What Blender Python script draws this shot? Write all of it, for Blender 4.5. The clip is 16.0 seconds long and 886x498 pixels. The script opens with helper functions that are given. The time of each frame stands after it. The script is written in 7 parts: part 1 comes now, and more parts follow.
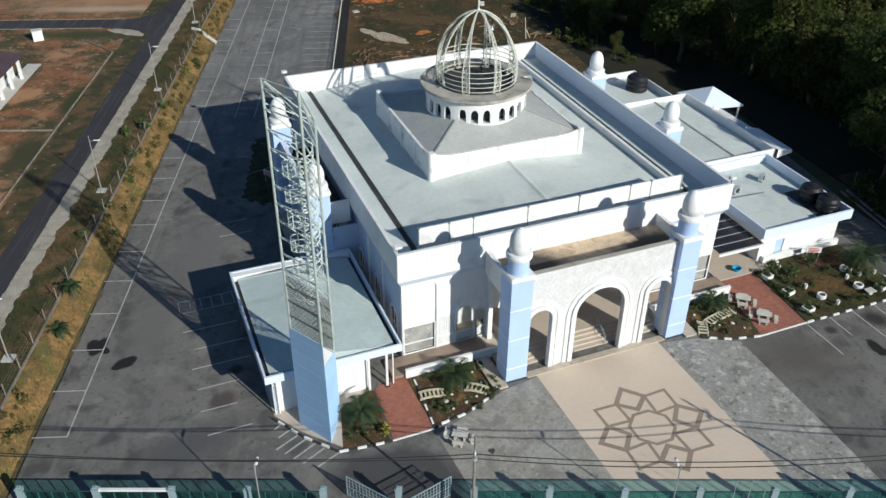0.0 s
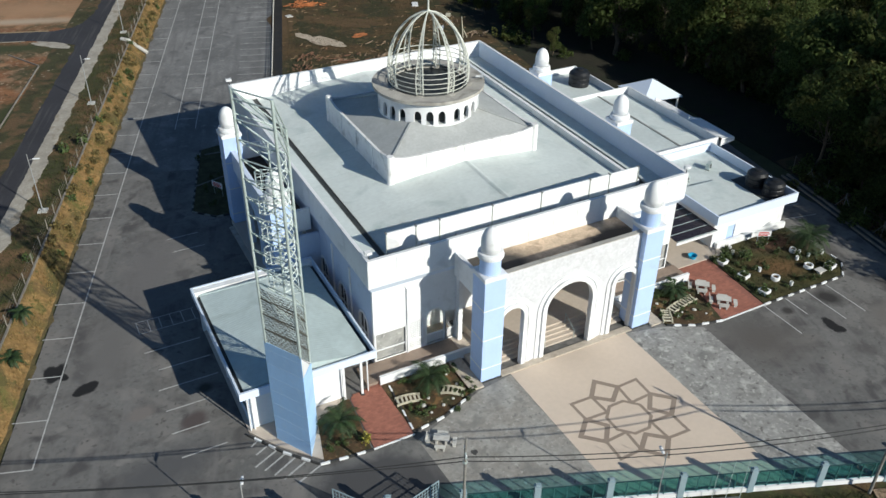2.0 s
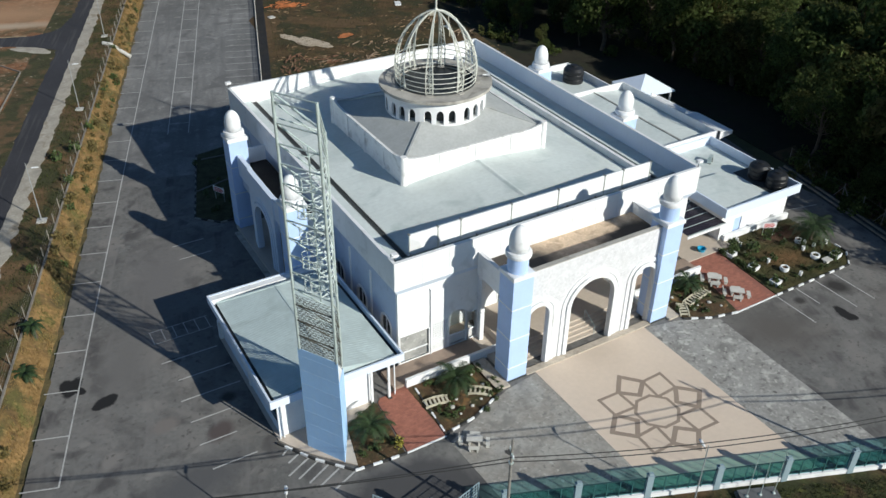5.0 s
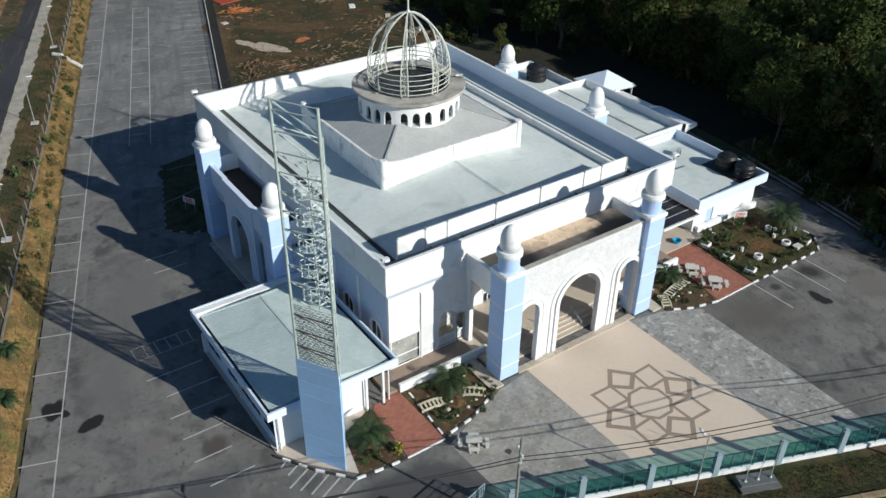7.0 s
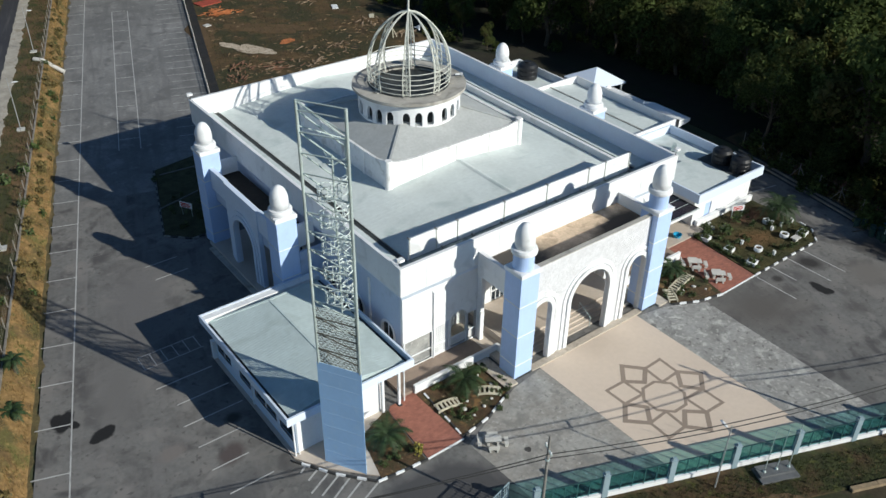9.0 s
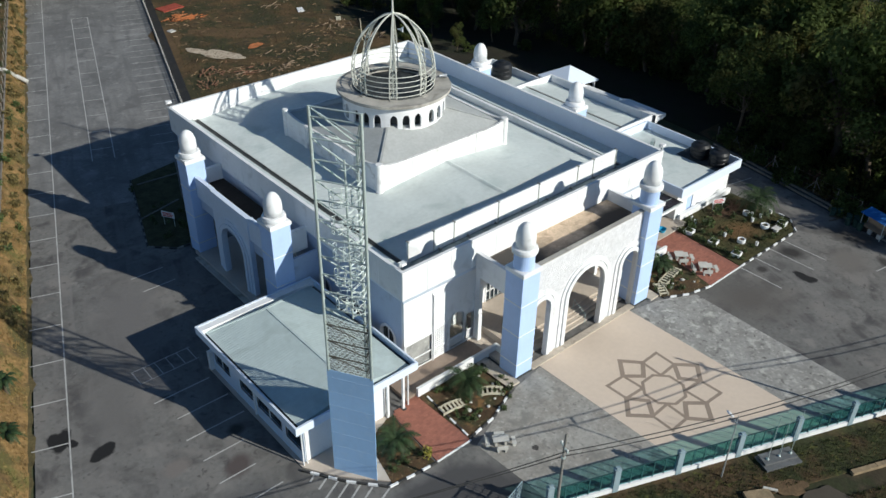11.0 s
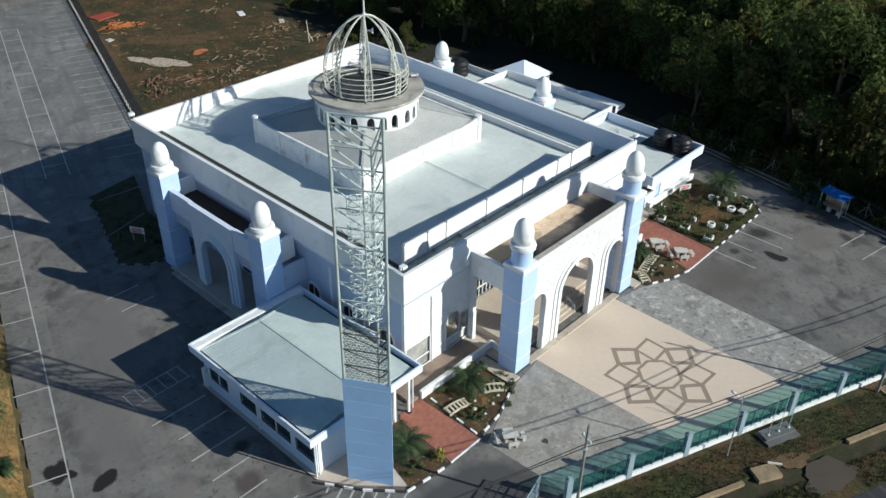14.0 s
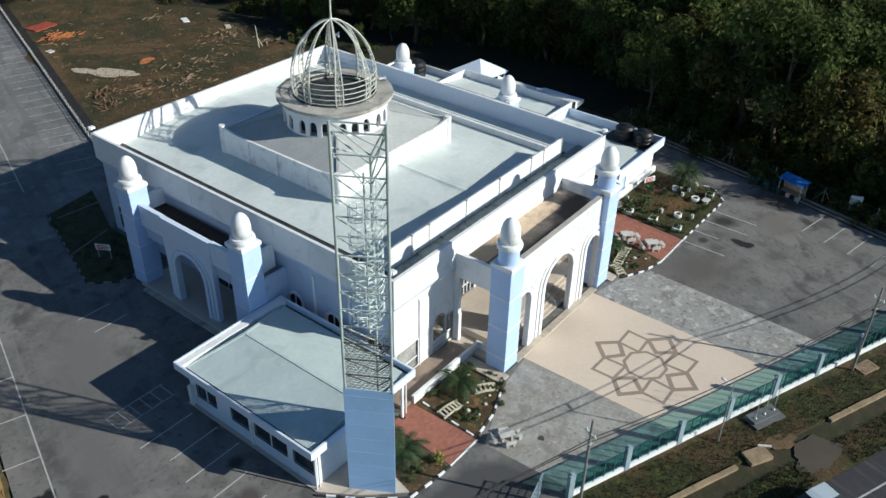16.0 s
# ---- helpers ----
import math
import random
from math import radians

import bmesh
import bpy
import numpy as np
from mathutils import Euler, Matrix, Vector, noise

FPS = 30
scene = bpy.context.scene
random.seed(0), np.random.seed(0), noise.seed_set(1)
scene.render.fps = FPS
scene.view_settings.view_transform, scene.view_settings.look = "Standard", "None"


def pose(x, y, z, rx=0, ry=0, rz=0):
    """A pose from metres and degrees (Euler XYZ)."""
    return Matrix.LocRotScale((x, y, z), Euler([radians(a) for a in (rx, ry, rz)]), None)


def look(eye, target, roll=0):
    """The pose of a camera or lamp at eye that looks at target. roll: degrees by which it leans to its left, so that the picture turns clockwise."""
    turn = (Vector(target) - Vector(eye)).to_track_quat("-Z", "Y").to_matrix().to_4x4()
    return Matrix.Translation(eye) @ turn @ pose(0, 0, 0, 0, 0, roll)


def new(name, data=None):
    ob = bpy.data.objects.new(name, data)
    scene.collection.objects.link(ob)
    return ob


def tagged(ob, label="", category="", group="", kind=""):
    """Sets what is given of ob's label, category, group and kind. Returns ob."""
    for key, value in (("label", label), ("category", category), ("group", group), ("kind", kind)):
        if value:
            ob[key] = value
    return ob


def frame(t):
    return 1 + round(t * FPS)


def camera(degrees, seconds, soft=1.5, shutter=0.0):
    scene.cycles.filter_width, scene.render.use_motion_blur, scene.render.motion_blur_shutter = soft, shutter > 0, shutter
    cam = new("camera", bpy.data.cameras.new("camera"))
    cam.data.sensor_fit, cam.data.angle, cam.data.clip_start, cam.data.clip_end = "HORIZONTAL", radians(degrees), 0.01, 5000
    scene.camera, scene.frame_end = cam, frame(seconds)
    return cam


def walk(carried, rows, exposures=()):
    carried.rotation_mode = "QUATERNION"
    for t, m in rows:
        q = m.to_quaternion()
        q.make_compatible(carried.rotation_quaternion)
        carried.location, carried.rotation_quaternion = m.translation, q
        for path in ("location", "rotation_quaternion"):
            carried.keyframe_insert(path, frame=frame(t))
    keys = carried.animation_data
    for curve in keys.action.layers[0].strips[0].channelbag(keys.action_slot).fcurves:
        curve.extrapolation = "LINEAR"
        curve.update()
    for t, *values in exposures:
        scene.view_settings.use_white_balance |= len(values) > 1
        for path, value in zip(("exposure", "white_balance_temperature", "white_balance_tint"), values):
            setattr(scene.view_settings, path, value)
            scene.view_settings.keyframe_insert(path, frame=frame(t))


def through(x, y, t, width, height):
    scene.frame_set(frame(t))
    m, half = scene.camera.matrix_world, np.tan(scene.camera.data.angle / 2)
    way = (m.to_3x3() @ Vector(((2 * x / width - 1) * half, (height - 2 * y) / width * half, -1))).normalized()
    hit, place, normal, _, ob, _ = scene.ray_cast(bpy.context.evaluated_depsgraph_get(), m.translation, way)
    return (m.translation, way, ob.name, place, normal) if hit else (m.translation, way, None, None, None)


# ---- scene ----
cam = camera(55.2, 16.0)
PATH = [
    (0, (-16.581, -49.963, 46.272), (-15.955, -48.422, 45.162), 0.5),
    (0.5, (-17.336, -49.529, 46.203), (-16.669, -48.005, 45.093), 0.6),
    (1, (-17.893, -49.175, 46.2), (-17.188, -47.668, 45.09), 0.6),
    (1.5, (-18.486, -48.801, 46.138), (-17.743, -47.311, 45.031), 0.6),
    (2, (-19.196, -48.303, 46.187), (-18.418, -46.831, 45.079), 0.6),
    (2.5, (-19.829, -47.862, 46.169), (-19.027, -46.404, 45.059), 0.7),
    (3, (-20.465, -47.399, 46.049), (-19.653, -45.946, 44.94), 0.7),
    (3.5, (-21.126, -47.013, 45.989), (-20.311, -45.561, 44.881), 0.7),
    (6, (-24.5, -44.609, 46.053), (-23.594, -43.213, 44.943), 0.8),
    (6.5, (-25.13, -44.124, 45.993), (-24.195, -42.746, 44.885), 0.8),
    (7, (-25.825, -43.631, 45.95), (-24.861, -42.272, 44.843), 0.8),
    (7.5, (-26.476, -43.07, 45.973), (-25.49, -41.729, 44.865), 0.9),
    (8, (-27.088, -42.596, 45.862), (-26.081, -41.27, 44.755), 0.9),
    (8.5, (-27.717, -42.045, 45.819), (-26.705, -40.722, 44.711), 0.9),
    (9, (-28.373, -41.545, 45.711), (-27.351, -40.229, 44.606), 0.9),
    (11.5, (-31.568, -38.682, 45.811), (-30.448, -37.448, 44.706), 1.1),
    (12, (-32.213, -38.073, 45.863), (-31.079, -36.852, 44.757), 1.1),
    (12.5, (-32.8, -37.469, 45.83), (-31.641, -36.272, 44.725), 1.1),
    (13, (-33.412, -36.844, 45.917), (-32.248, -35.653, 44.81), 1.1),
    (13.5, (-34.03, -36.132, 45.823), (-32.83, -34.975, 44.718), 1.1),
    (14, (-34.571, -35.417, 45.814), (-33.342, -34.292, 44.707), 1.1),
    (14.5, (-35.14, -34.708, 45.82), (-33.895, -33.6, 44.714), 1.1),
    (15, (-35.729, -34.037, 45.745), (-34.453, -32.962, 44.642), 1.1),
    (15.5, (-36.239, -33.298, 45.828), (-34.94, -32.254, 44.723), 1.2),
    (16, (-36.715, -32.439, 45.9), (-35.392, -31.427, 44.794), 1.2),
]
walk(cam, [(t, look(eye, target, roll)) for t, eye, target, roll in PATH], [(0, -0.1, 6080, 3), (2, -0.02, 6080, 3), (6, -0.03, 6030, 3), (12, -0.05, 6030, 3), (14, 0.08, 5980, 2), (16, 0.12, 5980, 2)])
SUN_STRENGTH, SKY_STRENGTH = 5.5, 0.073
# ---------------------------------------------------------------- light
SUN = Vector((0.345, -0.822, 0.454)).normalized()
world = bpy.data.worlds.new("sky")
scene.world = world
world.use_nodes = True
wn = world.node_tree.nodes
sky = wn.new("ShaderNodeTexSky")
sky.sky_type, sky.sun_disc = "NISHITA", False
sky.sun_elevation = math.asin(SUN.z)
sky.sun_rotation = math.atan2(SUN.x, SUN.y)
sky.air_density, sky.dust_density, sky.ozone_density = 1.0, 0.2, 4.0
wn["Background"].inputs["Strength"].default_value = SKY_STRENGTH
world.node_tree.links.new(sky.outputs[0], wn["Background"].inputs["Color"])
lamp = new("sun", bpy.data.lights.new("sun", "SUN"))
lamp.data.energy, lamp.data.angle, lamp.data.color = SUN_STRENGTH, radians(0.53), (1.0, 0.90, 0.785)
lamp.matrix_world = look(SUN * 200, (0, 0, 0))


# ---------------------------------------------------------------- materials
def mat(name, base, rough=0.8, var=0.15, size=3.0, fine=0.15, bump=0.15, metal=0.0, other=None, mix=0.0, island=0.0, spec=0.4, stain=None, stain_size=2.0, stain_amount=0.0, blots=(), through=0.0, streak=None, spots=(), each=0.0):
    """Base colour varied by two noises (coarse and fine, in metres), an optional second colour in patches and stains."""
    m = bpy.data.materials.new(name)
    m.use_nodes = True
    nt = m.node_tree
    N, L = nt.nodes, nt.links
    bsdf = N["Principled BSDF"]
    geo = N.new("ShaderNodeNewGeometry")

    def tex(metres, detail=4.0, distort=0.0):
        n = N.new("ShaderNodeTexNoise")
        n.inputs["Scale"].default_value, n.inputs["Detail"].default_value, n.inputs["Distortion"].default_value = 1.0 / metres, detail, distort
        L.new(geo.outputs["Position"], n.inputs["Vector"])
        return n.outputs["Fac"]

    def ramp(fac, lo, hi):
        r = N.new("ShaderNodeMapRange")
        r.inputs["From Min"].default_value, r.inputs["From Max"].default_value = lo, hi
        L.new(fac, r.inputs["Value"])
        return r.outputs[0]

    def blend(fac, a, b):
        x = N.new("ShaderNodeMix")
        x.data_type = "RGBA"
        if isinstance(fac, float):
            x.inputs[0].default_value = fac
        else:
            L.new(fac, x.inputs[0])
        for sock, v in ((x.inputs[6], a), (x.inputs[7], b)):
            if isinstance(v, tuple):
                sock.default_value = (*v, 1)
            else:
                L.new(v, sock)
        return x.outputs[2]

    def shade(k):
        return tuple(min(1.0, c * k) for c in base)

    col = blend(ramp(tex(size), 0.3, 0.7), shade(1 - var), shade(1 + var))
    if other:
        col = blend(ramp(tex(size * 1.7, 6.0, 0.4), 0.62 - mix * 0.35, 0.72 - mix * 0.25), col, other)
    grain = tex(fine, 3.0)
    dark = N.new("ShaderNodeMix")
    dark.data_type, dark.blend_type = "RGBA", "MULTIPLY"
    dark.inputs[0].default_value = 1.0
    L.new(col, dark.inputs[6])
    L.new(blend(ramp(grain, 0.25, 0.75), (1 - var,) * 3, (1 + var * 0.6,) * 3), dark.inputs[7])
    col = dark.outputs[2]
    if stain:
        col = blend(ramp(tex(stain_size, 7.0, 0.45), 0.66 - 0.3 * stain_amount, 0.8), col, stain)
    for metres, colour, amount in blots:
        col = blend(ramp(tex(metres, 8.0, 0.35), 0.68 - 0.2 * amount, 0.74 - 0.1 * amount), col, colour)
    if streak:  # long marks along one direction: turn, length, width, colour, amount
        turn, length, width, colour, amount = streak
        mp = N.new("ShaderNodeMapping")
        mp.inputs["Rotation"].default_value = (0, 0, -radians(turn))
        mp.vector_type = "POINT"
        sc = N.new("ShaderNodeMapping")
        sc.inputs["Scale"].default_value = (1.0 / length, 1.0 / width, 0.3)
        L.new(geo.outputs["Position"], mp.inputs["Vector"])
        L.new(mp.outputs[0], sc.inputs["Vector"])
        n = N.new("ShaderNodeTexNoise")
        n.inputs["Scale"].default_value, n.inputs["Detail"].default_value, n.inputs["Distortion"].default_value = 1.0, 5.0, 0.3
        L.new(sc.outputs[0], n.inputs["Vector"])
        col = blend(ramp(n.outputs["Fac"], 0.66 - 0.25 * amount, 0.82 - 0.1 * amount), col, colour)
    for x, y, rx, ry, turn, colour, soft in spots:  # single ragged stains on the ground
        mp = N.new("ShaderNodeMapping")
        mp.vector_type = "TEXTURE"
        mp.inputs["Location"].default_value = (x, y, 0)
        mp.inputs["Rotation"].default_value = (0, 0, radians(turn))
        mp.inputs["Scale"].default_value = (rx, ry, 50.0)
        L.new(geo.outputs["Position"], mp.inputs["Vector"])
        ln = N.new("ShaderNodeVectorMath")
        ln.operation = "LENGTH"
        L.new(mp.outputs[0], ln.inputs[0])
        ad = N.new("ShaderNodeMath")
        ad.operation = "ADD"
        L.new(ln.outputs["Value"], ad.inputs[0])
        L.new(ramp(tex(min(rx, ry) * 0.8, 6.0, 0.8), -0.5, 1.5), ad.inputs[1])
        col = blend(ramp(ad.outputs[0], 1.5 + soft, 1.5 - soft), col, colour)
    if island:
        rnd = N.new("ShaderNodeMapRange")
        rnd.inputs["To Min"].default_value, rnd.inputs["To Max"].default_value = 1 - island, 1 + island
        L.new(geo.outputs["Random Per Island"], rnd.inputs["Value"])
        v = N.new("ShaderNodeMix")
        v.data_type, v.blend_type = "RGBA", "MULTIPLY"
        v.inputs[0].default_value = 1.0
        L.new(col, v.inputs[6])
        L.new(rnd.outputs[0], v.inputs[7])
        col = v.outputs[2]
    if each:  # every object a little different
        info, rnd = N.new("ShaderNodeObjectInfo"), N.new("ShaderNodeMapRange")
        rnd.inputs["To Min"].default_value, rnd.inputs["To Max"].default_value = 1 - each, 1 + each
        L.new(info.outputs["Random"], rnd.inputs["Value"])
        v = N.new("ShaderNodeMix")
        v.data_type, v.blend_type = "RGBA", "MULTIPLY"
        v.inputs[0].default_value = 1.0
        L.new(col, v.inputs[6])
        L.new(rnd.outputs[0], v.inputs[7])
        col = v.outputs[2]
    L.new(col, bsdf.inputs["Base Color"])
    bsdf.inputs["Roughness"].default_value, bsdf.inputs["Metallic"].default_value = rough, metal
    bsdf.inputs["Specular IOR Level"].default_value = spec
    if bump:
        b = N.new("ShaderNodeBump")
        b.inputs["Strength"].default_value, b.inputs["Distance"].default_value = bump, fine * 0.5
        L.new(grain, b.inputs["Height"])
        L.new(b.outputs[0], bsdf.inputs["Normal"])
    if through:  # light that passes through a leaf
        tr, mx = N.new("ShaderNodeBsdfTranslucent"), N.new("ShaderNodeMixShader")
        mx.inputs[0].default_value = through
        L.new(col, tr.inputs["Color"])
        L.new(bsdf.outputs[0], mx.inputs[1])
        L.new(tr.outputs[0], mx.inputs[2])
        L.new(mx.outputs[0], N["Material Output"].inputs["Surface"])
    return m


WHITE = mat("white_paint", (0.775, 0.785, 0.795), 0.6, 0.03, 2.0, 0.3, 0.05, stain=(0.55, 0.56, 0.56), stain_size=1.5, stain_amount=0.3, blots=((0.6, (0.68, 0.69, 0.69), 0.25),))
BLUE = mat("pale_blue_paint", (0.45, 0.59, 0.87), 0.6, 0.03, 2.0, 0.3, 0.05, stain=(0.40, 0.51, 0.75), stain_size=1.2, stain_amount=0.3)
TOWERBLUE = mat("sky_blue_cladding", (0.41, 0.63, 0.93), 0.6, 0.03, 2.0, 0.3, 0.05, stain=(0.47, 0.66, 0.92), stain_size=0.7, stain_amount=0.35, each=0.04)
BLUEWHITE = mat("blue_white_paint", (0.66, 0.74, 0.86), 0.6, 0.03, 2.0, 0.3, 0.05)
TILE = mat("white_mosaic_tile", (0.66, 0.665, 0.685), 0.6, 0.05, 0.8, 0.2, 0.05, island=0.06)
ROOF = mat("grey_metal_roof", (0.60, 0.65, 0.635), 0.5, 0.07, 4.0, 0.4, 0.04, stain=(0.40, 0.47, 0.46), stain_size=3.0, stain_amount=0.35, streak=(0, 7.0, 0.5, (0.49, 0.56, 0.55), 0.2), spec=0.12)
ROOFDARK = mat("grey_shingle_roof", (0.41, 0.425, 0.42), 0.8, 0.08, 2.0, 0.25, 0.1, stain=(0.33, 0.335, 0.32), stain_size=2.0, stain_amount=0.3)
GUTTER = mat("dark_gutter", (0.045, 0.05, 0.05), 0.7, 0.3, 1.0, 0.1, 0.1)
CONCRETE = mat("weathered_concrete", (0.42, 0.40, 0.36), 0.9, 0.15, 1.5, 0.15, 0.2, stain=(0.13, 0.12, 0.10), stain_size=1.6, stain_amount=0.45)
SLAB = mat("stained_roof_slab", (0.60, 0.47, 0.34), 0.9, 0.2, 1.5, 0.2, 0.1, stain=(0.30, 0.22, 0.15), stain_size=1.0, stain_amount=0.5, spots=((9.5, -2.0, 3.6, 2.6, 0, (0.06, 0.055, 0.05), 0.25), (20.8, -2.6, 3.0, 1.3, 10, (0.09, 0.075, 0.06), 0.3), (15.4, -3.6, 4.5, 0.7, 0, (0.08, 0.07, 0.06), 0.3)))
ANNEXROOF = mat("dull_grey_metal_roof", (0.47, 0.55, 0.55), 0.55, 0.07, 3.0, 0.4, 0.04, stain=(0.36, 0.42, 0.415), stain_size=2.0, stain_amount=0.35, spec=0.12)
GUTTERGREY = mat("dirty_grey_gutter", (0.26, 0.265, 0.25), 0.7, 0.25, 0.8, 0.1, 0.1, stain=(0.05, 0.05, 0.045), stain_size=0.9, stain_amount=0.5)
STEEL = mat("galvanised_steel", (0.52, 0.60, 0.58), 0.45, 0.12, 0.8, 0.1, 0.0, 0.35)
STAIRSTEEL = mat("pale_stair_steel", (0.70, 0.77, 0.75), 0.5, 0.1, 0.8, 0.1, 0.0, 0.1)
CAGE = mat("weathered_white_steel", (0.60, 0.61, 0.55), 0.6, 0.15, 0.8, 0.1, 0.0, 0.1)
ASPHALT = mat("asphalt", (0.143, 0.141, 0.136), 0.92, 0.16, 9.0, 0.35, 0.1, other=(0.178, 0.174, 0.166), mix=0.4, stain=(0.068, 0.062, 0.060), stain_size=4.5, stain_amount=0.5, blots=((1.1, (0.16, 0.154, 0.146), 0.5), (14.0, (0.10, 0.097, 0.094), 0.3), (2.4, (0.078, 0.075, 0.075), 0.8), (3.6, (0.19, 0.18, 0.17), 0.75), (0.5, (0.095, 0.09, 0.088), 0.5), (1.7, (0.2, 0.192, 0.182), 0.4)), streak=(71.5, 9.0, 0.9, (0.17, 0.163, 0.158), 0.55), spots=(
    (-4.0, -11.3, 4.6, 2.6, -22, (0.066, 0.065, 0.067), 0.18), (40.9, -9.8, 1.3, 1.0, -45, (0.035, 0.033, 0.032), 0.5), (36.1, -9.6, 0.55, 0.45, 0, (0.045, 0.042, 0.04), 0.4), (31.0, -11.4, 3.6, 2.8, -30, (0.10, 0.092, 0.085), 0.7),
    (-17.6, 3.4, 1.0, 0.7, 10, (0.17, 0.155, 0.145), 0.3), (-14.2, 0.8, 1.1, 0.8, 30, (0.085, 0.070, 0.068), 0.35), (-12.6, 4.0, 0.6, 0.5, 0, (0.05, 0.05, 0.045), 0.4), (-17.5, -3.2, 3.4, 1.8, 15, (0.092, 0.092, 0.095), 0.5), (44.0, -14.2, 2.2, 1.6, 20, (0.15, 0.14, 0.13), 0.5), (48.6, -12.6, 1.6, 2.4, 10, (0.06, 0.055, 0.05), 0.4), (46.4, -16.6, 0.9, 0.5, 60, (0.05, 0.047, 0.045), 0.4), (-7.5, 48.0, 3.5, 2.0, 70, (0.16, 0.155, 0.15), 0.5), (5.8, 70.0, 16.0, 5.0, 71.5, (0.165, 0.16, 0.157), 0.8), (-13.0, 22.0, 6.0, 2.6, 71.5, (0.14, 0.135, 0.133), 0.7), (-18.5, 12.0, 4.5, 1.8, 65, (0.14, 0.135, 0.13), 0.7), (-22.75, 11.0, 0.55, 1.2, -35, (0.012, 0.012, 0.013), 0.13), (-23.2, 11.3, 0.5, 0.85, -10, (0.012, 0.012, 0.013), 0.13), (-22.3, 10.3, 0.35, 0.5, 20, (0.012, 0.012, 0.013), 0.13), (-20.9, 8.1, 0.8, 0.65, 8, (0.012, 0.012, 0.013), 0.13), (-20.4, 8.35, 0.5, 0.45, 40, (0.012, 0.012, 0.013), 0.13), (-21.5, 7.85, 0.45, 0.4, 0, (0.012, 0.012, 0.013), 0.13), (38.0, -12.8, 0.5, 1.1, -8, (0.012, 0.012, 0.013), 0.13), (38.25, -13.5, 0.4, 0.55, 20, (0.012, 0.012, 0.013), 0.13)))
ROADTAR = mat("road_asphalt", (0.036, 0.036, 0.042), 0.92, 0.15, 6.0, 0.3, 0.1, streak=(71.5, 8.0, 0.5, (0.075, 0.072, 0.072), 0.5))
SHOULDER = mat("gravel_shoulder", (0.37, 0.34, 0.285), 0.95, 0.18, 1.2, 0.2, 0.3, blots=((1.4, (0.27, 0.235, 0.18), 0.5), (0.4, (0.42, 0.39, 0.34), 0.4)))
PLAZA = mat("beige_imprint", (0.61, 0.51, 0.415), 0.85, 0.04, 5.0, 0.4, 0.05)
STAR = mat("brown_imprint", (0.28, 0.225, 0.18), 0.85, 0.06, 2.0, 0.3, 0.05)
WORN = mat("worn_concrete", (0.285, 0.27, 0.245), 0.92, 0.16, 1.2, 0.3, 0.2, other=(0.34, 0.33, 0.305), mix=0.5, stain=(0.19, 0.185, 0.172), stain_size=3.0, stain_amount=0.4, blots=((0.45, (0.40, 0.39, 0.36), 0.45), (0.35, (0.18, 0.175, 0.165), 0.5), (1.4, (0.21, 0.205, 0.19), 0.6)))
FLAKY = mat("flaking_concrete", (0.27, 0.265, 0.25), 0.92, 0.16, 1.2, 0.3, 0.2, other=(0.31, 0.305, 0.29), mix=0.5, stain=(0.15, 0.148, 0.14), stain_size=3.0, stain_amount=0.4, blots=((0.9, (0.46, 0.45, 0.42), 0.65), (0.35, (0.42, 0.41, 0.38), 0.5), (0.5, (0.13, 0.125, 0.12), 0.5)))
REDTILE = mat("red_pavers", (0.27, 0.115, 0.085), 0.85, 0.1, 1.5, 0.2, 0.1)
PALEFLOOR = mat("beige_floor_tile", (0.52, 0.45, 0.38), 0.5, 0.06, 2.0, 0.3, 0.03)
LINE = mat("road_marking", (0.42, 0.42, 0.41), 0.8, 0.12, 0.7, 0.12, 0.0, stain=(0.2, 0.2, 0.2), stain_size=0.8, stain_amount=0.3)
DRYGRASS = mat("dry_grass", (0.25, 0.155, 0.06), 0.95, 0.3, 2.0, 0.25, 0.5, other=(0.10, 0.085, 0.03), mix=0.4, stain=(0.06, 0.045, 0.022), stain_size=1.2, stain_amount=0.6, blots=((0.8, (0.095, 0.085, 0.026), 0.5), (0.35, (0.31, 0.21, 0.085), 0.4), (2.5, (0.13, 0.115, 0.035), 0.4)))
GRASS = mat("rough_grass", (0.036, 0.042, 0.012), 0.95, 0.35, 2.0, 0.25, 0.5, other=(0.075, 0.048, 0.022), mix=0.45, stain=(0.02, 0.02, 0.010), stain_size=1.5, stain_amount=0.5, blots=((0.5, (0.11, 0.075, 0.03), 0.3), (1.3, (0.014, 0.017, 0.007), 0.4), (0.8, (0.085, 0.088, 0.020), 0.45)))
SCRUB = mat("bare_soil_and_grass", (0.135, 0.082, 0.038), 0.95, 0.3, 2.0, 0.25, 0.5, other=(0.05, 0.05, 0.018), mix=0.6, stain=(0.19, 0.12, 0.06), stain_size=2.2, stain_amount=0.3)
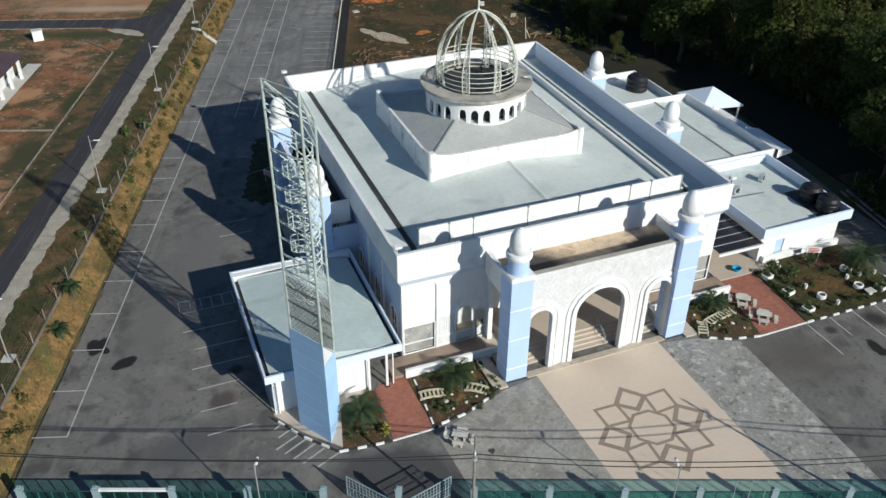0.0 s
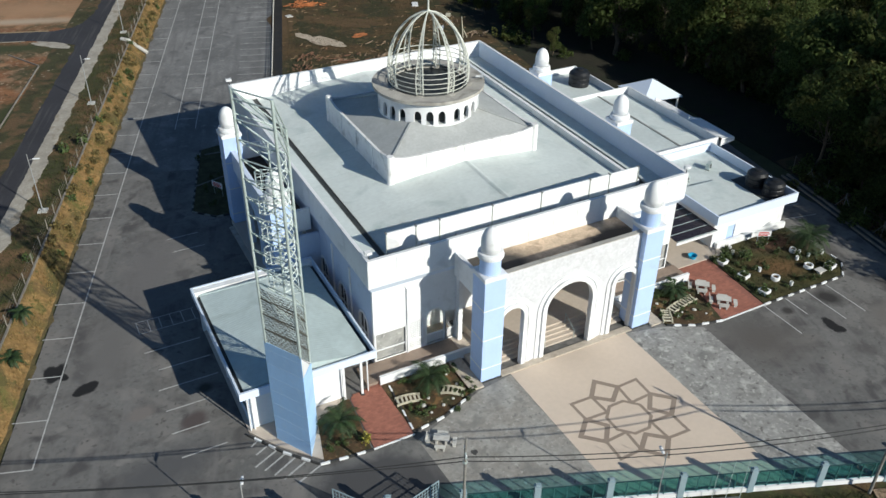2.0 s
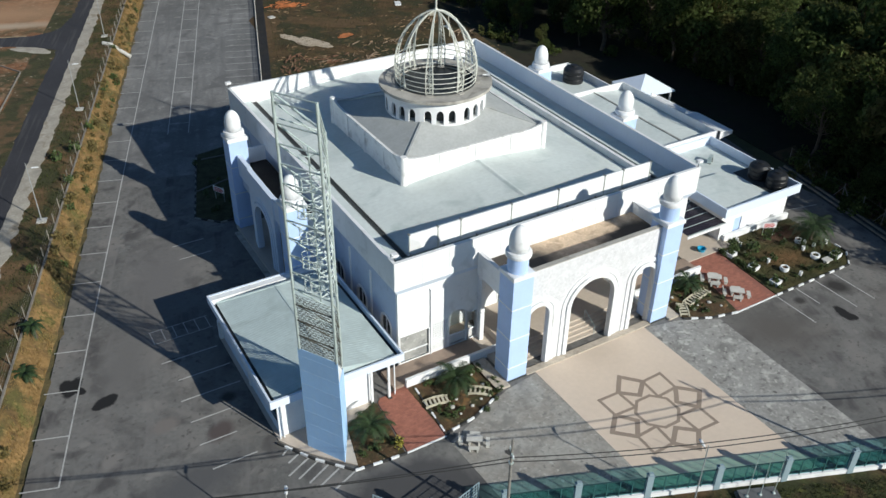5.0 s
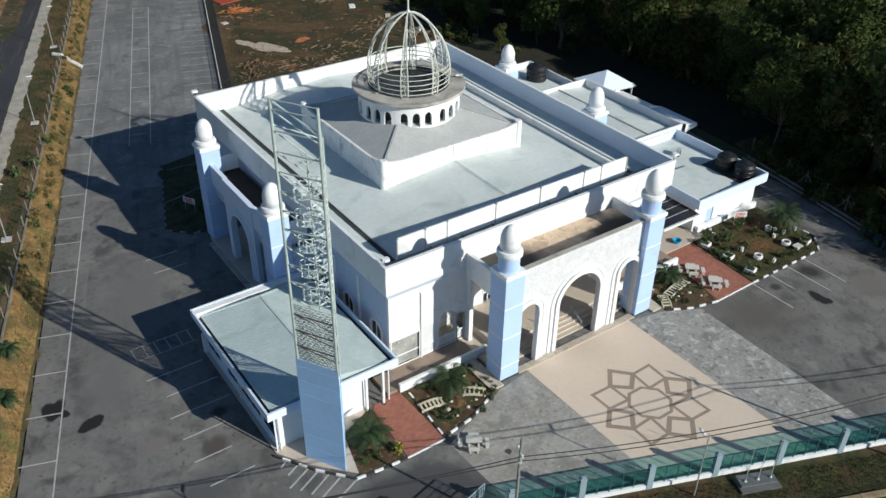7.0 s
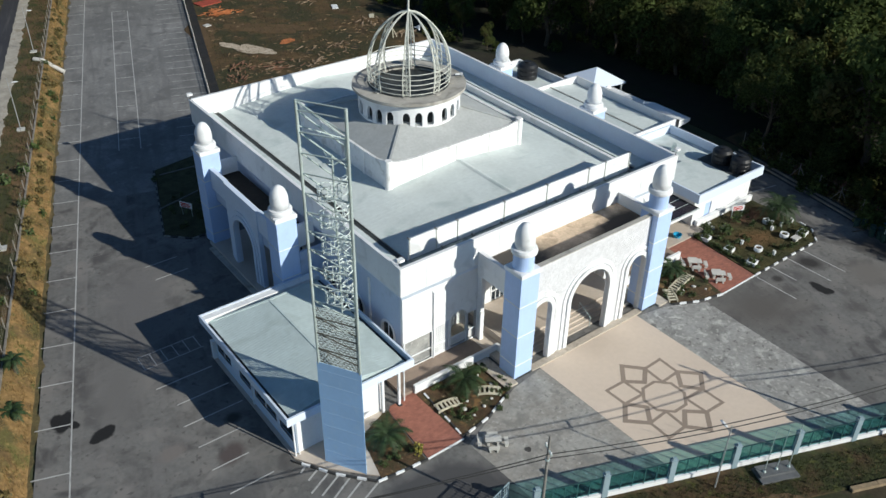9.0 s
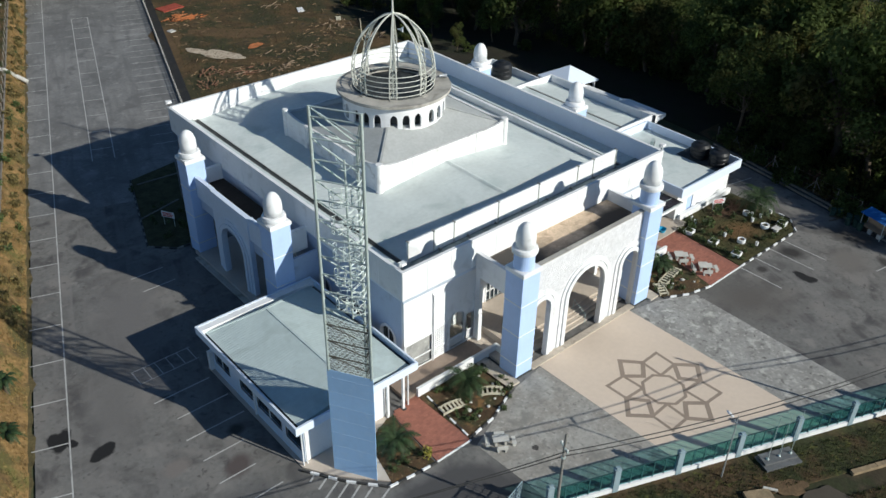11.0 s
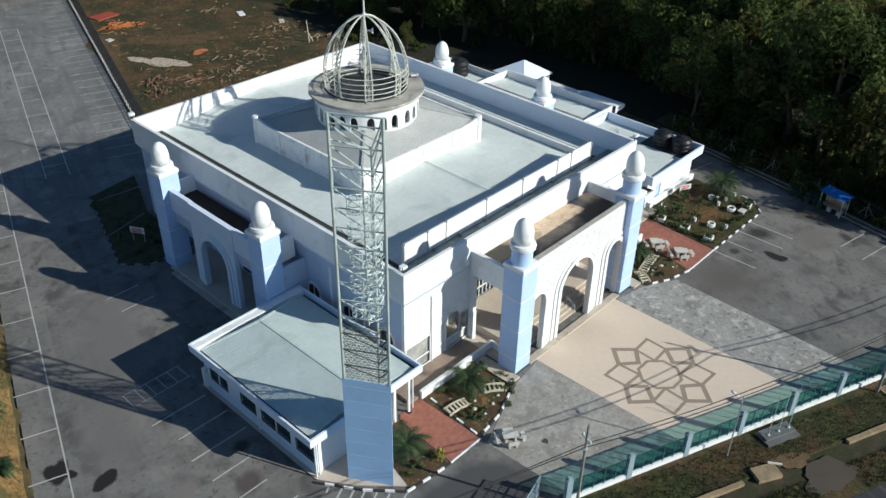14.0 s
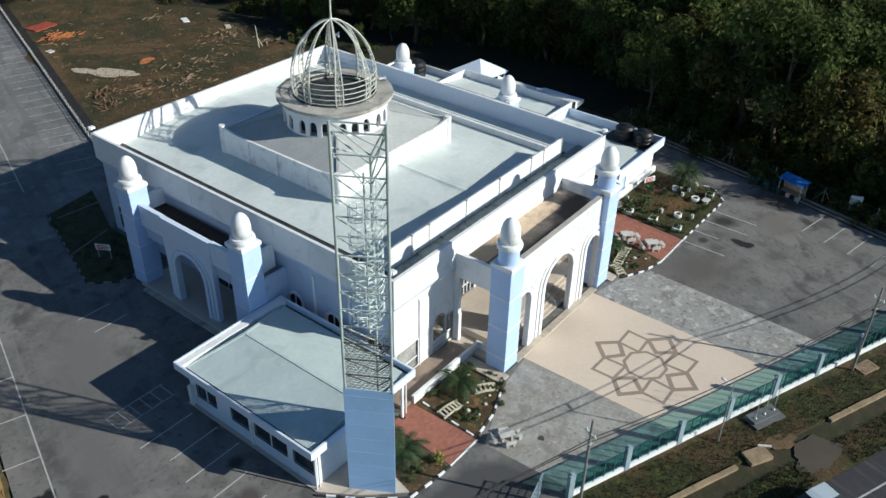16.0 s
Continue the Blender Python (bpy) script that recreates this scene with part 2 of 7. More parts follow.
REDSOIL = mat("red_soil", (0.21, 0.098, 0.044), 0.95, 0.3, 2.2, 0.3, 0.5, other=(0.06, 0.054, 0.022), mix=0.5, stain=(0.32, 0.20, 0.12), stain_size=2.5, stain_amount=0.45, blots=((0.7, (0.34, 0.25, 0.17), 0.25), (5.0, (0.36, 0.20, 0.105), 0.6), (1.6, (0.055, 0.05, 0.02), 0.45), (0.5, (0.34, 0.23, 0.14), 0.4)), spots=((-14.8, 102.8, 14.0, 5.5, -18, (0.34, 0.205, 0.115), 0.9), (-17.0, 97.4, 9.0, 1.2, -18, (0.40, 0.31, 0.22), 0.6), (-22.6, 60.5, 1.3, 5.0, -18, (0.04, 0.045, 0.014), 0.4), (-28.6, 73.0, 1.6, 4.5, -10, (0.05, 0.055, 0.02), 0.4), (-20.5, 85.7, 8.0, 1.8, -18, (0.045, 0.05, 0.018), 0.5), (-28.1, 47.1, 2.2, 5.0, -18, (0.045, 0.046, 0.018), 0.5)))
STRIPGRASS = mat("patchy_drain_grass", (0.048, 0.046, 0.017), 0.95, 0.3, 1.5, 0.25, 0.5, other=(0.12, 0.075, 0.036), mix=0.35, stain=(0.035, 0.035, 0.015), stain_size=1.4, stain_amount=0.4, blots=((0.9, (0.30, 0.25, 0.18), 0.2),))
MOSS = mat("olive_moss_edge", (0.10, 0.083, 0.036), 0.95, 0.3, 0.8, 0.2, 0.3, other=(0.15, 0.11, 0.05), mix=0.4)
GARDENGRASS = mat("garden_grass", (0.06, 0.054, 0.018), 0.95, 0.3, 1.2, 0.2, 0.4, other=(0.035, 0.038, 0.013), mix=0.4, spots=((40.3, -4.2, 2.2, 1.3, -20, (0.15, 0.085, 0.035), 0.6), (43.2, -1.0, 2.2, 1.2, 0, (0.10, 0.05, 0.03), 0.5)))
DIRT = mat("brown_dirt", (0.088, 0.055, 0.022), 0.95, 0.35, 3.0, 0.3, 0.5, other=(0.04, 0.038, 0.014), mix=0.6, stain=(0.17, 0.11, 0.05), stain_size=2.4, stain_amount=0.25, blots=((0.8, (0.24, 0.15, 0.09), 0.25), (1.5, (0.04, 0.032, 0.02), 0.4)))
SOIL = mat("garden_soil", (0.085, 0.052, 0.025), 0.95, 0.35, 0.9, 0.15, 0.5, other=(0.05, 0.05, 0.02), mix=0.4, blots=((0.9, (0.20, 0.115, 0.045), 0.45), (0.3, (0.03, 0.035, 0.014), 0.5), (0.2, (0.33, 0.26, 0.17), 0.2)))
GROUND = mat("far_ground", (0.07, 0.075, 0.035), 0.95, 0.3, 30.0, 2.0, 0.3)
LEAF = mat("forest_leaf", (0.098, 0.13, 0.042), 0.8, 0.35, 5.0, 0.3, 0.0, island=0.5, other=(0.13, 0.118, 0.042), mix=0.35, spec=0.12, through=0.62, each=0.35)
PALMLEAF = mat("palm_leaf", (0.036, 0.062, 0.024), 0.6, 0.2, 1.0, 0.2, 0.0, island=0.35, spec=0.25, through=0.2)
SHRUBLEAF = mat("shrub_leaf", (0.06, 0.09, 0.025), 0.6, 0.2, 1.0, 0.2, 0.0, island=0.4)
YELLOWLEAF = mat("yellow_shrub_leaf", (0.30, 0.26, 0.04), 0.6, 0.2, 1.0, 0.2, 0.0, island=0.35)
BARK = mat("bark", (0.11, 0.085, 0.06), 0.9, 0.25, 0.5, 0.1, 0.4)
BLACK = mat("black_plastic", (0.018, 0.019, 0.021), 0.4, 0.1, 1.0, 0.2, 0.0)
WOOD = mat("weathered_wood", (0.30, 0.22, 0.15), 0.85, 0.2, 0.6, 0.08, 0.2, island=0.3)
ORANGE = mat("orange_sheet", (0.48, 0.17, 0.06), 0.8, 0.2, 1.0, 0.1, 0.1)
POST = mat("grey_blue_post", (0.25, 0.33, 0.37), 0.7, 0.08, 0.8, 0.1, 0.05)
TERRACOTTA = mat("purple_roof_tile", (0.075, 0.05, 0.062), 0.8, 0.15, 1.5, 0.2, 0.2)
CARPAINT = mat("pale_blue_car_paint", (0.55, 0.62, 0.66), 0.25, 0.02, 1.0, 0.2, 0.0, 0.3)
REDPLASTIC = mat("red_plastic", (0.5, 0.03, 0.03), 0.4, 0.05)
WIRE = mat("cable", (0.02, 0.02, 0.02), 0.6, 0.1)


def glass(name, tint, rough=0.05, alpha=0.0):
    m = bpy.data.materials.new(name)
    m.use_nodes = True
    b = m.node_tree.nodes["Principled BSDF"]
    b.inputs["Base Color"].default_value = (*tint, 1)
    b.inputs["Roughness"].default_value = rough
    b.inputs["Transmission Weight"].default_value = alpha
    b.inputs["IOR"].default_value = 1.45
    return m


DARKGLASS = glass("dark_window_glass", (0.03, 0.04, 0.05), 0.08)
# opaque pale pane; its blotches are reflections put into the colour
PALEGLASS = mat("pale_glass_painted_reflections", (0.36, 0.36, 0.345), 0.15, 0.12, 0.8, 0.12, 0.0, other=(0.24, 0.245, 0.24), mix=0.45, spec=0.6, blots=((0.35, (0.50, 0.50, 0.48), 0.45),))
CLEARGLASS = glass("clear_window_glass", (0.86, 0.90, 0.90), 0.02, 1.0)
GREENGLASS = bpy.data.materials.new("green_fence_glass")  # tinted sheet that also tints the sunlight
GREENGLASS.use_nodes = True
gn, gl = GREENGLASS.node_tree.nodes, GREENGLASS.node_tree.links
clear, shine, both = gn.new("ShaderNodeBsdfTransparent"), gn.new("ShaderNodeBsdfGlossy"), gn.new("ShaderNodeMixShader")
clear.inputs["Color"].default_value = (0.58, 0.81, 0.80, 1)
shine.inputs["Roughness"].default_value = 0.05
both.inputs[0].default_value = 0.07
gl.new(clear.outputs[0], both.inputs[1])
gl.new(shine.outputs[0], both.inputs[2])
gl.new(both.outputs[0], gn["Material Output"].inputs["Surface"])
# left wall and side porch: greyer and bluer than the front wall
GREYBLUE = mat("grey_blue_wall", (0.46, 0.54, 0.69), 0.6, 0.04, 2.0, 0.3, 0.05, stain=(0.34, 0.40, 0.52), stain_size=1.6, stain_amount=0.3)


# ---------------------------------------------------------------- mesh helpers
class Geo:
    def __init__(self):
        self.v, self.f = [], []

    def add(self, verts, faces):
        n = len(self.v)
        self.v += [tuple(p) for p in verts]
        self.f += [tuple(n + i for i in f) for f in faces]
        return self

    def box(self, x0, y0, z0, x1, y1, z1):
        v = [(x, y, z) for z in (z0, z1) for x, y in ((x0, y0), (x1, y0), (x1, y1), (x0, y1))]
        return self.add(v, [(3, 2, 1, 0), (4, 5, 6, 7), (0, 1, 5, 4), (1, 2, 6, 5), (2, 3, 7, 6), (3, 0, 4, 7)])

    def prism(self, poly, z0, z1):
        """An upright prism over a polygon that runs anticlockwise; z1 may be a list, one height a corner."""
        n = len(poly)
        tops = z1 if isinstance(z1, (list, tuple)) else [z1] * n
        v = [(x, y, z0) for x, y in poly] + [(x, y, z) for (x, y), z in zip(poly, tops)]
        return self.add(v, [tuple(reversed(range(n))), tuple(range(n, 2 * n))] + [(i, (i + 1) % n, n + (i + 1) % n, n + i) for i in range(n)])

    def tube(self, a, b, r, n=6, r2=None):
        a, b = Vector(a), Vector(b)
        d = (b - a).normalized()
        p = d.orthogonal().normalized()
        q = d.cross(p)
        r2 = r if r2 is None else r2
        v = [a + (p * math.cos(t) + q * math.sin(t)) * r for t in [2 * math.pi * i / n for i in range(n)]]
        v += [b + (p * math.cos(t) + q * math.sin(t)) * r2 for t in [2 * math.pi * i / n for i in range(n)]]
        return self.add(v, [tuple(reversed(range(n))), tuple(range(n, 2 * n))] + [(i, (i + 1) % n, n + (i + 1) % n, n + i) for i in range(n)])

    def path(self, pts, r, n=6):
        """One unbroken tube along the points."""
        pts = [Vector(p) for p in pts]
        m, p = len(pts), None
        v = []
        for i, c in enumerate(pts):
            d = (pts[min(i + 1, m - 1)] - pts[max(i - 1, 0)]).normalized()
            p = d.orthogonal() if p is None else p - d * p.dot(d)
            p = p.normalized() if p.length > 1e-5 else d.orthogonal().normalized()
            q = d.cross(p)
            v += [c + (p * math.cos(t) + q * math.sin(t)) * r for t in [2 * math.pi * k / n for k in range(n)]]
        f = [(i * n + k, i * n + (k + 1) % n, (i + 1) * n + (k + 1) % n, (i + 1) * n + k) for i in range(m - 1) for k in range(n)]
        return self.add(v, f + [tuple(reversed(range(n))), tuple(range((m - 1) * n, m * n))])

    def beam(self, a, b, w, h):
        """A rectangular bar from a to b, w wide and h high."""
        a, b = Vector(a), Vector(b)
        d = (b - a).normalized()
        s = d.cross(Vector((0, 0, 1)))
        s = (s.normalized() if s.length > 1e-4 else Vector((1, 0, 0))) * w / 2
        t = s.normalized().cross(d) * h / 2
        v = [e + k * s + j * t for e in (a, b) for k, j in ((-1, -1), (1, -1), (1, 1), (-1, 1))]
        return self.add(v, [(3, 2, 1, 0), (4, 5, 6, 7), (0, 1, 5, 4), (1, 2, 6, 5), (2, 3, 7, 6), (3, 0, 4, 7)])

    def lathe(self, profile, n=24, x=0.0, y=0.0):
        """Turned about an upright axis; profile: radius, height from the bottom up."""
        v = [(x + r * math.cos(2 * math.pi * i / n), y + r * math.sin(2 * math.pi * i / n), z) for r, z in profile for i in range(n)]
        f = [(k * n + i, k * n + (i + 1) % n, (k + 1) * n + (i + 1) % n, (k + 1) * n + i) for k in range(len(profile) - 1) for i in range(n)]
        f += [tuple(reversed(range(n))), tuple(range((len(profile) - 1) * n, len(profile) * n))]
        return self.add(v, f)

    def moved(self, m):
        self.v = [tuple(m @ Vector(p)) for p in self.v]
        return self

    def mesh(self, name, material, smooth=False):
        me = bpy.data.meshes.new(name)
        me.from_pydata(self.v, [], self.f)
        me.materials.append(material)
        if smooth:
            me.polygons.foreach_set("use_smooth", [True] * len(me.polygons))
        me.update()
        return me


def part(name, geo, material, parent, label="", smooth=False):
    ob = new(name, geo.mesh(name, material, smooth) if isinstance(geo, Geo) else geo)
    ob.parent = parent
    if label:
        tagged(ob, label)
    return ob


def thing(name, label, category, loc=(0, 0, 0), turn=0.0, group="", kind=""):
    ob = new(name)
    ob.matrix_world = pose(*loc, 0, 0, turn)
    return tagged(ob, label, category, group, kind)


def solid(name, geo, material, label, category, group="", kind="", smooth=False):
    return tagged(new(name, geo.mesh(name, material, smooth)), label, category, group, kind)


def arch_wall(geo, u0, u1, z0, z1, holes, thick, place, segs=10):
    """A wall from u0 to u1 and z0 to z1 with openings (u centre, half width, sill, spring, rise); rise 0 gives a flat head.
    place(u, w, z) lays it into the room, w running from 0 at the face to thick at the back."""
    def quad(*pts):
        geo.add([place(*p) for p in pts], [tuple(range(len(pts)))])

    def column(a, b, za0, zb0, za1, zb1):
        quad((a, 0, za0), (b, 0, zb0), (b, 0, zb1), (a, 0, za1))
        quad((a, thick, za0), (a, thick, za1), (b, thick, zb1), (b, thick, zb0))

    at = u0
    for c, hw, sill, spring, rise in sorted(holes):
        a, b = c - hw, c + hw
        if a > at:
            column(at, a, z0, z0, z1, z1)
        k = segs if rise else 1
        us = [c - hw * math.cos(math.pi * i / k) for i in range(k + 1)]
        zs = [spring + rise * math.sin(math.pi * i / k) for i in range(k + 1)]
        for i in range(k):
            column(us[i], us[i + 1], zs[i], zs[i + 1], z1, z1)
            quad((us[i], 0, zs[i]), (us[i], thick, zs[i]), (us[i + 1], thick, zs[i + 1]), (us[i + 1], 0, zs[i + 1]))
        if sill > z0:
            column(a, b, z0, z0, sill, sill)
            quad((a, 0, sill), (b, 0, sill), (b, thick, sill), (a, thick, sill))
        for u in (a, b):
            quad((u, 0, sill), (u, thick, sill), (u, thick, spring), (u, 0, spring))
        at = b
    if at < u1:
        column(at, u1, z0, z0, z1, z1)
    for z in (z1,) if any(h[2] <= z0 for h in holes) else (z0, z1):
        quad((u0, 0, z), (u1, 0, z), (u1, thick, z), (u0, thick, z))
    for u in (u0, u1):
        quad((u, 0, z0), (u, thick, z0), (u, thick, z1), (u, 0, z1))
    return geo


def arch_ring(geo, c, r0, r1, foot, spring, w0, w1, place, segs=16):
    """A moulding round an arch: from the foot up, over the crown and down, between half widths r0 and r1, standing from w0 to w1."""
    def line(r):
        return [(c - r, foot)] + [(c - r * math.cos(math.pi * i / segs), spring + r * math.sin(math.pi * i / segs)) for i in range(segs + 1)] + [(c + r, foot)]
    a, b = line(r0), line(r1)
    n = len(a)
    v = [place(u, w, z) for w in (w0, w1) for row in (a, b) for u, z in row]
    f = []
    for i in range(n - 1):
        f += [(i, i + 1, n + i + 1, n + i), (2 * n + i, 3 * n + i, 3 * n + i + 1, 2 * n + i + 1), (i, 2 * n + i, 2 * n + i + 1, i + 1), (n + i, n + i + 1, 3 * n + i + 1, 3 * n + i)]
    f += [(0, n, 3 * n, 2 * n), (n - 1, 3 * n - 1, 4 * n - 1, 2 * n - 1)]
    return geo.add(v, f)


# ---------------------------------------------------------------- the ground
U, V = Vector((0.3167, 0.9485)), Vector((0.9485, -0.3167))  # along the car park, and across it to the right
BASE = Vector((-24.0, 5.7))


def cp(s, d):
    """A place of the car park: s metres along its outer line, d to the right of it."""
    p = BASE + U * s + V * d
    return (p.x, p.y)


FDIR, FNORM = Vector((0.923, -0.385)), Vector((0.385, 0.923))  # along the front fence, and from it to the mosque
FBASE = Vector((4.4, -17.9))


def fp(s, d):
    p = FBASE + FDIR * s + FNORM * d
    return (p.x, p.y)


def sheet(name, poly, z, material, label, category, thick=0.05):
    return solid(name, Geo().prism(poly, z - thick, z), material, label, category, kind="structure")


def ragged(name, s0, s1, d0, d1, z, material, label, category, amp0=0.0, amp1=0.0, step=0.7, thick=0.03, seed=0.0, place=None):
    """A strip along the car park's frame, its two edges wandering by amp0 and amp1 metres."""
    g = Geo()
    n = int((s1 - s0) / step)
    for i in range(n + 1):
        s = s0 + (s1 - s0) * i / n
        for d, a, k in ((d0, amp0, 0.0), (d1, amp1, 9.0)):
            w = d + a * noise.fractal(Vector((s * 0.45 + seed, k, seed)), 0.7, 2.2, 5)
            x, y = (place or cp)(s, w)
            g.v += [(x, y, z), (x, y, z - thick)]
    for i in range(n):
        j, m = 4 * i, 4 * i + 4
        g.f += [(j, j + 2, m + 2, m), (j, m, m + 1, j + 1), (j + 2, j + 3, m + 3, m + 2)]
    return solid(name, g, material, label, category, kind="structure")


sheet("ground", [(-2500, -2500), (2500, -2500), (2500, 2500), (-2500, 2500)], -0.12, GROUND, "scrubby green and brown open ground", "ground")
sheet("car_park", [fp(-36.8, 0), fp(60, 0), (53.0, 4.0), (57, 32), (46, 46), cp(48, 16.2), cp(130, 16.2), cp(130, -2.7)], 0.0, ASPHALT, "patched grey asphalt car park round the mosque", "car park")
PALEASPHALT = mat("pale_grey_asphalt", (0.168, 0.169, 0.167), 0.92, 0.2, 6.0, 0.35, 0.1, other=(0.215, 0.214, 0.21), mix=0.4, stain=(0.13, 0.13, 0.13), stain_size=5.0, stain_amount=0.35, blots=((1.1, (0.235, 0.232, 0.228), 0.5), (2.4, (0.125, 0.124, 0.124), 0.75), (4.0, (0.24, 0.238, 0.235), 0.45), (0.5, (0.15, 0.148, 0.147), 0.4)), streak=(71.5, 10.0, 1.1, (0.125, 0.124, 0.124), 0.7))
ragged("car_park_upper", 39.0, 130.0, -2.6, 16.1, 0.0035, PALEASPHALT, "paler grey asphalt of the upper car park", "car park", 0.1, 0.0, 0.7, 0.003, 4.0)
sheet("plaza", [(9.7, -5.5), (9.9, -20.1), (21.3, -24.85), (21.2, -5.5)], 0.012, PLAZA, "beige imprinted concrete forecourt before the arches", "forecourt")
sheet("pavement_left", [(-0.1, -8.6), (0.3, -16.1), (9.89, -20.1), (9.69, -5.6), (6.4, -6.1), (2.7, -7.5)], 0.008, WORN, "worn grey imprinted concrete apron", "pavement")
sheet("pavement_right", [(21.21, -5.6), (21.31, -24.85), (27.2, -27.3), (27.8, -8.0), (24.6, -6.3)], 0.008, FLAKY, "worn mottled grey imprinted concrete apron", "pavement")
# the road runs on higher ground behind a grassy bank
bank = Geo()
S0, S1, NS = -36.0, 130.0, 166
prof = [(-2.7, -0.02), (-3.0, 0.15), (-3.6, 0.8), (-4.3, 1.5), (-4.8, 1.75)]
for i in range(NS + 1):
    s = S0 + (S1 - S0) * i / NS
    for j, (d, z) in enumerate(prof):
        k = noise.fractal(Vector((s * 0.6, d, 0)), 1.0, 2.0, 3)
        bank.v.append((*cp(s, d + (0.25 * k if j < 4 else 0)), z + (0.12 * k if 0 < j < 4 else 0)))
m = len(prof)
bank.f += [(i * m + j, (i + 1) * m + j, (i + 1) * m + j + 1, i * m + j + 1) for i in range(NS) for j in range(m - 1)]
solid("bank", bank, DRYGRASS, "dry yellow grass bank between car park and road", "bank", kind="structure", smooth=True)
sheet("roadside", [cp(S0, -9.4), cp(S0, -4.8), cp(S1, -4.8), cp(S1, -9.4)], 1.75, SCRUB, "brown scrubby strip beside the road", "verge", 0.6)
ragged("road_shoulder", S0, S1, -9.75, -8.2, 1.785, SHOULDER, "pale gravel shoulder with ragged edges", "shoulder", 0.12, 0.4, 0.3, 0.2)
sheet("road", [cp(S0, -12.3), cp(S0, -9.4), cp(S1, -9.4), cp(S1, -12.3)], 1.76, ROADTAR, "narrow dark asphalt road", "road", 0.6)
sheet("grass_strip", [cp(S0, -15.3), cp(S0, -12.3), cp(S1, -12.3), cp(S1, -15.3)], 1.74, STRIPGRASS, "grassy drain strip beside the road", "verge", 0.6)
sheet("field_left", [cp(S0, -60), cp(S0, -15.3), cp(79.9, -15.3), cp(79.9, -60)], 1.72, REDSOIL, "red soil lots with patchy grass", "field", 0.6)
sheet("side_road", [cp(80, -60), cp(80, -19.6), cp(79, -15.5), cp(77.3, -12.25), cp(92, -12.25), cp(87.2, -13.1), cp(85.3, -14.2), cp(83.9, -16.8), cp(83.8, -60)], 1.763, ROADTAR, "side road joining the narrow road", "road", 0.6)
sheet("field_far", [cp(83.9, -60), cp(83.9, -15.3), cp(S1, -15.3), cp(S1, -60)], 1.72, REDSOIL, "red soil lot beyond the side road", "field", 0.6)
sheet("dirt_field", [cp(42, 16.5), (46.5, 44), (47.2, 52), (48.2, 62), (49.5, 72), (51.5, 84), (46.5, 94), cp(130, 45), cp(130, 16.5)], -0.02, DIRT, "rough brown dirt lot", "field")
sheet("front_verge", [fp(-40, -3.4), fp(60, -3.4), fp(60, 1.2), fp(-40, -0.8)], 0.02, GRASS, "rough grass verge outside the fence", "verge", 0.3)
sheet("drain_verge", [fp(-40, -7.5), fp(60, -7.5), fp(60, -5.1), fp(-40, -5.1)], -0.05, GRASS, "grassy drain bank outside the fence", "verge", 0.3)
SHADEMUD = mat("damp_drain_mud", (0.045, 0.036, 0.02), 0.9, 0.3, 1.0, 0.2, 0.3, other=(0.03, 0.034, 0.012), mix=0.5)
sheet("drain_bed", [fp(-40, -5.1), fp(60, -5.1), fp(60, -3.4), fp(-40, -3.4)], -0.09, SHADEMUD, "muddy open drain", "drain", 0.1)
sheet("front_road", [fp(-40, -17), fp(60, -17), fp(60, -7.5), fp(-40, -7.5)], -0.03, ROADTAR, "asphalt road outside the fence", "road")
for a, b in ((S0, 77.0), (91.5, S1)):
    ragged("road_edge_grass", a, b, -12.9, -12.2, 1.77, STRIPGRASS, "ragged grass edge of the road", "verge", 0.0, 0.22, 0.3, 0.05, 3.0)
ragged("bank_foot", S0, S1, -3.2, -2.45, 0.006, MOSS, "olive mossy edge of the asphalt", "verge", 0.0, 0.35, 0.5, 0.02, 7.0)
# ---------------------------------------------------------------- the mosque
mosque = thing("mosque", "white and pale blue mosque with grey roof and bare dome frame", "mosque")


def at_y(y):
    return lambda u, w, z: (u, y + w, z)


def at_x(x):
    return lambda u, w, z: (x + w, u, z)


def pane_of(place, c, hw, sill, spring, rise, w, segs=10):
    pts = [(c - hw, sill), (c + hw, sill)] + [(c + hw * math.cos(math.pi * i / segs), spring + rise * math.sin(math.pi * i / segs)) for i in range(segs + 1)] if rise else [(c - hw, sill), (c + hw, sill), (c + hw, spring), (c - hw, spring)]
    n = len(pts)
    return Geo().add([place(u, w, z) for u, z in pts] + [place(u, w + 0.02, z) for u, z in pts], [tuple(range(n)), tuple(reversed(range(n, 2 * n)))] + [(i, (i + 1) % n, n + (i + 1) % n, n + i) for i in range(n)])


def bar_on(g, place, u0, z0, u1, z1, w0, w1):
    v = [place(u, w, z) for w in (w0, w1) for u, z in ((u0, z0), (u1, z0), (u1, z1), (u0, z1))]
    return g.add(v, [(3, 2, 1, 0), (4, 5, 6, 7), (0, 1, 5, 4), (1, 2, 6, 5), (2, 3, 7, 6), (3, 0, 4, 7)])


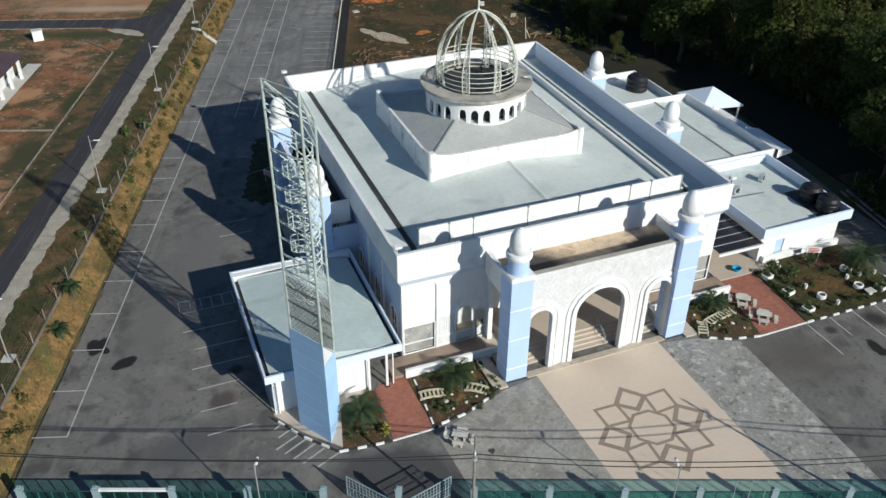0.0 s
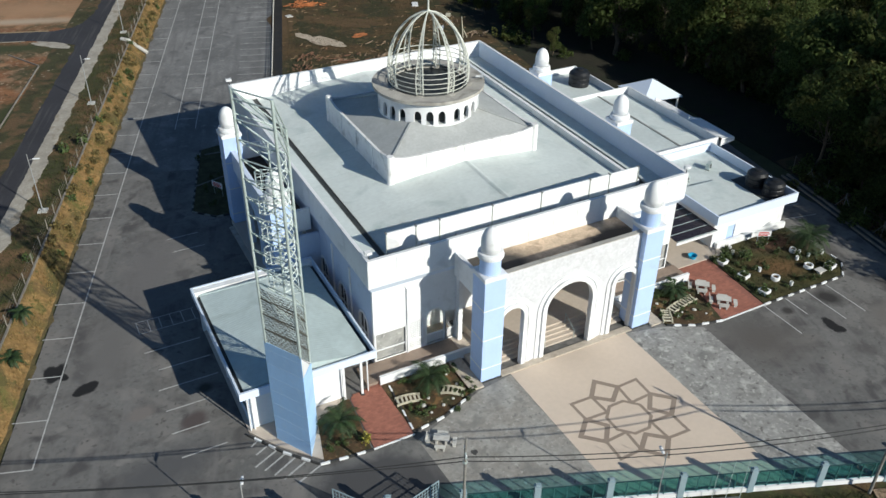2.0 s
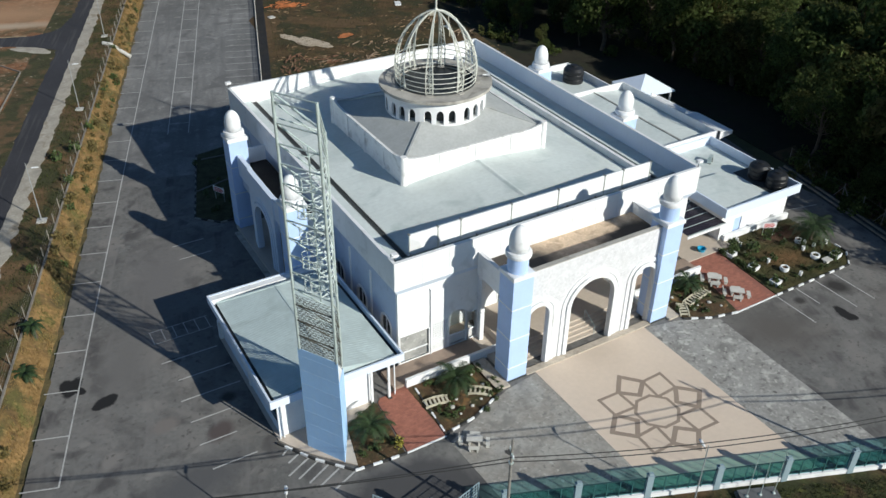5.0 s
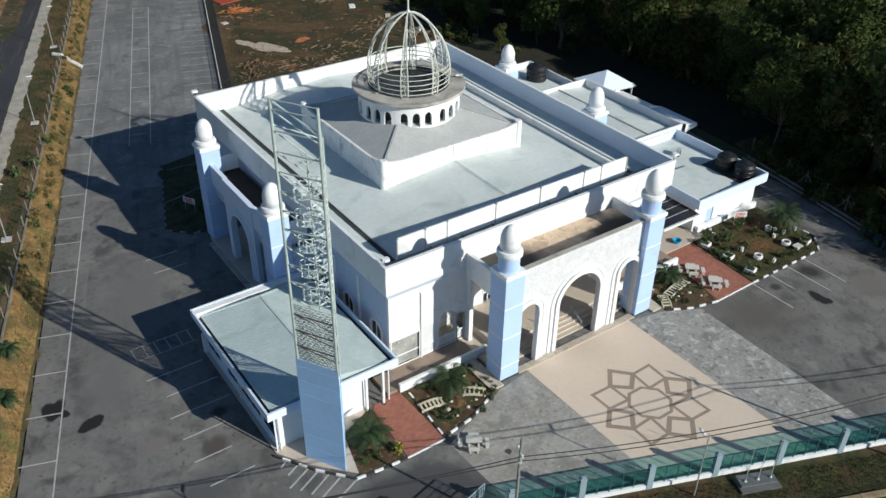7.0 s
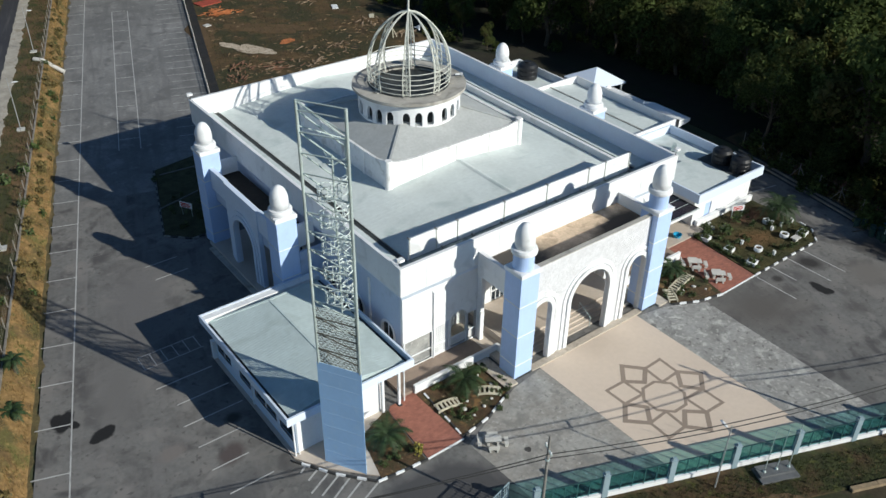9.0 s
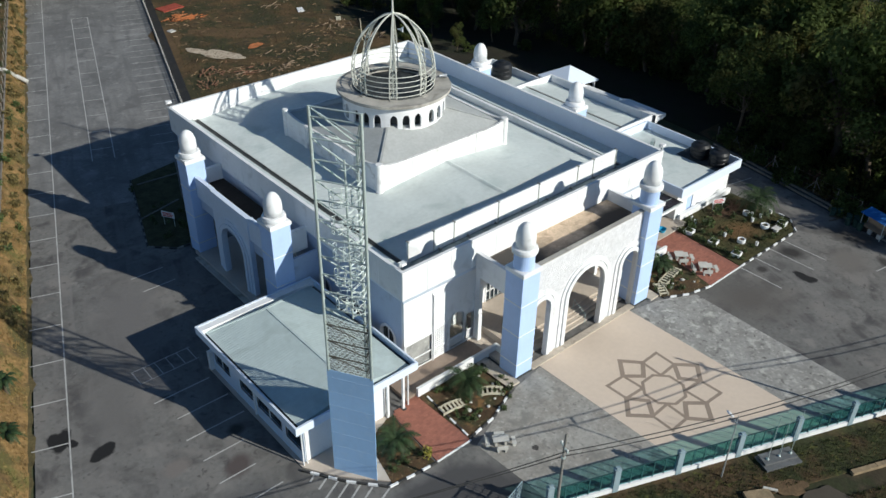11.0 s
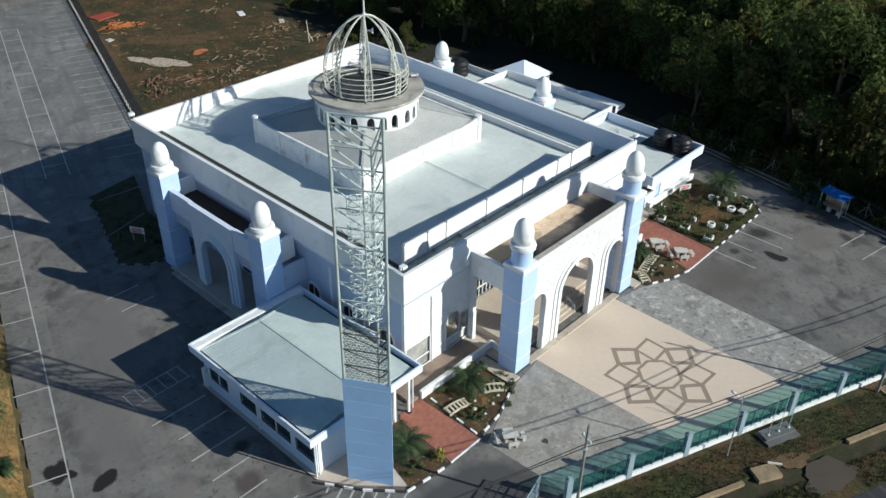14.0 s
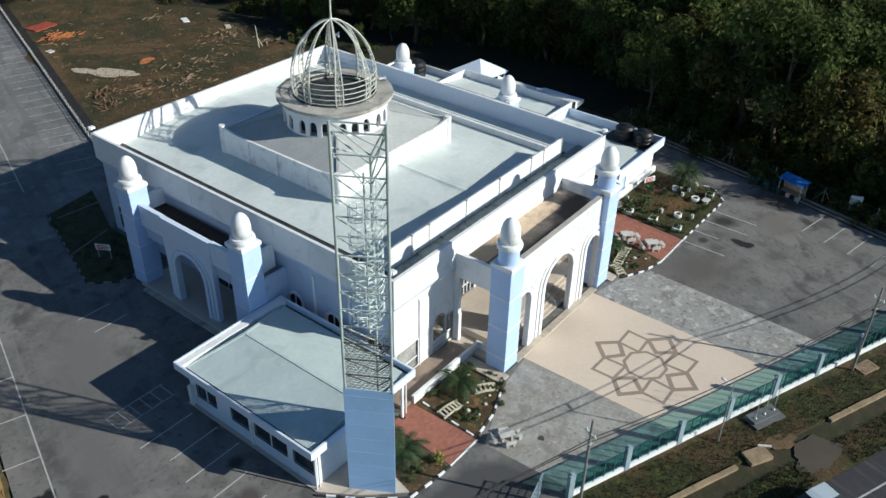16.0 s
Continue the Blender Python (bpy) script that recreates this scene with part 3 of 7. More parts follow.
def window(parent, place, c, hw, sill, spring, rise, rails=(), posts=(), proud=0.05, surround=0.12, pane=None, label="white-framed window"):
    """A frame proud of the wall with bars, and a pane set back in the opening."""
    g = Geo()
    if rise:
        arch_ring(g, c, hw - 0.08, hw + surround, sill, spring, -proud, 0.12, place, 12)
        bar_on(g, place, c - hw - surround, sill - surround, c + hw + surround, sill, -proud, 0.12)
    else:
        bar_on(g, place, c - hw - surround, sill - surround, c + hw + surround, sill, -proud, 0.1)
        bar_on(g, place, c - hw - surround, spring, c + hw + surround, spring + surround, -proud, 0.1)
        bar_on(g, place, c - hw - surround, sill, c - hw, spring, -proud, 0.1)
        bar_on(g, place, c + hw, sill, c + hw + surround, spring, -proud, 0.1)
    fr = part("window", g, WHITE, parent, label)
    for z in rails:
        part("glazing_bar", bar_on(Geo(), place, c - hw, z - 0.05, c + hw, z + 0.05, 0.0, 0.09), WHITE, fr)
    for u in posts:
        part("glazing_bar", bar_on(Geo(), place, u - 0.035, sill, u + 0.035, spring + rise * 0.9, 0.0, 0.085), WHITE, fr)
    ob = part("pane", pane_of(place, c, hw, sill, spring, rise, 0.14), pane or DARKGLASS, fr, "pale glass pane" if pane else "dark reflecting glass")
    ob.visible_shadow = pane is not CLEARGLASS
    return fr


# lower walls, set back under the parapet band
FRONT, LEFT = at_y(0.4), at_x(0.4)
bay_l = [(1.87, 1.3, 0.45, 3.05, 0), (4.2, 0.7, 0.45, 3.3, 0), (5.9, 0.88, 0.45, 3.1, 0.88), (7.31, 0.42, 0.45, 3.2, 0)]
bay_r = [(30.8 - c, hw, s, p, r) for c, hw, s, p, r in bay_l]
doors = [(12.7, 1.25, 0.9, 4.3, 0), (15.4, 1.2, 0.9, 3.9, 1.2), (18.1, 1.25, 0.9, 4.3, 0)]
part("wall", arch_wall(Geo(), 0.4, 8.2, 0, 7.4, bay_l, 0.3, FRONT), WHITE, mosque)
part("wall", arch_wall(Geo(), 22.6, 30.4, 0, 7.4, bay_r, 0.3, FRONT), WHITE, mosque)
part("lintel", Geo().box(8.2, 0.4, 6.7, 22.6, 0.7, 7.4), WHITE, mosque, "white beam over the recessed entrance")
RECESS = at_y(2.78)
part("wall", arch_wall(Geo(), 8.2, 22.6, 0, 7.08, doors, 0.3, RECESS), WHITE, mosque, "white back wall of the recessed entrance")
# openings added so that sunlight reaches the front rooms
for x in (7.95, 22.6):
    part("wall", arch_wall(Geo(), 0.71, 2.77, 0, 7.08, [(1.72, 0.85, 0.33, 3.3, 0)], 0.25, at_x(x)), WHITE, mosque, "white side wall of the recessed entrance with an opening added for light")
part("porch_ceiling", Geo().box(7.95, 0.71, 7.1, 22.85, 3.08, 7.25), WHITE, mosque, "white ceiling over the recessed entrance")
left_holes = [(c, 0.85, 1.3, 3.2, 0.85) for c in (2.4, 6.8, 11.2, 30.6)] + [(35.2, 0.9, 0.6, 3.0, 0)] + [(20.1, 1.6, 0.4, 3.4, 1.6), (16.0, 0.8, 1.2, 3.2, 0.8), (24.2, 0.8, 1.2, 3.2, 0.8)]
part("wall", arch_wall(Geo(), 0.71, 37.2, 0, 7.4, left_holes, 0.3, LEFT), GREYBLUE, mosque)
part("wall", Geo().box(30.1, 0.71, 0, 30.4, 36.9, 7.4), WHITE, mosque)
part("wall", Geo().box(0.71, 36.9, 0, 30.4, 37.2, 7.4), WHITE, mosque)
SCREENPALE = mat("pale_screen_board", (0.58, 0.58, 0.58), 0.7, 0.05, 1.0, 0.2, 0.0)
for c, hw, s, p, r in bay_l + bay_r:
    if hw == 0.7:  # pierced screen panel
        g = Geo()
        for z in [s + 0.02 + k * 0.19 for k in range(15)]:
            bar_on(g, FRONT, c - hw, z, c + hw, z + 0.09, 0.02, 0.08)
        for u in [c - hw + k * 0.2 for k in range(int(hw * 10) + 1)]:
            bar_on(g, FRONT, u, s, min(u + 0.09, c + hw), p, 0.025, 0.075)
        bar_on(g, FRONT, c - hw, 1.3, c + hw, 1.45, -0.03, 0.1)
        part("screen_backing", bar_on(Geo(), FRONT, c - hw, s, c + hw, p, 0.12, 0.15), SCREENPALE, mosque, "pale board behind the pierced screen")
        part("lattice_screen", g, WHITE, mosque, "white pierced screen panel")
    else:
        if hw < 1:
            part("spandrel", bar_on(Geo(), FRONT, c - hw, s, c + hw, 1.33, 0.1, 0.135), SCREENPALE, mosque, "pale board below the arched pane")
        window(mosque, FRONT, c, hw, s, p, r, rails=(1.38,), surround=0.1, pane=PALEGLASS if hw > 1 else CLEARGLASS)
for c, hw, s, p, r in doors:
    window(mosque, RECESS, c, hw, s, p, r, rails=(1.9, 2.9), posts=tuple(c - hw + hw * 2 * k / 5 for k in range(1, 5)), label="white-barred glazed entrance door")
for c, hw, s, p, r in left_holes:
    window(mosque, LEFT, c, hw, s, p, r, rails=(2.2,), posts=(c,), proud=0.06, surround=0.16)
for x in (3.33, 27.47):
    g = Geo().tube((x, 0.3, 0.1), (x, 0.3, 6.8), 0.055, 8)
    g.tube((x, 0.3, 6.8), (x - 0.12, 0.4, 7.0), 0.055, 8)
    part("downpipe", g, WHITE, mosque, "grey-white plastic downpipe")
for y in (4.9, 8.8, 33.2):
    part("downpipe", Geo().box(0.28, y - 0.1, 0.1, 0.4, y + 0.1, 6.9), WHITE, mosque, "boxed white downpipe")

# the front rooms behind the clear windows
INSIDE = mat("brown_hall_floor", (0.42, 0.36, 0.30), 0.5, 0.08, 1.5, 0.3, 0.03)
for x0, x1 in ((0.71, 7.94), (22.86, 30.09)):
    part("room_floor", Geo().box(x0, 0.71, 0, x1, 2.6, 0.32), INSIDE, mosque, "brown tiled floor of the front room")
    part("room_wall", Geo().box(x0, 2.6, 0, x1, 2.75, 7.3), WHITE, mosque, "white inner wall of the front room")
    part("room_ceiling", Geo().box(x0, 0.71, 4.6, x1, 2.59, 4.7), WHITE, mosque, "white ceiling of the front room")

# the overhanging parapet band with its sloped underside, clad in panels
X1, Y1, ZT, ZB, TH = 30.8, 37.4, 10.5, 8.0, 0.22
part("parapet", Geo().box(0.03, 0.03, ZB, X1 - 0.03, TH, ZT - 0.02), BLUEWHITE, mosque, "painted parapet wall")
part("parapet", Geo().box(0.03, TH, ZB, TH, Y1 - TH, ZT - 0.02), BLUEWHITE, mosque, "painted parapet wall")
part("parapet", Geo().box(X1 - TH, TH, ZB, X1 - 0.03, Y1 - TH, ZT - 0.02), BLUEWHITE, mosque, "painted parapet wall")
part("parapet", Geo().box(0.03, Y1 - TH, ZB, X1 - 0.03, Y1 - 0.03, ZT - 0.02), WHITE, mosque, "painted parapet wall")
for a, b, across in ((0, X1, False), (0, Y1, True)):
    n = 13
    w = (b - a) / n
    me = Geo().box(0.012, 0, 0, w - 0.012, 0.05, ZT - ZB).mesh("panel", WHITE)
    for k in range(n):
        ob = part("panel", me, WHITE, mosque)
        ob.matrix_local = pose(k * w, -0.02, ZB) if not across else pose(-0.02, Y1 - k * w, ZB, 0, 0, -90)
part("coping", Geo().box(-0.03, -0.03, ZT, X1 + 0.03, TH + 0.03, ZT + 0.05), WHITE, mosque, "thin white coping")
part("coping", Geo().box(-0.03, TH + 0.03, ZT, TH + 0.03, Y1 - TH - 0.03, ZT + 0.05), WHITE, mosque, "thin white coping")
part("coping", Geo().box(X1 - TH - 0.03, TH + 0.03, ZT, X1 + 0.03, Y1 - TH - 0.03, ZT + 0.05), WHITE, mosque, "thin white coping")
part("coping", Geo().box(-0.03, Y1 - TH - 0.03, ZT, X1 + 0.03, Y1 + 0.03, ZT + 0.05), WHITE, mosque, "thin white coping")
g = Geo()
c0 = [(0, 0, 8.0), (30.8, 0, 8.0), (30.8, 37.4, 8.0), (0, 37.4, 8.0)]
c1 = [(0.42, 0.42, 7.3), (30.38, 0.42, 7.3), (30.38, 37.18, 7.3), (0.42, 37.18, 7.3)]
g.add(c0 + c1, [(k, (k + 1) % 4, 4 + (k + 1) % 4, 4 + k) for k in range(4)] + [(0, 3, 2, 1)])
part("soffit", g, BLUEWHITE, mosque, "sloped underside of the parapet band")

# roof: a low gable between two side gutters, with side decks behind the parapets
RX, RZ, EZ = 15.4, 9.42, 8.35


g = Geo()
for s in (-1, 1):
    e = RX + s * (RX - 2.65)
    g.add([(RX, 3.0, RZ), (e, 3.0, EZ), (e, 37.18, EZ), (RX, 37.18, RZ)], [(0, 1, 2, 3) if s < 0 else (3, 2, 1, 0)])
roof = part("roof", g, ROOF, mosque, "ribbed grey metal roof sheets")
for s in (-1, 1):
    e = RX + s * (RX - 2.65)
    me = Geo().add([(RX, 0, RZ + 0.001), (e, 0, EZ + 0.001), (e, 0.04, EZ + 0.010), (RX, 0.04, RZ + 0.010), (e, 0.08, EZ + 0.001), (RX, 0.08, RZ + 0.001)], [(0, 1, 2, 3), (3, 2, 4, 5)]).mesh("seam", ROOF)
    for k in range(72):
        part("seam", me, None, roof).matrix_local = pose(0, 3.2 + 0.47 * k, 0)
part("ridge_cap", Geo().add([(RX - 0.25, 3.0, RZ - 0.0), (RX, 3.0, RZ + 0.07), (RX + 0.25, 3.0, RZ), (RX - 0.25, 12.7, RZ), (RX, 12.7, RZ + 0.07), (RX + 0.25, 12.7, RZ)], [(0, 1, 4, 3), (1, 2, 5, 4)]), ROOF, mosque)
for x0, x1 in ((TH, 2.19), (28.8, X1 - TH)):
    part("side_deck", Geo().box(x0, 2.85, 8.4, x1, Y1 - TH, 8.66), ROOF, mosque, "flat grey roof edge deck")
for x in (2.2, 28.15):
    g = Geo().box(x, 3.0, 8.2, x + 0.6, 37.18, 8.46)
    g.box(x - 0.0, 3.0, 8.46, x + 0.03, 37.18, 8.68).box(x + 0.57, 3.0, 8.46, x + 0.6, 37.18, 8.56)
    part("gutter", g, GUTTERGREY, mosque, "dirty grey box gutter")
    part("gutter_silt", Geo().box(x + 0.04, 3.05, 8.461, x + 0.56, 37.1, 8.475), GUTTER, mosque, "near-black strip along the gutter bed")
part("kerb", Geo().box(27.75, 3.2, 8.3, 28.1, 37.1, 9.0), WHITE, mosque, "white upstand beside the gutter")
# stains, plus a darker base that takes in the parapet's shade
GUTTERDECK = mat("stained_shaded_gutter_deck", (0.25, 0.29, 0.285), 0.8, 0.15, 1.0, 0.2, 0.1, stain=(0.07, 0.08, 0.075), stain_size=0.8, stain_amount=0.5)
part("front_gutter", Geo().box(TH, TH, 8.3, X1 - TH, 2.8, 8.75), GUTTERDECK, mosque, "stained grey gutter deck behind the front parapet, darkened for shade")
g = Geo()
for k in range(9):
    x = 2.8 + 24.65 * k / 8
    part("gutter_bracket", Geo().box(x - 0.04, 2.5, 8.75, x + 0.04, 2.78, 8.9), GUTTERGREY, mosque)
joints = (2.8, 5.38, 7.5, 12.4, 17.2, 22.2, 24.3, 27.45)
part("inner_parapet", Geo().box(2.8, 2.84, 8.3, 27.45, 3.0, 10.6), WHITE, mosque, "panelled inner parapet wall")
for x0, x1 in zip(joints, joints[1:]):
    part("panel", Geo().box(x0 + 0.012, 2.8, 8.78, x1 - 0.012, 2.85, 10.65), WHITE, mosque)
for x in joints:
    part("joint_post", Geo().tube((x, 2.77, 8.75), (x, 2.77, 10.6), 0.05, 6), CAGE, mosque, "slim grey post over a panel joint")
    part("panel_clip", Geo().box(x - 0.06, 2.7, 10.6, x + 0.06, 3.05, 10.68), GUTTERGREY, mosque)

# raised block under the dome
RW = (7.6, 12.75, 23.1, 28.0)
STAINED = mat("stained_white_paint", (0.78, 0.78, 0.77), 0.7, 0.05, 1.2, 0.3, 0.05, stain=(0.42, 0.41, 0.38), stain_size=0.9, stain_amount=0.4)
g = Geo()
for x0, y0, x1, y1 in ((RW[0], RW[1], RW[2], RW[1] + 0.25), (RW[0], RW[3] - 0.25, RW[2], RW[3]), (RW[0], RW[1] + 0.25, RW[0] + 0.25, RW[3] - 0.25), (RW[2] - 0.25, RW[1] + 0.25, RW[2], RW[3] - 0.25)):
    along = x1 - x0 > y1 - y0
    a, b = (x0, x1) if along else (y0, y1)
    g = Geo()
    n = 24
    for k in range(n + 1):
        u = a + (b - a) * k / n
        top = 11.06 + 0.42 * max(0.0, 1 - min(u - a, b - u) / 2.6) ** 2
        for q in ((y0, y1) if along else (x0, x1)):
            g.v += [(u, q, 8.3), (u, q, top)] if along else [(q, u, 8.3), (q, u, top)]
    for k in range(n):
        i, j = 4 * k, 4 * k + 4
        g.f += [(i, j, j + 1, i + 1), (i + 2, i + 3, j + 3, j + 2), (i + 1, j + 1, j + 3, i + 3)]
    g.f += [(0, 1, 3, 2), (4 * n, 4 * n + 2, 4 * n + 3, 4 * n + 1)]
    part("raised_wall", g, STAINED, mosque, "stained white wall of the raised block")
for x in (RW[0] - 0.06, RW[2] - 0.44):
    for y in (RW[1] - 0.06, RW[3] - 0.44):
        part("corner_pier", Geo().lathe([(0.36, 8.3), (0.36, 11.42), (0.32, 11.52)], 16, x + 0.25, y + 0.25), STAINED, mosque, "rounded white corner pier")
for k in range(1, 4):
    x = RW[0] + (RW[2] - RW[0]) * k / 4
    part("pilaster", Geo().box(x - 0.17, RW[1] - 0.05, 8.4, x + 0.17, RW[1] - 0.002, 10.98), STAINED, mosque)
    y = RW[1] + (RW[3] - RW[1]) * k / 4
    part("pilaster", Geo().box(RW[0] - 0.1, y - 0.17, 8.4, RW[0] - 0.002, y + 0.17, 10.98), STAINED, mosque)
DC = (15.3, 20.35)
g = Geo()
a, b, c2, d = RW[0] + 0.22, RW[1] + 0.22, RW[2] - 0.22, RW[3] - 0.22
g.add([(a, b, 10.98), (c2, b, 10.98), (c2, d, 10.98), (a, d, 10.98), (DC[0] - 3.6, DC[1] - 3.6, 12.35), (DC[0] + 3.6, DC[1] - 3.6, 12.35), (DC[0] + 3.6, DC[1] + 3.6, 12.35), (DC[0] - 3.6, DC[1] + 3.6, 12.35)], [(0, 1, 5, 4), (1, 2, 6, 5), (2, 3, 7, 6), (3, 0, 4, 7), (4, 5, 6, 7)])
part("upper_roof", g, ROOFDARK, mosque, "grey shingled hip roof round the drum")
g = Geo()
for p, q in (((a, b, 11.02), (DC[0] - 3.6, DC[1] - 3.6, 12.38)), ((c2, b, 11.02), (DC[0] + 3.6, DC[1] - 3.6, 12.38)), ((c2, d, 11.02), (DC[0] + 3.6, DC[1] + 3.6, 12.38)), ((a, d, 11.02), (DC[0] - 3.6, DC[1] + 3.6, 12.38))):
    part("hip_cap", Geo().beam(p, q, 0.22, 0.06), ROOFDARK, mosque)

# drum with arched openings in threes
DR = 4.9
circ = 2 * math.pi * DR


def round_drum(u, w, z):
    a = u / DR - 2.4
    return (DC[0] + (DR - w) * math.cos(a), DC[1] + (DR - w) * math.sin(a), z)


holes = [(circ * (k + 0.5) / 8 + j * 1.15, 0.35, 12.1, 12.9, 0.55) for k in range(8) for j in (-1, 0, 1)]
g = Geo()
holes.sort()
edge = [0.0] + [(h1[0] + h2[0]) / 2 for h1, h2 in zip(holes, holes[1:])] + [circ]
for h, u0, u1 in zip(holes, edge, edge[1:]):
    cuts = [u0, h[0] - h[1] - 0.02, h[0] + h[1] + 0.02, u1]
    arch_wall(g, cuts[0], cuts[1], 11.6, 14.2, [], 0.25, round_drum)
    arch_wall(g, cuts[1], cuts[2], 11.6, 14.2, [h], 0.25, round_drum, 8)
    arch_wall(g, cuts[2], cuts[3], 11.6, 14.2, [], 0.25, round_drum)
part("drum", g, WHITE, mosque, "white drum with small pointed arched openings")
# solid core, coloured dark in place of the drum's unlit inside
part("drum_core", Geo().lathe([(4.3, 11.6), (4.3, 14.2)], 40, *DC), GUTTER, mosque, "dark core painted as the unlit inside of the drum")
g = Geo()
n = 64
prof = [(3.75, 14.2), (5.3, 14.2), (5.42, 14.28), (5.42, 14.55), (3.75, 14.5)]
for i in range(n):
    for r, z in prof:
        a = 2 * math.pi * i / n
        k = noise.noise(Vector((math.cos(a) * 3, math.sin(a) * 3, z))) * 0.05
        g.v.append((DC[0] + (r + k) * math.cos(a), DC[1] + (r + k) * math.sin(a), z + k * 0.5))
m = len(prof)
g.f += [(i * m + j, ((i + 1) % n) * m + j, ((i + 1) % n) * m + (j + 1) % m, i * m + (j + 1) % m) for i in range(n) for j in range(m)]
part("drum_rim", g, CONCRETE, mosque, "weathered concrete ring slab")
part("inner_kerb", Geo().path([(DC[0] + 3.76 * math.cos(math.pi * i / 24), DC[1] + 3.76 * math.sin(math.pi * i / 24), 14.55) for i in range(49)], 0.09, 6), GUTTER, mosque, "dark stained inner kerb of the ring slab")
# flat disc, its dark colour stands for the shade of a well
part("dome_floor", Geo().lathe([(3.76, 14.22), (3.76, 14.3)], 40, *DC), GUTTER, mosque, "dark disc painted as the shaded well inside the dome frame")

# the open dome frame
dome = part("dome", Geo().lathe([(0.14, 21.15), (0.2, 21.3), (0.1, 21.5), (0.05, 24.2), (0.0, 24.3)], 10, *DC), CAGE, mosque, "bare steel dome frame without cladding")


def dome_r(h):
    return 3.92 * (1 - max(0.0, h - 0.16) ** 2.15 / 0.84 ** 2.15) ** 0.62 if h > 0.16 else 3.78 + 0.14 * h / 0.16


def on_dome(a, h, inset=0.0):
    r = max(0.06, dome_r(min(h, 0.999)) - inset)
    return Vector((DC[0] + r * math.cos(a), DC[1] + r * math.sin(a), 14.55 + 6.75 * h))


g = Geo()
for k in range(8):
    a = 2 * math.pi * (k + 0.137) / 8
    steps = 16
    hs = [1 - (1 - i / steps) ** 1.25 for i in range(steps + 1)]
    g = Geo()
    half = [0.085 * min(1.0, 1.25 - h) for h in hs]
    L, R = [on_dome(a - w, h) for h, w in zip(hs, half)], [on_dome(a + w, h) for h, w in zip(hs, half)]
    I = [on_dome(a, h, 0.32 * (1 - h * 0.7)) for h in hs]
    g.path(L, 0.06, 5).path(R, 0.06, 5).path(I, 0.055, 5)
    for i in range(steps - 2):
        g.tube(L[i], R[i + 1], 0.028, 4)
        g.tube(L[i], I[i + 1], 0.022, 4).tube(R[i], I[i + 1], 0.022, 4)
        if i % 2 == 0:
            g.tube(L[i], R[i], 0.03, 4)
    part("rib", g, CAGE, dome)
    foot = on_dome(a, 0)
    part("base_plate", Geo().box(-0.4, -0.3, -0.12, 0.4, 0.3, 0.02).moved(pose(foot.x, foot.y, foot.z, 0, 0, math.degrees(a))), CONCRETE, dome)
for h in (0.03, 0.1, 0.17, 0.24, 0.31):
    g = Geo()
    pts = [on_dome(2 * math.pi * i / 48, h) for i in range(49)]
    part("hoop", g.path(pts, 0.04, 5), CAGE, dome)
g = Geo().lathe([(0.06, 0), (0.09, 0.25), (0.28, 0.5), (0.3, 0.52)], 12).moved(pose(DC[0] + 1.8, DC[1] + 1.6, 19.0, 90, 0, 40))
horn = solid("loudspeaker", g, WHITE, "small white horn loudspeaker fixed to the dome frame", "loudspeaker")
g = Geo().lathe([(0.08, 0), (0.1, 0.4), (0.25, 0.7), (0.27, 0.72)], 12).moved(pose(DC[0] + 4.3, DC[1] - 1.6, 14.75, 90, 0, 60))
solid("loudspeaker", g, WHITE, "small white horn loudspeaker lying on the concrete ring", "loudspeaker")

# pillars with banded faces, caps and bullet finials
def pillar(x, y, top, neck, size=1.8):
    base = part("pillar", Geo().box(x, y, 0, x + size, y + size, top - 0.32), BLUE, mosque, "pale blue square pillar with white bands")
    for z in (1.4, 4.25, 7.1):
        if z < top - 1:
            part("band", Geo().box(x - 0.03, y - 0.03, z, x + size + 0.03, y + size + 0.03, z + 0.07), WHITE, base)
    part("cap", Geo().box(x - 0.09, y - 0.09, top - 0.32, x + size + 0.09, y + size + 0.09, top).box(x - 0.02, y - 0.02, top, x + size + 0.02, y + size + 0.02, top + 0.04), WHITE, base, "white square cap")
    part("plinth", Geo().box(x - 0.05, y - 0.05, 0, x + size + 0.05, y + size + 0.05, 0.14), GUTTER, base, "dark skirting at the foot")
    cx, cy = x + size / 2, y + size / 2
    if neck:
        part("finial_neck", Geo().lathe([(0.8, top + 0.04), (0.8, top + 1.25), (0.86, top + 1.3)], 28, cx, cy), BLUE, base, smooth=False)
    else:
        top -= 1.26
    part("finial_ring", Geo().lathe([(0.86, top + 1.3), (0.98, top + 1.38), (1.0, top + 1.6), (0.94, top + 1.78), (0.78, top + 1.82)], 28, cx, cy), WHITE, base)
    pts = [(0.74, top + 1.82), (0.76, top + 2.4)] + [(0.76 * math.cos(t), top + 2.55 + 1.25 * math.sin(t)) for t in [0.1 + 1.42 * i / 9 for i in range(10)]] + [(0.0, top + 3.83)]
    part("finial_dome", Geo().lathe(pts, 28, cx, cy), WHITE, base, "white bullet-shaped finial", smooth=True)
    return base


for x in (7.0, 21.95):
    pillar(x, -5.42, 10.12, True)
for y in (11.95, 26.35):
    pillar(-3.75, y, 10.1, False)
    pillar(32.2, y, 10.0, False)

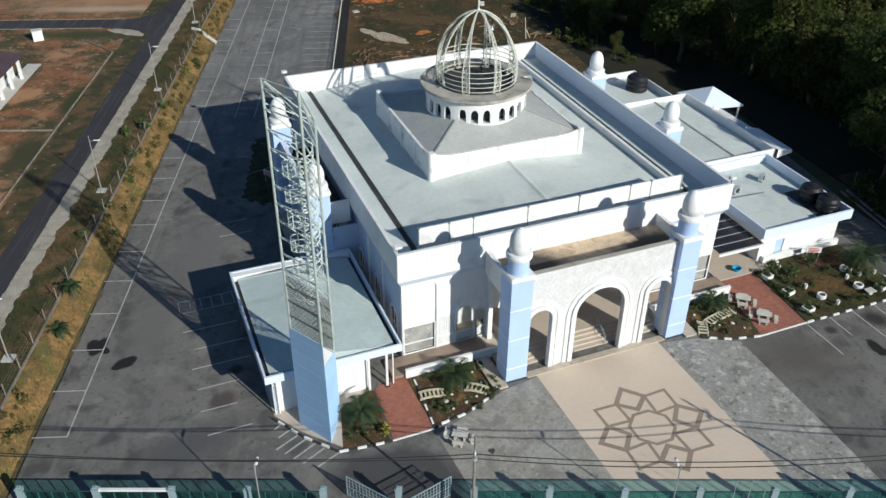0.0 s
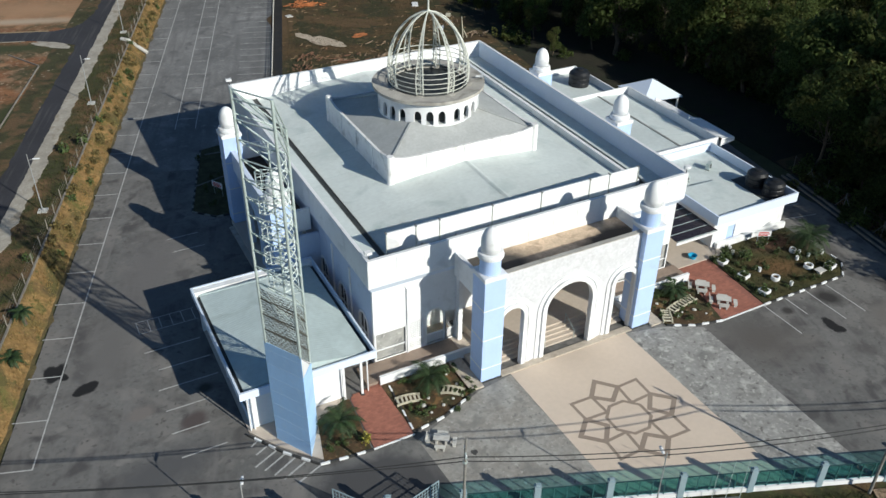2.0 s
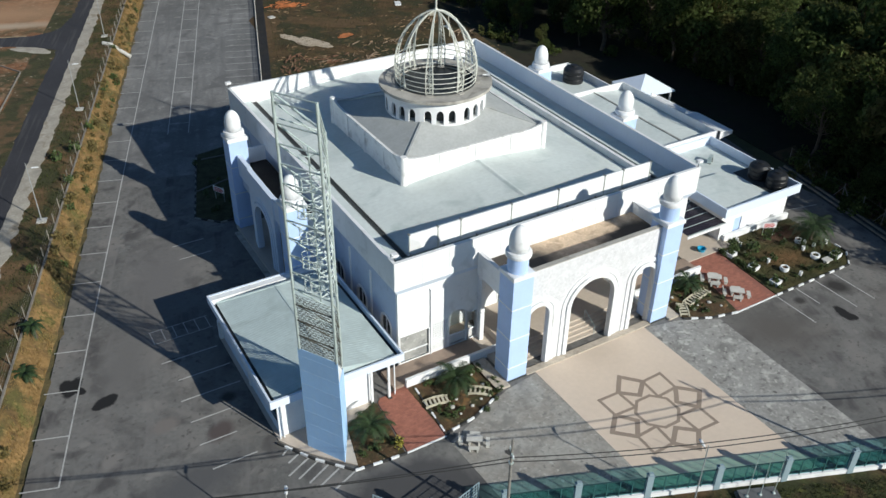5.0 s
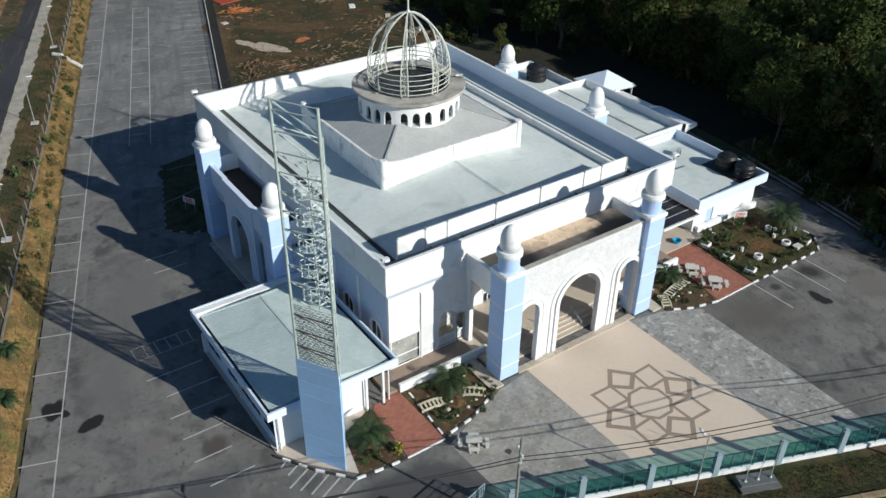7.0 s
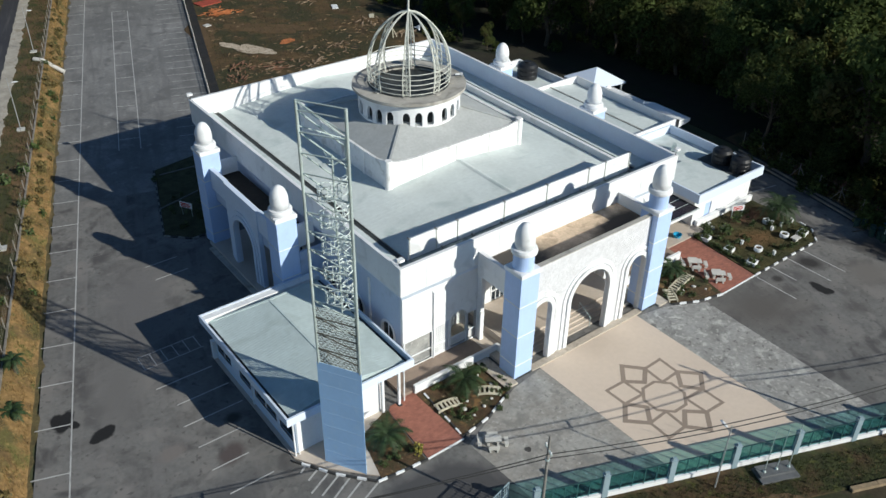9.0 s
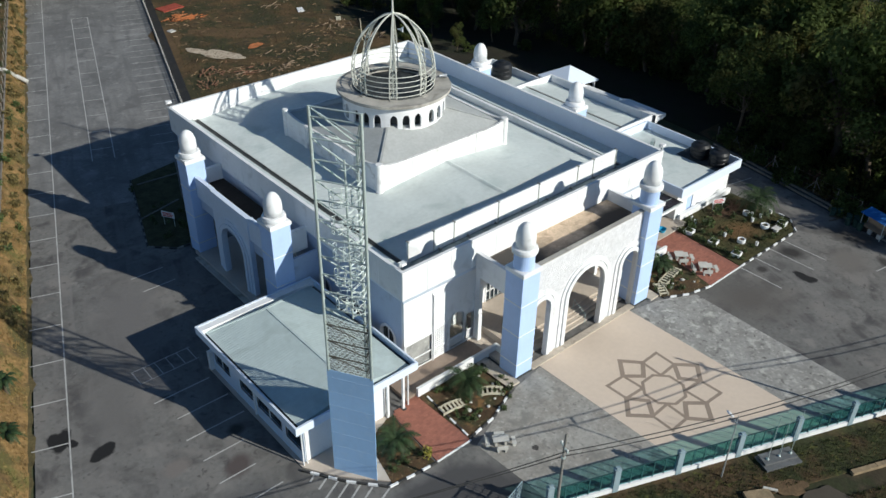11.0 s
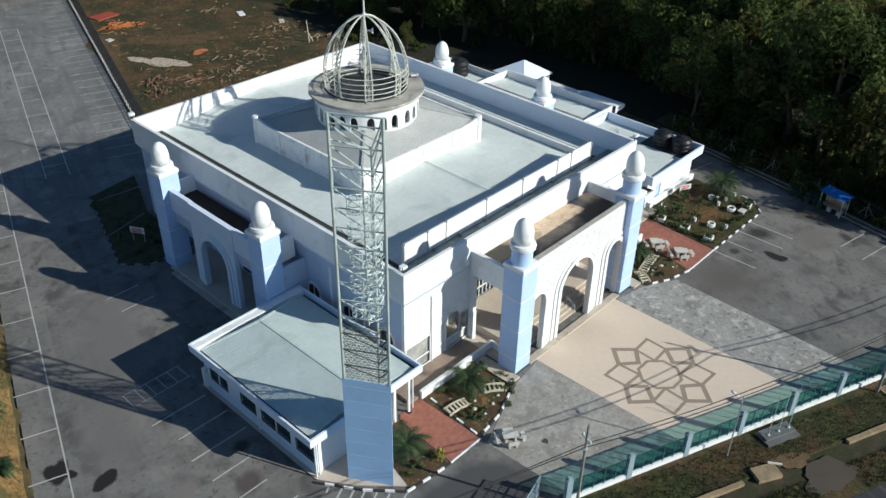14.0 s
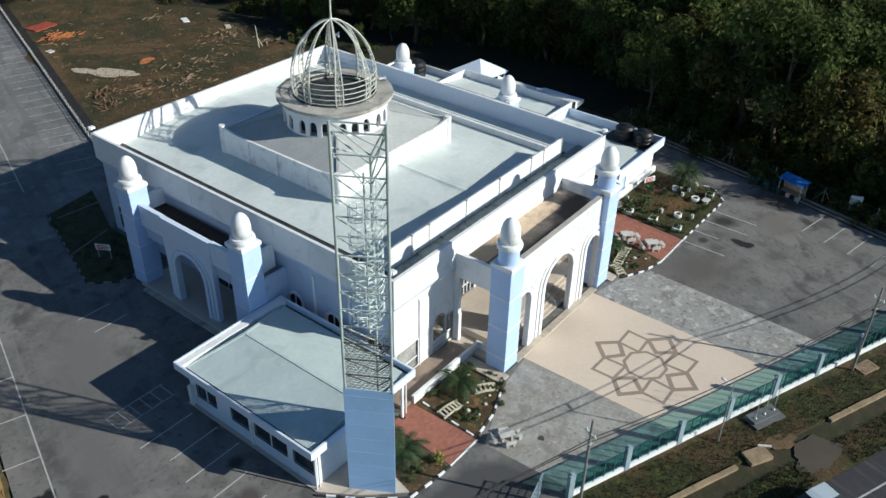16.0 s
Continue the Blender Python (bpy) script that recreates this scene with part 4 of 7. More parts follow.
# front porch: arched screen, roof slab, side beams, steps and floor
SCREEN = at_y(-4.85)
arches = [(9.95, 1.0, 0, 5.15, 1.0), (15.35, 2.2, 0, 4.7, 2.2), (20.85, 1.0, 0, 5.15, 1.0)]
screen = part("arch_screen", arch_wall(Geo(), 8.8, 21.95, 0, 9.65, arches, 0.34, SCREEN, 18), TILE, mosque, "white mosaic-tiled screen wall with three arches")
for c, hw, s, sp, r in arches:
    k = hw if hw > 1.5 else hw * 1.0
    part("moulding", arch_ring(Geo(), c, hw + 0.02, hw + 0.4, 0, sp, -0.16, 0.0, SCREEN, 20), WHITE, screen, "white stepped arch moulding")
    part("moulding", arch_ring(Geo(), c, hw + 0.52, hw + 0.86, 0, sp, -0.08, 0.0, SCREEN, 20), WHITE, screen, "white stepped arch moulding")
part("coping", Geo().box(8.8, -4.9, 9.65, 21.95, -4.47, 9.71), CONCRETE, screen, "weathered coping")
# small mosaic courses, laid in relief
rnd = random.Random(4)
g = Geo()
for iz in range(19):
    z = 5.9 + iz * 0.2
    for ix in range(66):
        x = 8.82 + (ix + (iz % 2) * 0.5) * 0.2
        if x + 0.19 > 21.93 or z + 0.18 > 9.62:
            continue
        if any(math.hypot(x + 0.09 - c, max(0, z + 0.09 - sp)) < hw + 0.98 for c, hw, s, sp, r in arches):
            continue
        d = -4.85 - rnd.uniform(0.006, 0.014)
        g.box(x, d, z, x + 0.185, -4.849, z + 0.185)
tagged(part("mosaic", g, TILE, screen, "small raised white mosaic tiles"), kind="stuff")
part("porch_roof", Geo().box(7.5, -4.5, 7.6, 23.3, -0.03, 8.2), SLAB, mosque, "stained concrete porch roof slab")
for x, p in ((7.35, 7.8), (23.1, 22.62)):
    part("side_beam", Geo().box(x, -3.61, 7.1, x + 0.35, -0.03, 9.25), WHITE, mosque, "white parapet beam from pillar to wall")
    part("wall_pier", Geo().box(p, -0.1, 0, p + 0.38, 0.39, 7.09), WHITE, mosque, "slim white pier")
    part("screen_post", Geo().box(p - 0.08, -0.22, 0.3, p + 0.3, -0.11, 3.1), WHITE, mosque, "white end post of the glazing")
part("porch_floor", Geo().box(8.85, -2.6, 0, 21.95, 2.77, 0.9), PALEFLOOR, mosque, "beige tiled porch floor")
for k in range(4):
    part("step", Geo().box(8.85, -2.6 - 0.36 * (4 - k), 0, 21.9, -2.6 - 0.36 * (3 - k), 0.18 * (k + 1)), PALEFLOOR, mosque, "pale stone entrance step")
for x in (13.9, 16.8):
    g = Geo().path([(x, -4.1, 0), (x, -4.1, 0.9), (x, -2.7, 1.7), (x, -2.7, 0.7)], 0.03)
    part("handrail", g, STEEL, mosque, "thin metal stair handrail")
STEPSTONE = mat("beige_paving", (0.50, 0.44, 0.365), 0.85, 0.15, 0.6, 0.1, 0.1, stain=(0.24, 0.20, 0.16), stain_size=0.6, stain_amount=0.4)
part("threshold", Geo().box(8.9, -5.5, 0.0, 21.9, -4.86, 0.1), STEPSTONE, mosque, "beige paved strip under the arches")

# raised walkways beside the porch
TIMBEREDGE = mat("dark_edging_timber", (0.06, 0.04, 0.028), 0.9, 0.2, 0.6, 0.1, 0.1)
BROWNFLOOR = mat("brown_floor_tile", (0.29, 0.225, 0.18), 0.6, 0.1, 1.0, 0.3, 0.03)
for x0, x1, e0, e1 in ((-1.2, 7.3, 7.31, 8.84), (23.5, 31.4, 21.96, 23.49)):
    part("walkway", Geo().box(x0, -1.79, 0, x1, 0.39, 0.3), BROWNFLOOR, mosque, "tiled walkway along the front wall")
    part("walkway_landing", Geo().box(e0, -3.6, 0, e1, 0.39, 0.3), PALEFLOOR, mosque, "beige tiled landing beside the porch floor")
for x0, x1, r0 in ((-0.2, 8.3, 8.05), (22.5, 31.2, 22.5)):
    part("walkway_wall", Geo().box(x0, -2.05, 0, x1, -1.8, 0.85), WHITE, mosque, "low white walkway wall")
    part("walkway_wall", Geo().box(r0, -3.61, 0, r0 + 0.25, -2.06, 0.85), WHITE, mosque, "low white wall returning to the pillar")
for x0, x1, e in ((5.8, 6.99, 5.72), (23.76, 24.95, 24.96)):
    part("pillar_apron", Geo().box(x0, -5.9, 0, x1, -2.06, 0.16), STEPSTONE, mosque, "beige paved slab beside the pillar")
    part("apron_edge", Geo().box(e, -5.95, 0, e + 0.07, -2.06, 0.2), TIMBEREDGE, mosque, "dark brown edging board")

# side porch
# near-black tone over the whole slab
SLABDARK = mat("near_black_roof_slab", (0.028, 0.024, 0.02), 0.95, 0.3, 1.5, 0.2, 0.1)
SIDEPAINT = mat("pale_side_paint", (0.66, 0.74, 0.87), 0.6, 0.04, 2.0, 0.3, 0.05)
for y0, y1, x, arch in ((13.75, 16.9, 0.12, None), (16.9, 23.2, 0.0, (20.05, 1.9, 0, 3.9, 1.9)), (23.2, 26.35, 0.12, None)):
    pl = at_x(-3.25 + x)
    if arch:
        ob = part("side_screen", arch_wall(Geo(), y0, y1, 0, 8.4, [arch], 0.45, pl, 18), SIDEPAINT, mosque, "white screen wall with a round arch")
        part("moulding", arch_ring(Geo(), 20.05, 1.92, 2.3, 0, 3.9, -0.14, 0, pl, 20), SIDEPAINT, ob, "stepped arch moulding")
        part("moulding", arch_ring(Geo(), 20.05, 2.42, 2.75, 0, 3.9, -0.08, 0, pl, 20), SIDEPAINT, ob, "stepped arch moulding")
    else:
        part("side_screen", arch_wall(Geo(), y0, y1, 6.3, 8.4, [], 0.4, pl), SIDEPAINT, mosque, "white upper wall beside the arch")
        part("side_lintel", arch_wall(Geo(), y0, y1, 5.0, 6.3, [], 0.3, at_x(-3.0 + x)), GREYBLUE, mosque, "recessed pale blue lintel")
part("side_roof", Geo().box(-2.8, 13.0, 6.4, -0.03, 27.1, 6.9), SLABDARK, mosque, "near-black concrete porch roof slab")
for y in (12.75, 27.05):
    part("side_beam", Geo().box(-1.95, y, 6.3, -0.03, y + 0.3, 8.4), WHITE, mosque, "white parapet beam from pillar to wall")
part("side_floor", Geo().box(-3.9, 13.0, 0, 0.39, 27.1, 0.36), PALEFLOOR, mosque, "tiled side porch floor")
part("side_step", Geo().box(-4.4, 14.0, 0, -3.9, 26.2, 0.18), CONCRETE, mosque, "concrete entrance step")
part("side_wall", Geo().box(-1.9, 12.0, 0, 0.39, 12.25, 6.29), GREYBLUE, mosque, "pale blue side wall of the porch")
# floodlight and loudspeaker at the corners of the parapet
for x, y in ((0.1, 37.2), (30.6, 0.15), (0.25, 0.35)):
    f = thing("corner_floodlight", "small white floodlight bracket on the parapet corner", "floodlight", (x, y, 10.55), group="corner floodlights")
    part("stem", Geo().tube((0, 0, 0), (0, 0, 0.55), 0.04), GUTTER, f)
    part("lamp_head", Geo().box(-0.25, -0.3, 0.5, 0.2, 0.1, 0.72).box(-0.35, -0.2, 0.45, -0.25, 0.05, 0.78), WHITE, f)
# ---------------------------------------------------------------- the side annex with its hip roof
annex = thing("side_annex", "low white annex with ribbed grey hip roof and pale blue fascia", "annex")
AX0, AX1, AY0, AY1 = -11.25, -0.6, -2.5, 11.85
wy = [(-0.9, 1.0), (2.35, 1.68), (5.6, 0.95), (9.3, 1.15)]
holes = [(y, hw, 1.1, 2.85, 0) for y, hw in wy]
place = at_x(-10.6)
part("wall", arch_wall(Geo(), -2.0, 11.2, 0, 3.4, holes, 0.2, place), BLUEWHITE, annex)
for c, hw, s, p, r in holes:
    window(annex, place, c, hw, s, p, r, posts=(c,) if hw > 1.1 else (), surround=0.03, proud=0.01)
part("pilaster", Geo().box(-10.72, 4.25, 0, -10.6, 4.43, 3.4), WHITE, annex)
part("wall_cabinet", Geo().box(-10.95, 10.7, 0.25, -10.61, 11.1, 2.0), WHITE, annex, "white meter cabinet on the wall")
part("wall", Geo().box(-10.4, -2.0, 0, -3.4, -1.8, 3.4), WHITE, annex)
part("wall", Geo().box(-10.4, 11.0, 0, -1.2, 11.2, 3.4), WHITE, annex)
part("wall", Geo().box(-3.4, -1.79, 0, -3.2, 10.99, 3.4), WHITE, annex)
for x in (-1.85, -3.3):
    part("post", Geo().box(x - 0.09, -2.35, 0, x + 0.09, -2.17, 3.5), WHITE, annex, "slim white canopy post")
part("post_foot", Geo().box(-2.0, -2.5, 0, -1.7, -2.05, 0.12), GUTTER, annex)
for a in ((AX0, AY0, AX1, AY0 + 0.16), (AX0, AY1 - 0.16, AX1, AY1), (AX0, AY0 + 0.16, AX0 + 0.16, AY1 - 0.16), (AX1 - 0.16, AY0 + 0.16, AX1, AY1 - 0.16)):
    part("fascia", Geo().box(a[0], a[1], 3.45, a[2], a[3], 4.12), BLUEWHITE, annex, "pale blue fascia board round the roof")
part("ceiling_board", Geo().box(AX0 + 0.16, AY0 + 0.16, 3.45, AX1 - 0.16, AY1 - 0.16, 3.5), WHITE, annex)
gx0, gx1, gy0, gy1, zl, zh = AX0 + 0.5, AX1 - 0.45, AY0 + 0.5, AY1 - 0.8, 3.72, 4.55
rx = -6.0
part("back_coping", Geo().box(AX0 + 0.17, AY1 - 0.78, 3.57, AX1 - 0.17, AY1 - 0.17, 4.06), WHITE, annex, "broad white coping at the back of the roof")
ridge = [(rx, gy0 + 0.02, zh), (rx, gy1 - 1.2, zh)]
part("gutter", Geo().box(AX0 + 0.16, AY0 + 0.16, 3.5, AX1 - 0.16, AY1 - 0.16, 3.56), GUTTER, annex, "dark gutter inside the fascia")
cs = [(gx0, gy0, zl), (gx1, gy0, zl), (gx1, gy1, zl), (gx0, gy1, zl)]
g = Geo()
g.add(cs + ridge, [(0, 1, 4), (1, 2, 5, 4), (2, 3, 5), (3, 0, 4, 5)])


annex_roof = part("roof", g, ANNEXROOF, annex, "ribbed grey metal hip roof")
y = gy0 + 0.1
while y < gy1:  # pressed ribs down both slopes
    for s, e in ((-1, gx0), (1, gx1)):
        k = max(0.0, min(1.0, (y - gy0) / 0.02, (gy1 - y) / 1.2))
        xr = e + (rx - e) * k
        zr = zl + (zh - zl) * k
        if abs(xr - e) > 0.2:
            g = Geo().add([(e, y - 0.05, zl + 0.003), (e, y, zl + 0.016), (e, y + 0.05, zl + 0.003), (xr, y - 0.05, zr + 0.003), (xr, y, zr + 0.016), (xr, y + 0.05, zr + 0.003)], [(0, 1, 4, 3), (1, 2, 5, 4)])
            part("rib", g, ANNEXROOF, annex_roof)
    y += 0.26
g = Geo().beam(ridge[0], ridge[1], 0.2, 0.07)
for p, q in ((cs[2], ridge[1]), (cs[3], ridge[1])):
    g.beam((p[0], p[1], p[2] + 0.03), (q[0], q[1], q[2] + 0.03), 0.18, 0.06)
part("ridge_cap", g, ANNEXROOF, annex)
for x, y in ((-10.72, -2.18), (-10.42, -2.18), (-1.3, -2.15)):
    part("downpipe", Geo().tube((x, y, 0), (x, y, 3.5), 0.06, 8), WHITE, annex)
part("plinth", Geo().prism([(-10.9, -2.3), (-10.2, -3.4), (-9.4, -4.6), (-6.9, -7.3), (-6.2, -4.2), (-3.4, -2.2), (-3.4, 11.4), (-10.9, 11.4)], 0, 0.08), PALEFLOOR, annex, "pale concrete apron")

# ---------------------------------------------------------------- the triangular minaret tower
tower = thing("minaret_tower", "unfinished triangular steel lattice minaret on a pale blue base", "tower", (-7.7, -4.8, 0))
o = Vector((-7.7, -4.8, 0))
TA, TB, TC = Vector((-9.25, -3.8, 0)) - o, Vector((-7.6, -6.55, 0)) - o, Vector((-6.2, -4.0, 0)) - o
part("base", Geo().prism([(p.x * 0.97, p.y * 0.97) for p in (TA, TB, TC)], 0, [9.25, 9.25, 6.35]), WHITE, tower, "pale blue clad triangular base with slanted top")


JOINTBLUE = mat("pale_blue_joint", (0.50, 0.67, 0.90), 0.7, 0.1, 0.5, 0.1, 0.0)


def face(p, q, n, tops):
    """Clad panels on one face, course over course."""
    d = (q - p)
    out = Vector((d.y, -d.x, 0)).normalized() * 0.014
    h = 1.24
    k = 0
    while k * h < max(tops) - 0.1:
        z0 = k * h + 0.016
        za, zb = min((k + 1) * h - 0.016, tops[0]), min((k + 1) * h - 0.016, tops[1])
        if za - z0 > 0.05 and zb - z0 > 0.05:
            pts = [(p.x, p.y, z0), (q.x, q.y, z0), (q.x, q.y, zb), (p.x, p.y, za)]
            g = Geo().add([(x + out.x, y + out.y, z) for x, y, z in pts] + [(x - out.x, y - out.y, z) for x, y, z in pts], [(0, 1, 2, 3), (7, 6, 5, 4), (0, 4, 5, 1), (1, 5, 6, 2), (2, 6, 7, 3), (3, 7, 4, 0)])
            part("panel", g, TOWERBLUE, tower)
            if k:
                m = out * 1.35
                part("joint_strip", Geo().prism([(p.x + m.x, p.y + m.y), (q.x + m.x, q.y + m.y), (q.x, q.y), (p.x, p.y)], k * h - 0.018, k * h + 0.012), JOINTBLUE, tower, "pale sealed joint")
        k += 1


face(TA, TB, 8, (9.3, 9.3))
face(TB, TC, 8, (9.3, 6.4))
face(TC, TA, 8, (6.4, 9.3))
legs = ((TA, 9.2, 27.5), (TB, 9.2, 27.5), (TC, 6.3, 24.5))
for p, z0, z1 in legs:
    p = p * 0.93
    part("leg", Geo().tube((p.x, p.y, z0), (p.x, p.y, z1), 0.095, 10), STEEL, tower, "galvanised tube leg")


rows = 14.45
GRATE = mat("dull_brown_grating", (0.12, 0.118, 0.10), 0.8, 0.15, 0.8, 0.1, 0.0, 0.2)
for (p, p0, p1), (q, q0, q1) in ((legs[0], legs[1]), (legs[1], legs[2]), (legs[2], legs[0])):
    a, b = p * 0.93, q * 0.93
    for t in [k / rows for k in range(15)] + [1.0]:
        za, zb = p0 + (p1 - p0) * t, q0 + (q1 - q0) * t
        part("rail", Geo().tube((a.x, a.y, za - 0.04), (b.x, b.y, zb - 0.04), 0.05, 6), STEEL if t * rows > 3.5 else GRATE, tower)
    t, z = (rows - 1.2) / rows, 0.1
    part("brace", Geo().tube((a.x, a.y, p1 - z), (b.x, b.y, q0 + (q1 - q0) * t), 0.045, 6), STEEL, tower, "diagonal brace of the top bay")
    part("brace", Geo().tube((b.x, b.y, q0 + (q1 - q0) * 0.15), (a.x, a.y, p0 + (p1 - p0) * 0.23), 0.035, 5), STEEL, tower, "diagonal brace")
    # finer grating over the lowest bays
    g = Geo()
    top, nk, nj = 3.6 / rows, 22, 9

    def on_face(u, t):
        m = a.lerp(b, u)
        return (m.x, m.y, (p0 + (p1 - p0) * t) * (1 - u) + (q0 + (q1 - q0) * t) * u)

    for k in range(nk + 1):
        t = top * k / nk
        g.tube(on_face(0, t), on_face(1, t), 0.03 if k % 6 == 0 else 0.011, 4)
        for j in range(nj if k < nk else 0):
            u = (j + 0.5 * (k % 2)) / nj
            g.tube(on_face(u, t), on_face(min(1.0, u + 1.0 / nj), top * (k + 1) / nk), 0.012, 4)
    part("grating", g, GRATE, tower, "finer steel grating over the lowest bays")
# spiral stair inside the frame
c = (TA + TB + TC) / 3 * 0.93
part("stair_mast", Geo().tube((c.x, c.y, 13.2), (c.x, c.y, 24.2), 0.06, 8), STEEL, tower, "central mast of the spiral stair")
STEP0, RISE, TURN, RAD = 13.4, 0.18, radians(36), 0.96
steps = 51


def on_stair(k, r, up=0.0):
    return Vector((c.x + r * math.cos(k * TURN), c.y + r * math.sin(k * TURN), STEP0 + k * RISE + up))


for k in range(steps):
    g = Geo()
    for side in (-0.4, 0.4):
        g.tube(on_stair(k + side, 0.07), on_stair(k + side, RAD), 0.022, 4)
    g.tube(on_stair(k - 0.4, RAD * 0.55), on_stair(k + 0.4, RAD * 0.55), 0.02, 4)
    part("tread", g, STAIRSTEEL, tower, "open pale steel stair tread")
    part("baluster", Geo().tube(on_stair(k, RAD), on_stair(k, RAD, 0.95), 0.024, 5), STAIRSTEEL, tower)
for up in (0.0, 0.5, 0.95):
    part("stair_rail", Geo().path([on_stair(k * 0.5, RAD, up) for k in range(2 * steps)], 0.028, 5), STAIRSTEEL, tower, "spiral handrail")
g = Geo()
for p, q in ((TA, TB), (TB, TC), (TC, TA)):
    m = (p + q) / 2 * 0.93
    g.tube((c.x, c.y, 23.5), (m.x, m.y, 24.0), 0.035, 5)
part("top_stay", g, STEEL, tower)

# ---------------------------------------------------------------- the right annex range
annr = thing("rear_annex", "white flat-roofed annex range with pale blue fascias and metal roofs", "annex")


def flat_block(x0, y0, x1, y1, top, fascia, roof_over=0.6, openings=(), well=None, ridge=None):
    part("wall", arch_wall(Geo(), x0 + roof_over, x1 - roof_over, 0, top - 1.02, list(openings), 0.2, at_y(y0 + roof_over + 0.2)), WHITE, annr)
    part("wall", Geo().box(x1 - roof_over - 0.2, y0 + roof_over + 0.41, 0, x1 - roof_over, y1 - 0.2, top - 1.02), WHITE, annr)
    part("wall", Geo().box(x0 + roof_over, y0 + roof_over + 0.41, 0, x0 + roof_over + 0.2, y1 - 0.2, top - 1.02), WHITE, annr)
    for a in ((x0, y0, x1, y0 + 0.18), (x0, y1 - 0.18, x1, y1), (x0, y0 + 0.18, x0 + 0.18, y1 - 0.18), (x1 - 0.18, y0 + 0.18, x1, y1 - 0.18)):
        part("fascia", Geo().box(a[0], a[1], top - 1.0, a[2], a[3], top), fascia, annr, "painted fascia round the flat roof")
    if well:  # a sunken deck along the far side, for the tanks
        e = well
        part("roof", Geo().add([(x0 + 0.18, y0 + 0.18, top - 0.25), (e, y0 + 0.18, top - 0.5), (e, y0 + 6.4, top - 0.5), (x0 + 0.18, y0 + 6.4, top - 0.25)], [(0, 1, 2, 3)]), ROOF, annr, "pale grey metal roof sheet")
        part("well_wall", Geo().box(e - 0.15, y0 + 0.19, 3.31, e - 0.02, y0 + 6.4, top - 0.52), WHITE, annr)
        part("well_wall", Geo().box(x0 + 0.19, y0 + 6.25, 3.31, e - 0.16, y0 + 6.38, top - 0.53), WHITE, annr)
        part("well_deck", Geo().box(x0 + 0.19, y0 + 6.2, 3.2, e - 0.16, y1 - 0.19, 3.3), ROOF, annr, "flat grey roof deck")
        part("well_deck", Geo().box(e - 0.15, y0 + 0.19, 3.2, x1 - 0.19, y1 - 0.19, 3.3), ROOF, annr, "stained sunken roof deck")
        # dark sheet that paints the shadowed inner corner round the tanks
        part("tank_deck", Geo().box(x1 - 2.9, y0 + 0.2, 3.301, x1 - 0.2, y0 + 6.3, 3.32), GUTTER, annr, "dark sheet under the tanks for the shade of the corner")
        return
    if ridge:  # two slopes that fall away from a low ridge
        ys = (y0 + 0.18, y1 - 0.18)
        for a, za, b, zb in ((x0 + 0.18, top - 1.0, ridge, top - 0.42), (ridge, top - 0.42, x1 - 0.18, top - 0.98)):
            part("roof", Geo().add([(a, ys[0], za), (b, ys[0], zb), (b, ys[1], zb), (a, ys[1], za)], [(0, 1, 2, 3)]), ROOF, annr, "pale grey metal roof sheet")
        part("ridge_cap", Geo().beam((ridge, ys[0], top - 0.4), (ridge, ys[1], top - 0.4), 0.24, 0.05), GUTTERGREY, annr)
        return
    part("roof", Geo().add([(x0 + 0.18, y0 + 0.18, top - 0.4), (x1 - 1.5, y0 + 0.18, top - 0.82), (x1 - 1.5, y1 - 0.18, top - 0.82), (x0 + 0.18, y1 - 0.18, top - 0.4), (x1 - 0.18, y0 + 0.18, top - 0.9), (x1 - 0.18, y1 - 0.18, top - 0.9)], [(0, 1, 2, 3), (1, 4, 5, 2)]), ROOF, annr, "pale grey metal roof sheet")


flat_block(36.2, 0.4, 46.75, 13.0, 4.25, BLUEWHITE, openings=((39.2, 0.5, 0, 2.1, 0),), well=42.4)
part("door", Geo().box(38.72, 1.3, 0.02, 39.68, 1.36, 2.1), BLUE, annr, "pale blue door")
flat_block(33.5, 13.1, 47.9, 29.3, 4.55, WHITE, ridge=43.1)
flat_block(34.0, 29.4, 46.2, 38.4, 4.3, WHITE)
for y0, y1, x1 in ((12.7, 18.3, 49.9), (18.35, 24.2, 49.3)):
    g = Geo().add([(47.91, y0, 4.58), (x1, y0, 4.3), (x1, y1, 4.3), (47.91, y1, 4.58), (47.91, y0, 3.6), (x1, y0, 3.9), (x1, y1, 3.9), (47.91, y1, 3.6)], [(0, 1, 2, 3), (7, 6, 5, 4), (0, 4, 5, 1), (1, 5, 6, 2), (2, 6, 7, 3)])
    part("eave_roof", g, WHITE, annr, "white sloping eave roof")
    part("end_gable", Geo().prism([(47.91, y1 - 0.12), (x1 - 0.3, y1 - 0.12), (x1 - 0.3, y1), (47.91, y1)], 3.6, [4.95, 4.36, 4.36, 4.95]), WHITE, annr, "small white end gable")
g = Geo().add([(49.3, 27.6, 2.9), (55.6, 27.6, 2.4), (55.6, 33.0, 2.4), (49.3, 33.0, 2.9), (52.5, 30.2, 4.35), (49.3, 27.6, 2.7), (55.6, 27.6, 2.2), (55.6, 33.0, 2.2), (49.3, 33.0, 2.7)], [(0, 1, 4), (1, 2, 4), (2, 3, 4), (3, 0, 4), (0, 5, 6, 1), (1, 6, 7, 2), (5, 8, 7, 6)])
part("pyramid_roof", g, BLUEWHITE, annr, "small pale pyramid roof")
for x, y in ((49.6, 28.0), (55.2, 28.0), (55.2, 32.6)):
    part("post", Geo().box(x - 0.1, y - 0.1, 0, x + 0.1, y + 0.1, 2.3), WHITE, annr)
